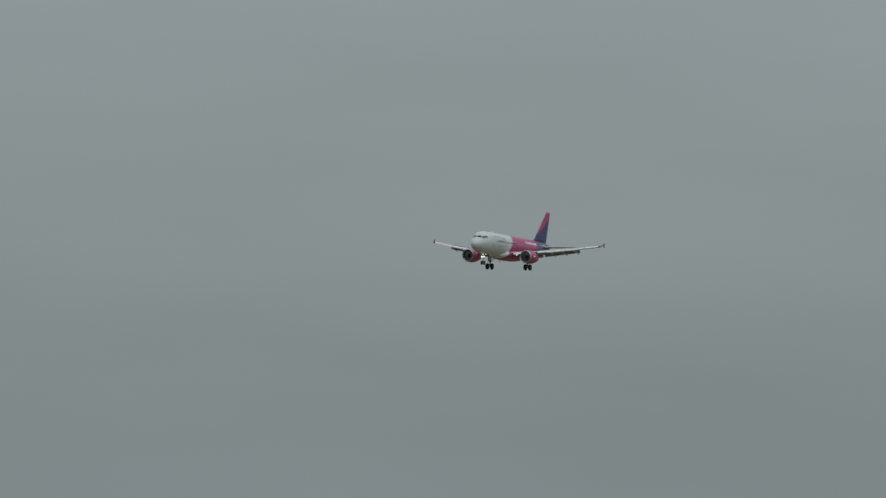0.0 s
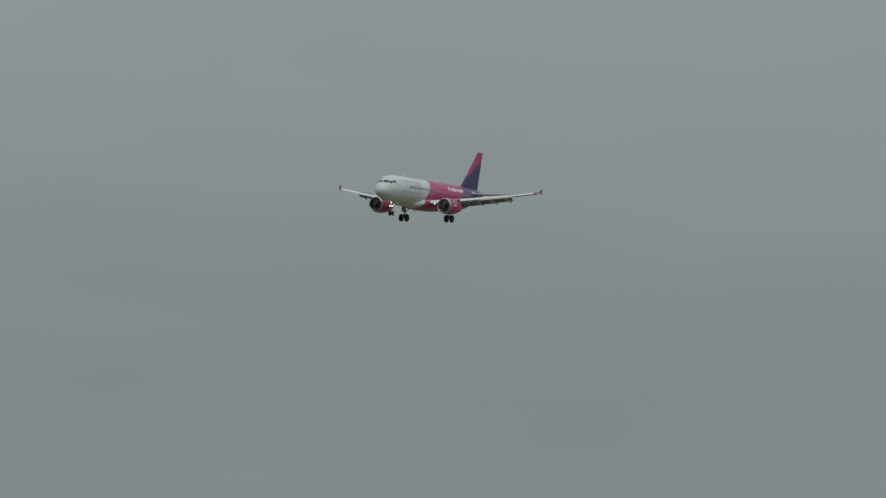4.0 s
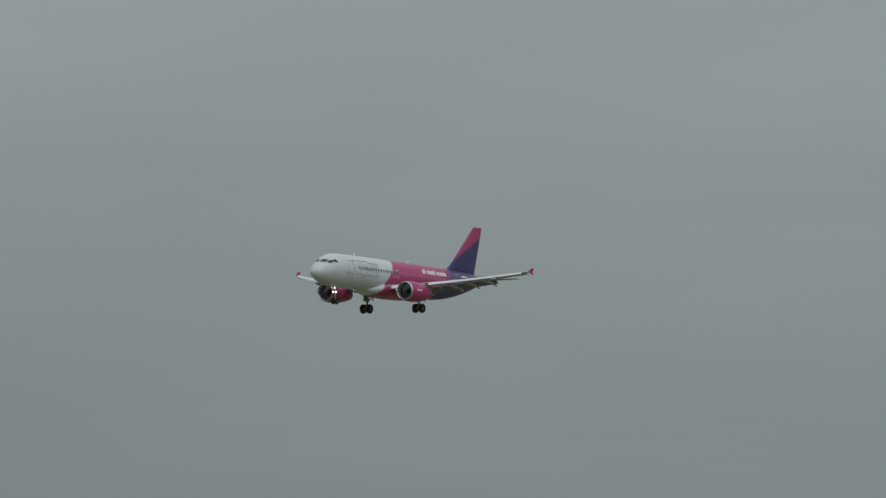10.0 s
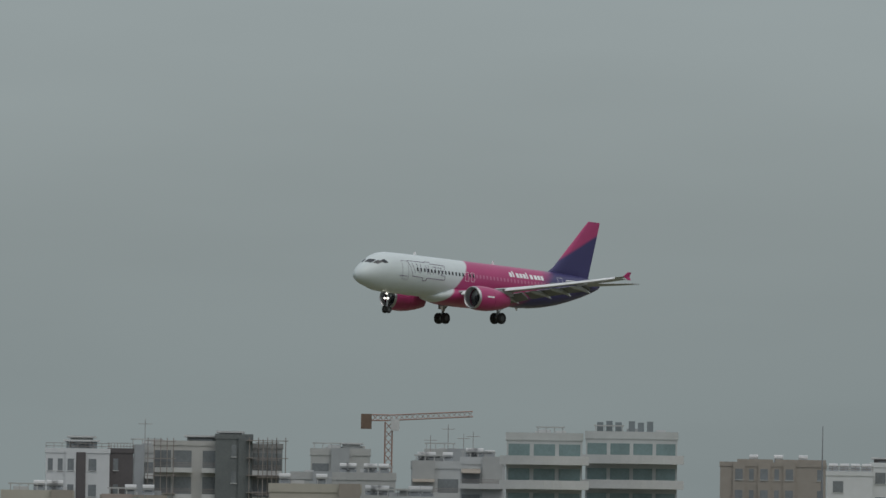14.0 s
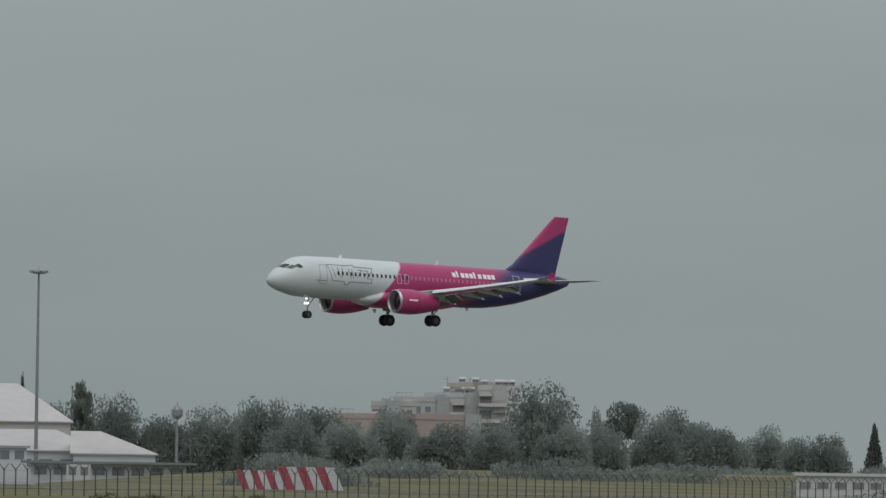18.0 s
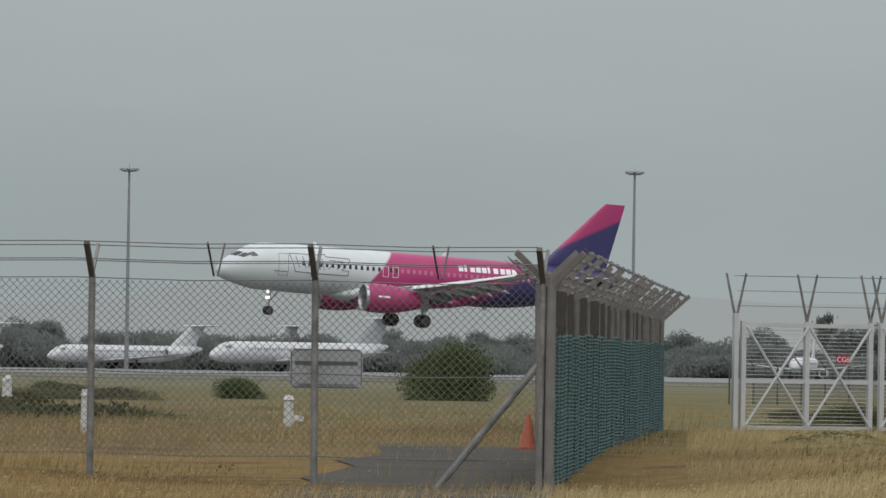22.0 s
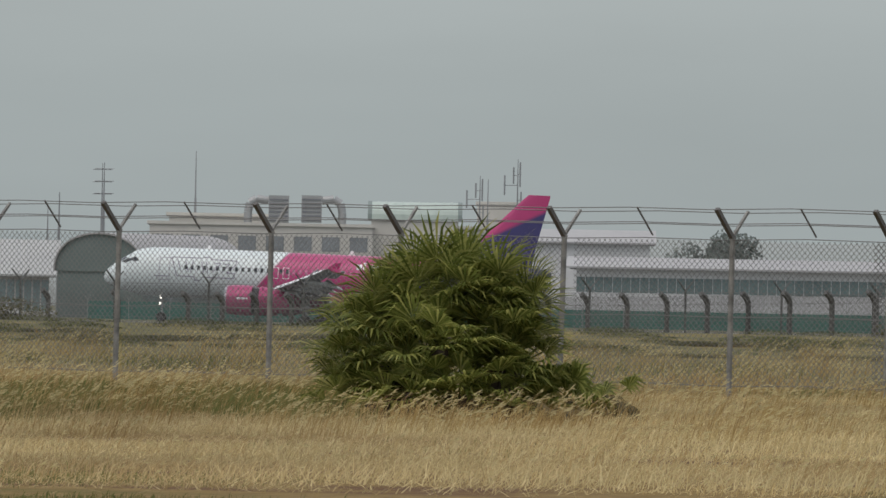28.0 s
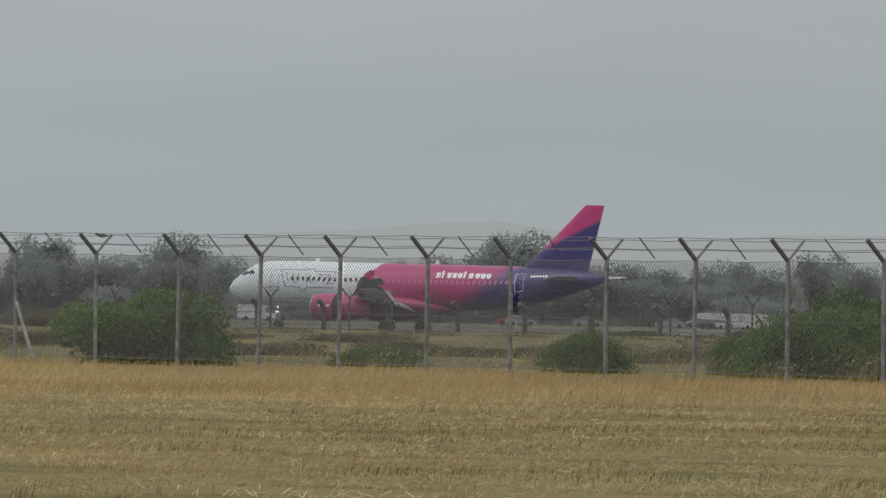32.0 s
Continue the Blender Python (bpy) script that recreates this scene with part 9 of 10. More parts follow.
def fence_line(name, label, corners, step, h, material, bent, mesh=None, strands=(.1, .55, .98), r=.05):
    o = thing(name, label, "fence")
    pts = [polar(a, d) for a, d in corners]
    post = Kit()
    if bent:
        post.tube((0, 0, -.3), (0, 0, h * .82), r, r * .95, 6)
        post.tube((0, 0, h * .82), (-.1, -.12, h * .93), r, r, 6)
        post.tube((-.1, -.12, h * .93), (-.26, -.3, h), r, r * .9, 6)
    else:
        post.tube((0, 0, -.3), (0, 0, h), r, r, 6)
        post.tube((0, 0, h), (-.32, -.3, h + .42), r * .8, r * .6, 5)
        post.tube((0, 0, h), (.32, .3, h + .42), r * .7, r * .5, 5)
    post = post.data("post", material)
    pd = mesh_panel(step, h * .95, *mesh) if mesh else None
    last = None
    for a, b in zip(pts, pts[1:]):
        n = max(1, int((b - a).length / step))
        ang = math.atan2((b - a).y, (b - a).x)
        for i in range(n):
            p = a + (b - a) * i / n
            p.z = ground_z(p.x, p.y)
            share("post", post, o, Matrix.Translation(p) @ Matrix.Rotation(-math.atan2(p.x, p.y), 4, "Z") @ Matrix.Rotation(random.uniform(-.05, .05), 4, "X"))
            if pd and last is not None:
                share("mesh_panel", pd, o, Matrix.Translation(p) @ Matrix.Rotation(ang, 4, "Z"))
            last = p
        for f in strands:
            k = Kit()
            for i in range(n):
                p, q = (a + (b - a) * j / n for j in (i, i + 1))
                p.z, q.z = ground_z(p.x, p.y) + h * f, ground_z(q.x, q.y) + h * f
                k.tube(p, q, .01, .01, 3, False)
            tagged(k.make("wire_strand", M_WIRE, o), kind="stuff")
    return o


fence_line("inner_fence", "inner chain-link fence with Y-shaped arms", ((8.95, 236), (5.0, 205), (.6, 171), (-1.9, 142)), 3.55, 2.3, M_INNER, False, (.105, .0055, M_INNER), r=.055)
fence_line("inner_fence", "second inner chain-link fence with Y-shaped arms", ((8.8, 285), (5.0, 335), (-3, 360), (-33, 430)), 3.6, 2.1, M_INNER, False, (.12, .005, M_POSTD))
fence_line("bent_post_fence", "old fence of cranked concrete posts", ((8.6, 312), (0, 308), (-10, 400), (-33, 425)), 2.9, 2.05, M_POSTD, True, (.12, .005, M_POSTD), (.2, .5, .8), .12)
for az, d in ((8.9, 236), (4.1, 330)):
    p = polar(az, d)
    p.z = ground_z(p.x, p.y)
    o = thing("braced_post", "weathered corner post with two slanting braces", "post", Matrix.Translation(p) @ Matrix.Rotation(-radians(az), 4, "Z"))
    k = Kit()
    k.tube((0, 0, -.3), (0, 0, 2.9), .06, .06, 8)
    k.make("post", M_POSTD, o)
    for sx in (-1, 1):
        k = Kit()
        k.tube((sx * .05, 0, 1.7), (sx * .95, -.1, -.1), .05, .05, 6)
        k.make("brace", M_POSTD, o)
fence_line("far_fence", "far perimeter fence with Y-shaped arms", ((28.2, 517), (34.5, 690), (38.5, 860)), 2.3, 1.7, M_POSTD, False, None, (.3, .65, .98), .05)
fence_line("far_fence", "far perimeter fence of close-set posts with Y-shaped arms", ((21.5, 430), (24.5, 455), (28.2, 517)), 1.5, 1.7, M_POSTD, False, (.11, .006, M_POSTD), (.3, .65, .98), .045)
fence_line("screen_fence", "low fence with green windbreak", ((-10.6, 935), (-3.2, 930)), 4.0, 1.9, M_MAST, False, None)
_, m, w = facing(-10.6, -3.2, 936)
k = Kit()
nn = 60
k.loft([[(-w / 2 + w * i / nn, .05 * math.sin(i * 1.7), 0.0), (-w / 2 + w * i / nn, .05 * math.sin(i * 1.7) + .05, 0.0), (-w / 2 + w * i / nn, .05 * math.sin(i * 1.7) + .05, 1.75), (-w / 2 + w * i / nn, .05 * math.sin(i * 1.7), 1.75)] for i in range(nn + 1)])
o = k.make("windbreak_screen", M_SCREEN)
o.matrix_basis = m
tagged(o, "long teal-green windbreak screen along the taxiway", "screen")

# ---------------------------------------------------------------- earth heaps, striped hut and radio masts by the runway
M_EARTH = mat("dark_earth", (.034, .036, .037), .95, 0, .2, .6, .3)
HEAPS = []
for i in range(3):
    bm = bmesh.new()
    bmesh.ops.create_grid(bm, x_segments=18, y_segments=14, size=1)
    for v in bm.verts:
        q = max(0, 1 - v.co.x ** 2) * max(0, 1 - v.co.y ** 2)
        v.co.z = q ** .7 * (1 + .35 * noise.noise(v.co * 3 + Vector((i * 5, 0, 0)))) - .02
    me = bpy.data.meshes.new("dirt_mound")
    bm.to_mesh(me)
    bm.free()
    me.materials.append(M_EARTH)
    HEAPS.append(me)
rs = random.Random(8)
for i, az in enumerate(np.arange(-15.6, -11.5, .2)):
    p = ground_at(az, 287 + rs.uniform(-3, 3))
    o = tagged(new("dirt_mound", HEAPS[i % 3]), "heap of dark earth beside the runway", "earth heap", "earth heaps")
    o.matrix_basis = Matrix.Translation(p) @ Matrix.Diagonal((rs.uniform(1.0, 1.7), 2.2, rs.uniform(.6, .95), 1))


def striped_hut(az0, az1, d, h):
    _, m, w = facing(az0, az1, d)
    o = thing("striped_hut", "red and white chequered equipment hut beside the runway", "hut", m)
    lo = h * .66
    n = 5
    for i in range(n):
        k = Kit()
        a, b = -w / 2 + .7 + (w - 1.9) * i / n, -w / 2 + .7 + (w - 1.9) * (i + 1) / n
        k.box(a, .5, 0, b, 4, lo)
        k.make("wall_stripe", M_RED if i % 2 == 0 else M_WHITEW, o)
    for i in range(3):
        k = Kit()
        a = w / 2 - 1.2 + i * .38
        k.box(a, .6, 0, a + .36, 4, lo)
        k.make("side_stripe", M_WHITEW if i % 2 else M_RED, o)
    n = 6
    for i in range(n):
        k = Kit()
        k.box(-w / 2 + w * i / n, 0, lo, -w / 2 + w * (i + 1) / n, 4.3, h)
        k.make("fascia_block", M_RED if i % 2 == 0 else M_WHITEW, o)
    k = Kit()
    k.box(-w / 2 - .1, -.1, h, w / 2 + .1, 4.4, h + .12)
    k.make("roof_slab", M_LID, o)
    k = Kit()
    for q in range(7):
        k.box(w / 2 - .75, .3, .2 + q * .42, w / 2 - .35, .36, .26 + q * .42)
    k.box(w / 2 - .78, .3, 0, w / 2 - .72, .36, lo).box(w / 2 - .38, .3, 0, w / 2 - .32, .36, lo)
    k.make("ladder", M_WHITEW, o)


striped_hut(*(-14.175, -13.386, 480, 4.5))


def white_cabin(az, d):
    _, m, w = facing(az - .17, az + .17, d)
    o = thing("white_cabin", "small white cabin with sloping sides beside the runway", "cabin", m)
    k = Kit()
    k.box(-w * .42, .1, -.1, w * .42, 2.2, 1.3)
    k.make("base", M_EARTH, o, "dark base plinth")
    lo, hi = [(-w / 2, 0, 1.3), (w / 2, 0, 1.3), (w / 2, 2.4, 1.3), (-w / 2, 2.4, 1.3)], [(-w * .28, .5, 2.7), (w * .28, .5, 2.7), (w * .28, 1.9, 2.7), (-w * .28, 1.9, 2.7)]
    k = Kit()
    k.loft([lo, [(x, y, 1.5) for x, y, _ in lo], hi])
    k.make("shell", M_WHITEW, o, "white tapered shell")
    k = Kit()
    k.obox((-.32, .12, 2.0), (.58, 0, 0), (0, .2, .48), (0, .03, -.01))
    k.make("window", M_BANDW, o)
    k = Kit()
    k.box(-w * .3, .45, 2.7, w * .3, 1.95, 2.78)
    k.make("roof_cap", M_LID, o)
    k = Kit()
    k.tube((.05, 1.2, 2.7), (.05, 1.2, 3.7), .1, .1, 8)
    k.make("vent_pipe", M_WHITEW, o)


white_cabin(-13.01, 500)


def radio_mast(az, d, h, kind, label):
    p = polar(az, d)
    o = thing("radio_mast", label, "mast", Matrix.Translation((p.x, p.y, ground_z(p.x, p.y))) @ Matrix.Rotation(-radians(az), 4, "Z"), "radio masts")
    k = Kit()
    k.tube((0, 0, 0), (0, 0, h * .72), .09 * d / 500, .06 * d / 500, 8)
    k.tube((0, 0, h * .72), (0, 0, h), .05 * d / 500, .02 * d / 500, 6)
    k.make("pole", M_MAST, o)
    q = d / 500
    if kind == "array":
        for x, z0, z1 in ((-.68, h * .78, h * .9), (.12, h * .83, h * .98), (-.22, h * .85, h * .95), (.18, h * .7, h * .8)):
            k = Kit()
            k.tube((x * q, 0, z0), (x * q, 0, z1), .05 * q, .05 * q, 6)
            k.tube((0, 0, (z0 + z1) / 2), (x * q, 0, (z0 + z1) / 2), .02 * q, .02 * q, 4)
            k.make("dipole", M_MAST, o)
        for sx in (.7, 1.0):
            k = Kit()
            k.tube((0, 0, h * .5), (sx * q, 0, 0.3), .015 * q, .015 * q, 4)
            k.make("guy", M_WIRE, o)
    if kind in ("dome", "cap"):
        z = h * .66 if kind == "dome" else h
        k = Kit()
        k.loft([[(.5 * q * c * math.cos(6.283 * i / 14), .5 * q * c * math.sin(6.283 * i / 14), z + zz * q) for i in range(14)] for c, zz in ((.95, 0), (1, .08), (.9, .22), (.6, .34), (.15, .4))])
        k.make("radome", M_WHITEP, o, "white radome", True)
        if kind == "dome":
            for x, zz in ((-1.0, h * .57), (-.9, h * .48)):
                k = Kit()
                k.tube((0, 0, h * .56), (x * q, 0, zz), .03 * q, .03 * q, 5)
                k.make("strut", M_MAST, o)
    if kind == "yagi":
        for z in (h * .96, h * .88, h * .8):
            k = Kit()
            k.tube((-.5 * q, 0, z), (.5 * q, 0, z), .018 * q, .018 * q, 4)
            k.make("element", M_MAST, o)
    if kind == "lamp":
        k = Kit()
        k.loft([[(.3 * q * c * math.cos(6.283 * i / 10), .3 * q * c * math.sin(6.283 * i / 10), h - .9 * q + zz * q) for i in range(10)] for c, zz in ((.3, 0), (1, .2), (1, .5), (.4, .7))])
        k.make("camera_head", M_MAST, o)
    return o


radio_mast(-14.196, 500, 11.1, "array", "slim radio mast with dipole arrays")
radio_mast(-13.684, 500, 11.1, "dome", "slim mast with a white radome and struts")
radio_mast(-13.48, 500, 5.8, "cap", "short post with a white dome")
radio_mast(-15.156, 900, 12.6, "lamp", "slim pole with a camera head")
radio_mast(-10.515, 1100, 17.6, "yagi", "lattice aerial mast on the terminal roof")
radio_mast(-10.781, 1100, 14.0, "plain", "thin aerial rod on the roof")
radio_mast(-10.847, 1100, 12.7, "plain", "thin aerial rod on the roof")
radio_mast(-9.97, 1150, 19.9, "plain", "thin aerial rod on the roof")
radio_mast(-8.05, 1150, 19.7, "array", "aerial mast on the terminal tower")
radio_mast(-8.274, 1150, 17.6, "array", "aerial mast on the terminal tower")
radio_mast(-8.226, 1150, 17.2, "plain", "thin aerial rod on the roof")
radio_mast(-10.526, 1100, 17.5, "yagi", "aerial mast behind the curved hall")
radio_mast(-10.779, 1100, 14.1, "plain", "thin aerial rod on the roof")
radio_mast(-5.761, 1300, 19.4, "plain", "thin aerial rod on the roof")
radio_mast(3.754, 1180, 24.4, "plain", "plain steel flag mast")
radio_mast(3.681, 1000, 15.0, "yagi", "small weather mast with cross arms")
radio_mast(33.856, 1500, 12.8, "lamp", "small floodlight post among trees")
radio_mast(49.058, 1170, 20.1, "plain", "tall thin roof aerial")
radio_mast(50.432, 1230, 18.4, "yagi", "flag and aerial mast on a roof")
radio_mast(16.993, 1750, 13.1, "plain", "thin aerial rod behind the trees")

# ---------------------------------------------------------------- roof plant, curved halls and the red tank
def vault(az0, az1, d, z0, z1, depth, m_end, m_roof, name, label, skew=0):
    _, m, w = facing(az0, az1, d)
    o = thing(name, label, "hangar", m @ Matrix.Rotation(radians(skew), 4, "Z"))
    arc = [(-w / 2 * math.cos(math.pi * i / 16), z0 + (z1 - z0) * math.sin(math.pi * i / 16) ** .8) for i in range(17)]
    if z0 > 0:
        k = Kit()
        k.box(-w / 2 + .1, .2, 0, w / 2 - .1, depth, z0)
        k.make("wall", m_end, o)
    k = Kit()
    k.prism(arc, "y", 0, .4)
    k.make("end_wall", m_end, o)
    k = Kit()
    k.prism(arc + [(x * 1.03, z0 + (z - z0) * 1.04 + .02) for x, z in reversed(arc)], "y", -.3, depth)
    k.make("vault_roof", m_roof, o, "", True)
    return o


vault(-10.822, -10.249, 1000, 4.8, 8.7, 26, M_DARKG, M_ROOFG, "curved_hall", "grey-green corrugated half-round hall", -25)
_, m, w = facing(-8.928, -8.389, 1130)
o = thing("barrel_roof", "pale green barrel roof over a cream wall", "building", m)
k = Kit()
k.box(-w / 2 + .2, .2, 0, w / 2 - .2, 5.8, 11.9)
k.make("wall", M_CREAMW, o)
k = Kit()
k.prism([(3 - 3.1 * math.cos(math.pi * i / 14), 11.9 + 2.2 * math.sin(math.pi * i / 14) ** .75) for i in range(15)], "x", -w / 2, w / 2)
k.make("roof", M_PALEG, o, "pale green ribbed roof")
for i in range(12):
    k = Kit()
    x = -w / 2 + w * i / 11
    k.prism([(3 - 3.18 * math.cos(math.pi * i / 14), 11.9 + 2.28 * math.sin(math.pi * i / 14) ** .75) for i in range(15)], "x", x - (.25 if i in (0, 11) else .05), x + (.25 if i in (0, 11) else .05))
    k.make("rib", M_GREENR if i in (0, 11) else M_PALEG, o)
vault(-13.54, -13.12, 1066, 5.2, 8.4, 40, M_DARKG, M_ROOFG, "curved_hall", "grey-green half-round hall beside the terminal", 22)
vault(-20.981, -20.486, 1020, 7.4, 8.8, 20, M_ROOFG, M_ROOFP, "curved_roof", "pale grey curved membrane roof above the hangar", 0)
vault(-20.054, -19.044, 1010, 7.5, 9.0, 20, M_ROOFG, M_ROOFP, "curved_roof", "pale grey curved membrane roof above the hangar", 0)


def duct(az, d, z, s=1.0):
    o = thing("air_handler", "grey rooftop air handling unit with bent ducts", "air conditioner", Matrix.Translation(polar(az, d, z)) @ Matrix.Rotation(-radians(az), 4, "Z"), "roof plant")
    k = Kit()
    k.box(-1.2, 0, 0, 1.2, 2, 3.2)
    k.make("casing", M_DUCT, o)
    for i in range(6):
        k = Kit()
        k.obox((-1.1, -.1, .2 + i * .48), (2.2, 0, 0), (0, .12, .25), (0, .02, .02))
        k.make("louvre", M_SEAM, o)
    k = Kit()
    pts = [(s * 1.2, 1, 2.6), (s * 2.6, 1, 2.8), (s * 3.4, 1, 2.3), (s * 3.6, 1, 1.2), (s * 3.6, 1, -.2)]
    for a, b in zip(pts, pts[1:]):
        k.tube(a, b, .5, .5, 10)
    k.make("duct", M_DUCT, o, "", True)


duct(-9.472, 1125, 11.31, -1)
duct(-9.276, 1125, 11.39, 1)
o = thing("water_tank", "rust-red water tank on a slim steel tower", "tank", Matrix.Translation(polar(3.819, 1000)) @ Matrix.Rotation(-radians(3.819), 4, "Z"))
k = Kit()
k.box(-2.6, -1.5, 8.2, 2.6, 1.5, 9.7)
k.make("tank", mat("rust_red", (.20, .055, .045), .8, 0, .2, .5), o)
for x in (-2.3, 0, 2.3):
    k = Kit()
    k.tube((x, 0, 0), (x, 0, 8.2), .14, .14, 6)
    k.make("leg", M_MAST, o)
    k = Kit()
    k.tube((x - 1.1 if x > -2 else x, 0, 1), (x, 0, 7.5), .06, .06, 4)
    k.make("brace", M_MAST, o)
k = Kit()
k.box(-2.6, -1.55, 9.7, 2.6, 1.55, 9.85)
k.make("lid", M_REBAR, o)

p = polar(35.93, 1430, 2.6)
o = thing("header_tank", "small white round tank on a pale steel post", "tank", Matrix.Translation(p))
k = Kit()
k.loft([[(r_ * math.cos(i * .5236), r_ * math.sin(i * .5236), z) for i in range(12)] for r_, z in ((.3, 5.2), (.62, 5.35), (.68, 5.8), (.62, 6.15), (.2, 6.3))])
k.make("tank", M_WHITEW, o, "", True)
k = Kit()
k.tube((0, 0, -2.8), (0, 0, 5.2), .28, .22, 8)
k.make("post", M_MAST, o)

# ---------------------------------------------------------------- striped barrier boards near the taxiway
def striped_board(az0, az1, d, z0, z1, label, dirn):
    _, m, w = facing(az0, az1, d)
    o = thing("striped_barrier", label, "barrier", m)
    n = 6
    for i in range(n):
        k = Kit()
        a, b = -w / 2 + w * i / n, -w / 2 + w * (i + 1) / n
        s = (w / n) * .5 * dirn
        k.loft([[(a - s, 0, z1), (b - s, 0, z1), (b - s, .15, z1), (a - s, .15, z1)], [(a + s, 0, z0), (b + s, 0, z0), (b + s, .15, z0), (a + s, .15, z0)]])
        k.make("stripe", M_RED if i % 2 == 0 else M_WHITEW, o)
    for x in (-w * .4, 0, w * .4):
        k = Kit()
        k.box(x - .08, .16, 0, x + .08, .3, z1 - .1)
        k.make("leg", M_MAST, o)


striped_board(34.23, 34.49, 1000, 0.15, 2.1, "red and white striped barrier board", 1)
striped_board(34.483, 34.826, 990, 0.15, 2.5, "red and white striped barrier board", 1)

# ---------------------------------------------------------------- birds
M_BIRD = mat("dark_feathers", (.09, .085, .08), .8, 0, .1, 8)


def bird(name, label, m, flying):
    o = thing(name, label, "bird", m)
    k = Kit()
    k.loft([[(x, r * math.sin(6.283 * i / 10), r * math.cos(6.283 * i / 10) + z) for i in range(10)] for x, r, z in ((-.12, .006, .01), (-.07, .03, .01), (0, .045, 0), (.07, .03, .0), (.12, .012, -.005))])
    k.make("body", M_BIRD, o, "", True)
    k = Kit()
    k.loft([[(x, r * math.sin(6.283 * i / 8), r * math.cos(6.283 * i / 8) + .035) for i in range(8)] for x, r in ((-.17, .003), (-.145, .01), (-.12, .026), (-.085, .02))])
    k.make("head", M_BIRD, o, "", True)
    k = Kit()
    k.loft([[(.1, -.015, 0), (.1, .015, 0), (.1, 0, .012)], [(.24, -.03, -.02), (.24, .03, -.02), (.24, 0, -.015)]])
    k.make("tail", M_BIRD, o)
    for s in (-1, 1):
        k = Kit()
        if flying:
            k.loft([[(-.06, s * .03, .02), (.05, s * .03, .02), (0, s * .03, .03)], [(-.05, s * .16, .06), (.03, s * .16, .06), (0, s * .16, .07)], [(.02, s * .3, .05), (.05, s * .3, .05), (.04, s * .3, .055)]])
        else:
            k.loft([[(-.05, s * .045, .02), (.02, s * .05, -.02), (0, s * .03, .04)], [(.14, s * .03, .0), (.15, s * .025, -.02), (.14, s * .02, .01)]])
        k.make("wing", M_BIRD, o)
    return o


BIRD = bird("flying_bird", "small dark bird flying over the fence", pose(-40.2, 195.9, 4.18), True)
bird("perched_bird", "small dark bird perched on the fence wire", Matrix.Translation((-95.54, 187.34, 3.15)) @ Matrix.Rotation(radians(20), 4, "Z"), False)



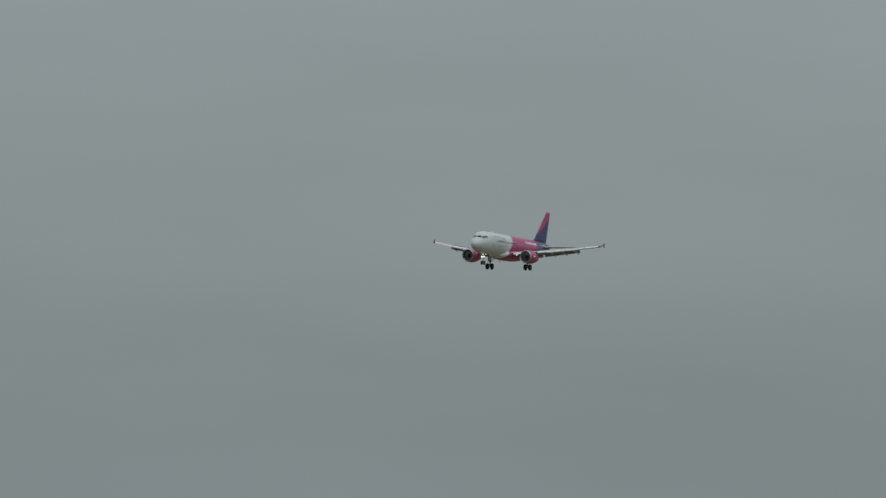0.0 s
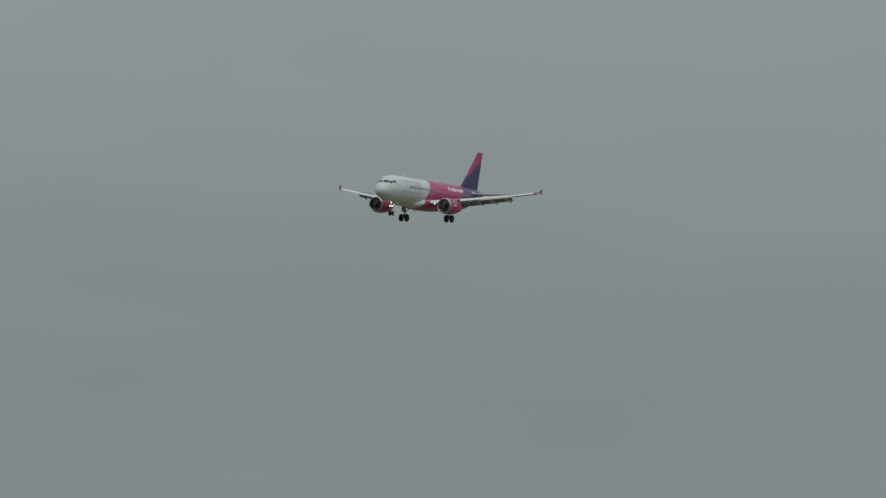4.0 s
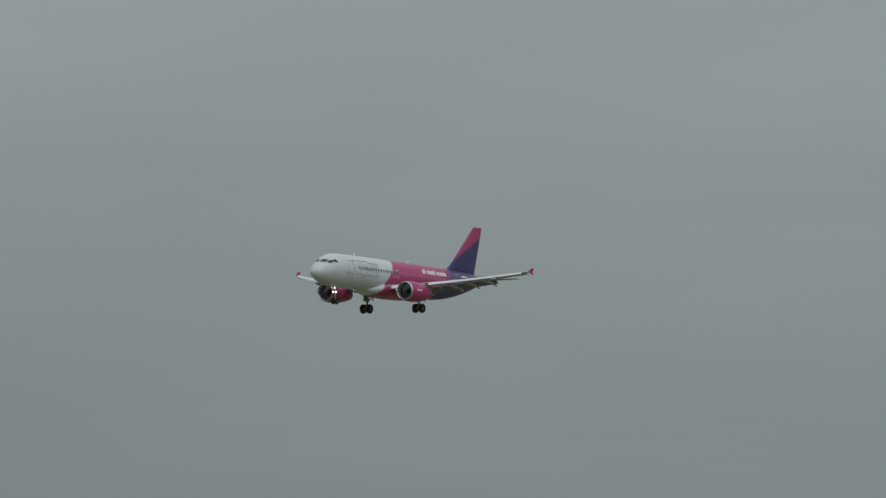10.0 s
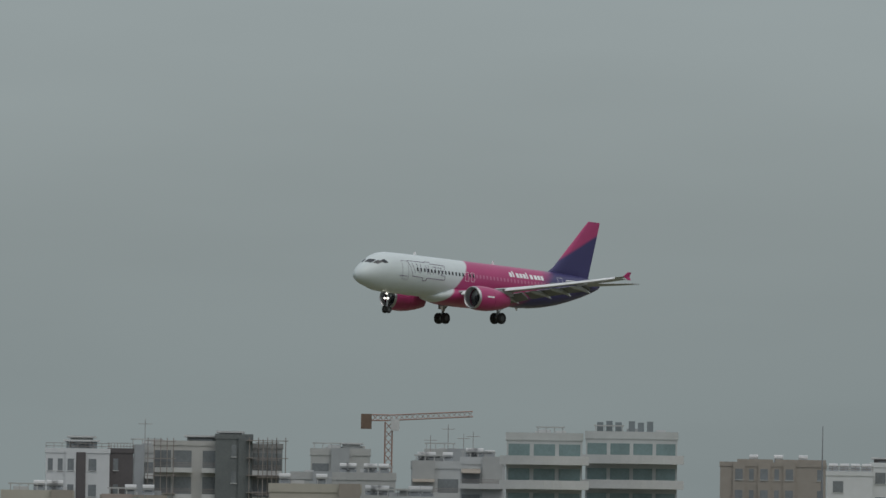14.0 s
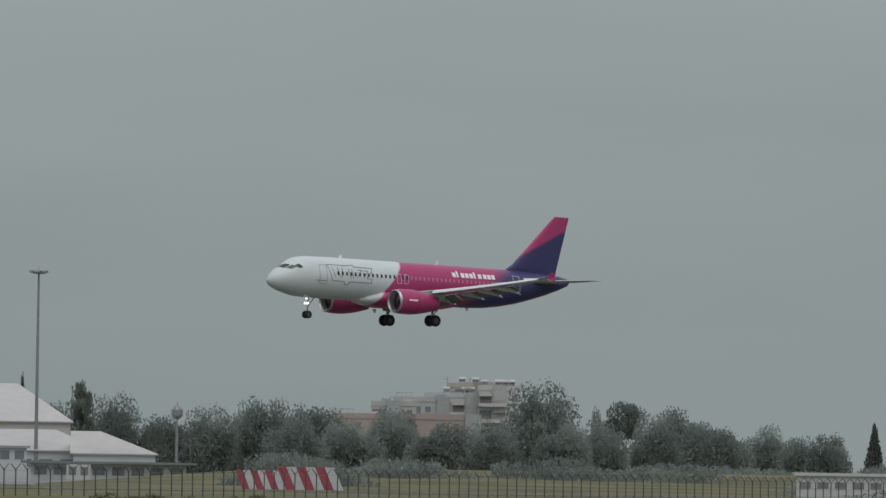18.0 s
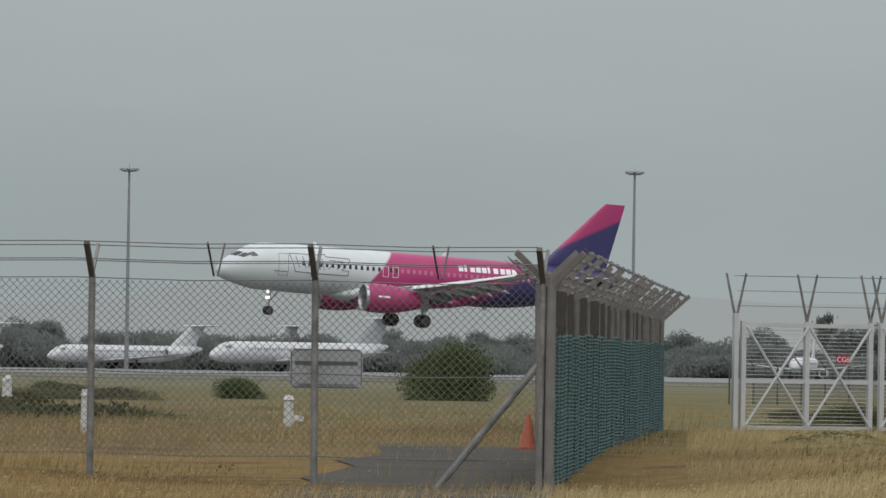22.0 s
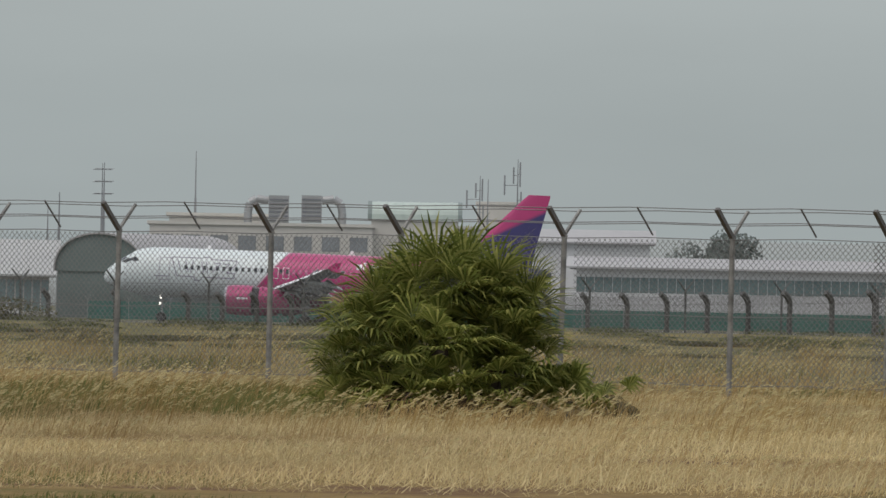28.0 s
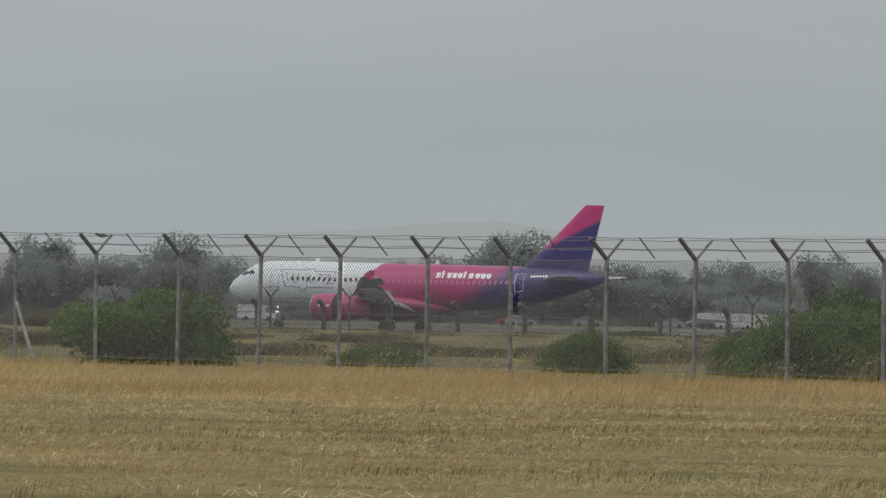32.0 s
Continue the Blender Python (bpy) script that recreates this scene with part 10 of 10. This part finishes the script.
# ---------------------------------------------------------------- what moves
def motions():
    walk(JET, [(t, pose(x, y, z, roll, pitch, yaw)) for t, x, y, z, roll, pitch, yaw in (
        (0, 1642.74, 686.07, 72.82, 1.37, 1.39, 0.8), (0.5, 1610.4, 686.25, 71.3, 1.27, 1.36, 0.76), (1, 1577.97, 686.32, 69.88, 0.99, 1.29, 0.93),
        (1.5, 1545.44, 686.2, 68.33, 0.75, 1.29, 1.12), (2, 1512.36, 685.93, 66.82, 0.65, 1.26, 1.37), (2.5, 1457.64, 675.59, 65.63, 1.04, 1.25, 1.55),
        (3, 1394.95, 660.75, 64.03, 2.02, 1.28, 1.68), (5.5, 1238.15, 659.95, 56.49, -1.07, 1.5, 1.93), (6, 1209.15, 660.62, 55.11, -1.67, 1.38, 1.97),
        (6.5, 1179.52, 661.22, 53.64, -1.65, 1.68, 1.76), (7, 1149.53, 661.55, 52.19, -1.84, 1.73, 1.47), (7.5, 1119.05, 661.6, 50.74, -1.27, 1.96, 1.13),
        (8, 1087.96, 661.45, 49.36, 0.15, 2.61, 0.8), (8.5, 1056.75, 661.25, 47.8, 0.75, 2.88, 0.68), (9, 1025.49, 660.61, 46.34, 0.31, 2.89, 0.9),
        (9.5, 994.4, 660.21, 44.83, -0.31, 2.47, 1.11), (10, 963.67, 660.01, 43.31, -0.38, 2.2, 1.21), (10.5, 933.67, 660.45, 41.87, -0.24, 2.11, 1.65),
        (11, 903.97, 660.88, 40.44, -0.05, 2.16, 1.82), (11.5, 874.33, 661.12, 38.97, -0.62, 2.04, 1.62), (12, 844.85, 661.64, 37.47, -1.71, 1.59, 1.46),
        (12.5, 813.13, 664.66, 35.84, -1.78, 1.23, 1.38), (13, 781.23, 666.09, 34.35, -1.24, 1.73, 1.37), (13.5, 748.13, 667.22, 32.75, -0.32, 2.2, 1.4),
        (14, 714.76, 667.64, 31.17, 0.42, 2.67, 1.59), (14.5, 690.31, 676.97, 30.02, -0.09, 2.39, 1.82), (15, 684.03, 703.64, 29.08, -0.45, 2.14, 2.01),
        (15.5, 687.87, 742.64, 28.44, -0.36, 1.8, 2.49), (17.5, 586.76, 781.95, 22.62, 0.15, 1.76, 1.56), (18, 552.3, 781.81, 20.91, 0.58, 1.69, 1.65),
        (18.5, 517.98, 781.46, 19.04, 1.14, 2.06, 1.44), (19, 483.52, 781.12, 17.19, 1.4, 2.49, 1.43), (19.5, 449.07, 780.44, 15.9, 1.06, 2.62, 1.65),
        (20, 414.8, 780.08, 14.26, 0.61, 2.5, 2.02), (20.5, 380.43, 779.63, 12.79, 0.73, 2.64, 1.83), (21, 345.86, 779.3, 11.31, 1.04, 3, 1.56),
        (21.5, 311.22, 778.61, 10.35, 1.3, 3.27, 1.36), (22, 276.81, 778.08, 8.97, 1.11, 3.2, 1.41), (22.5, 242.67, 778.05, 8, 0.54, 3.35, 1.72),
        (23, 208.71, 778.84, 6.89, -0.17, 3.8, 1.86), (23.5, 174.47, 779.08, 6.3, -1.08, 4.55, 1.97), (24, 140.18, 778.47, 5.98, -1.4, 5.42, 2.11),
        (24.5, 106.59, 780, 5.4, -0.8, 4.85, 1.59), (25, 72.94, 781.5, 4.91, -0.3, 4.4, 1.03), (25.5, 38.72, 783, 4.2, 0, 4.3, 0.36),
        (27.5, -95.72, 785, 3.65, 0, 1.5, -0.2), (28, -127.89, 785, 3.89, 0, 1.5, -0.2), (28.5, -160.49, 785, 3.95, 0, 1.2, -0.2),
        (29, -192.08, 785, 3.95, 0, 1.1, -0.2), (29.5, -223.04, 785, 3.85, 0, 1, -0.2), (30, -253.7, 785.01, 3.97, 0, 0.8, -0.2),
        (30.5, -283.13, 785, 3.68, 0, 0.5, -0.2), (31, -312.92, 785.01, 3.79, 0, 0.4, -0.2), (31.5, -341.2, 785, 3.86, 0, 0.4, -0.2),
        (32, -369.44, 785.01, 3.92, 0, 0.4, -0.2),
    )])
    for ob, x, y, z in SPOILERS:
        walk(ob, [(0, pose(x, y, z)), (26.0, pose(x, y, z)), (26.6, pose(x, y, z, 0, -42, 0)), (32, pose(x, y, z, 0, -42, 0))])
    for ob in SLEEVES:
        walk(ob, [(0, pose(0, 0, 0)), (26.2, pose(0, 0, 0)), (27.2, pose(.58, 0, 0)), (32, pose(.58, 0, 0))])
    walk(BIRD, [(0, pose(-160.2, 345.9, 24.2, 10, -15, 200)), (27, pose(-46.2, 204.9, 5.4, 10, -15, 200)), (28.5, pose(-40.2, 195.9, 4.18, 12, -15, 200)), (32, pose(-24.2, 175.9, 7.2, 10, -15, 200))])

motions()
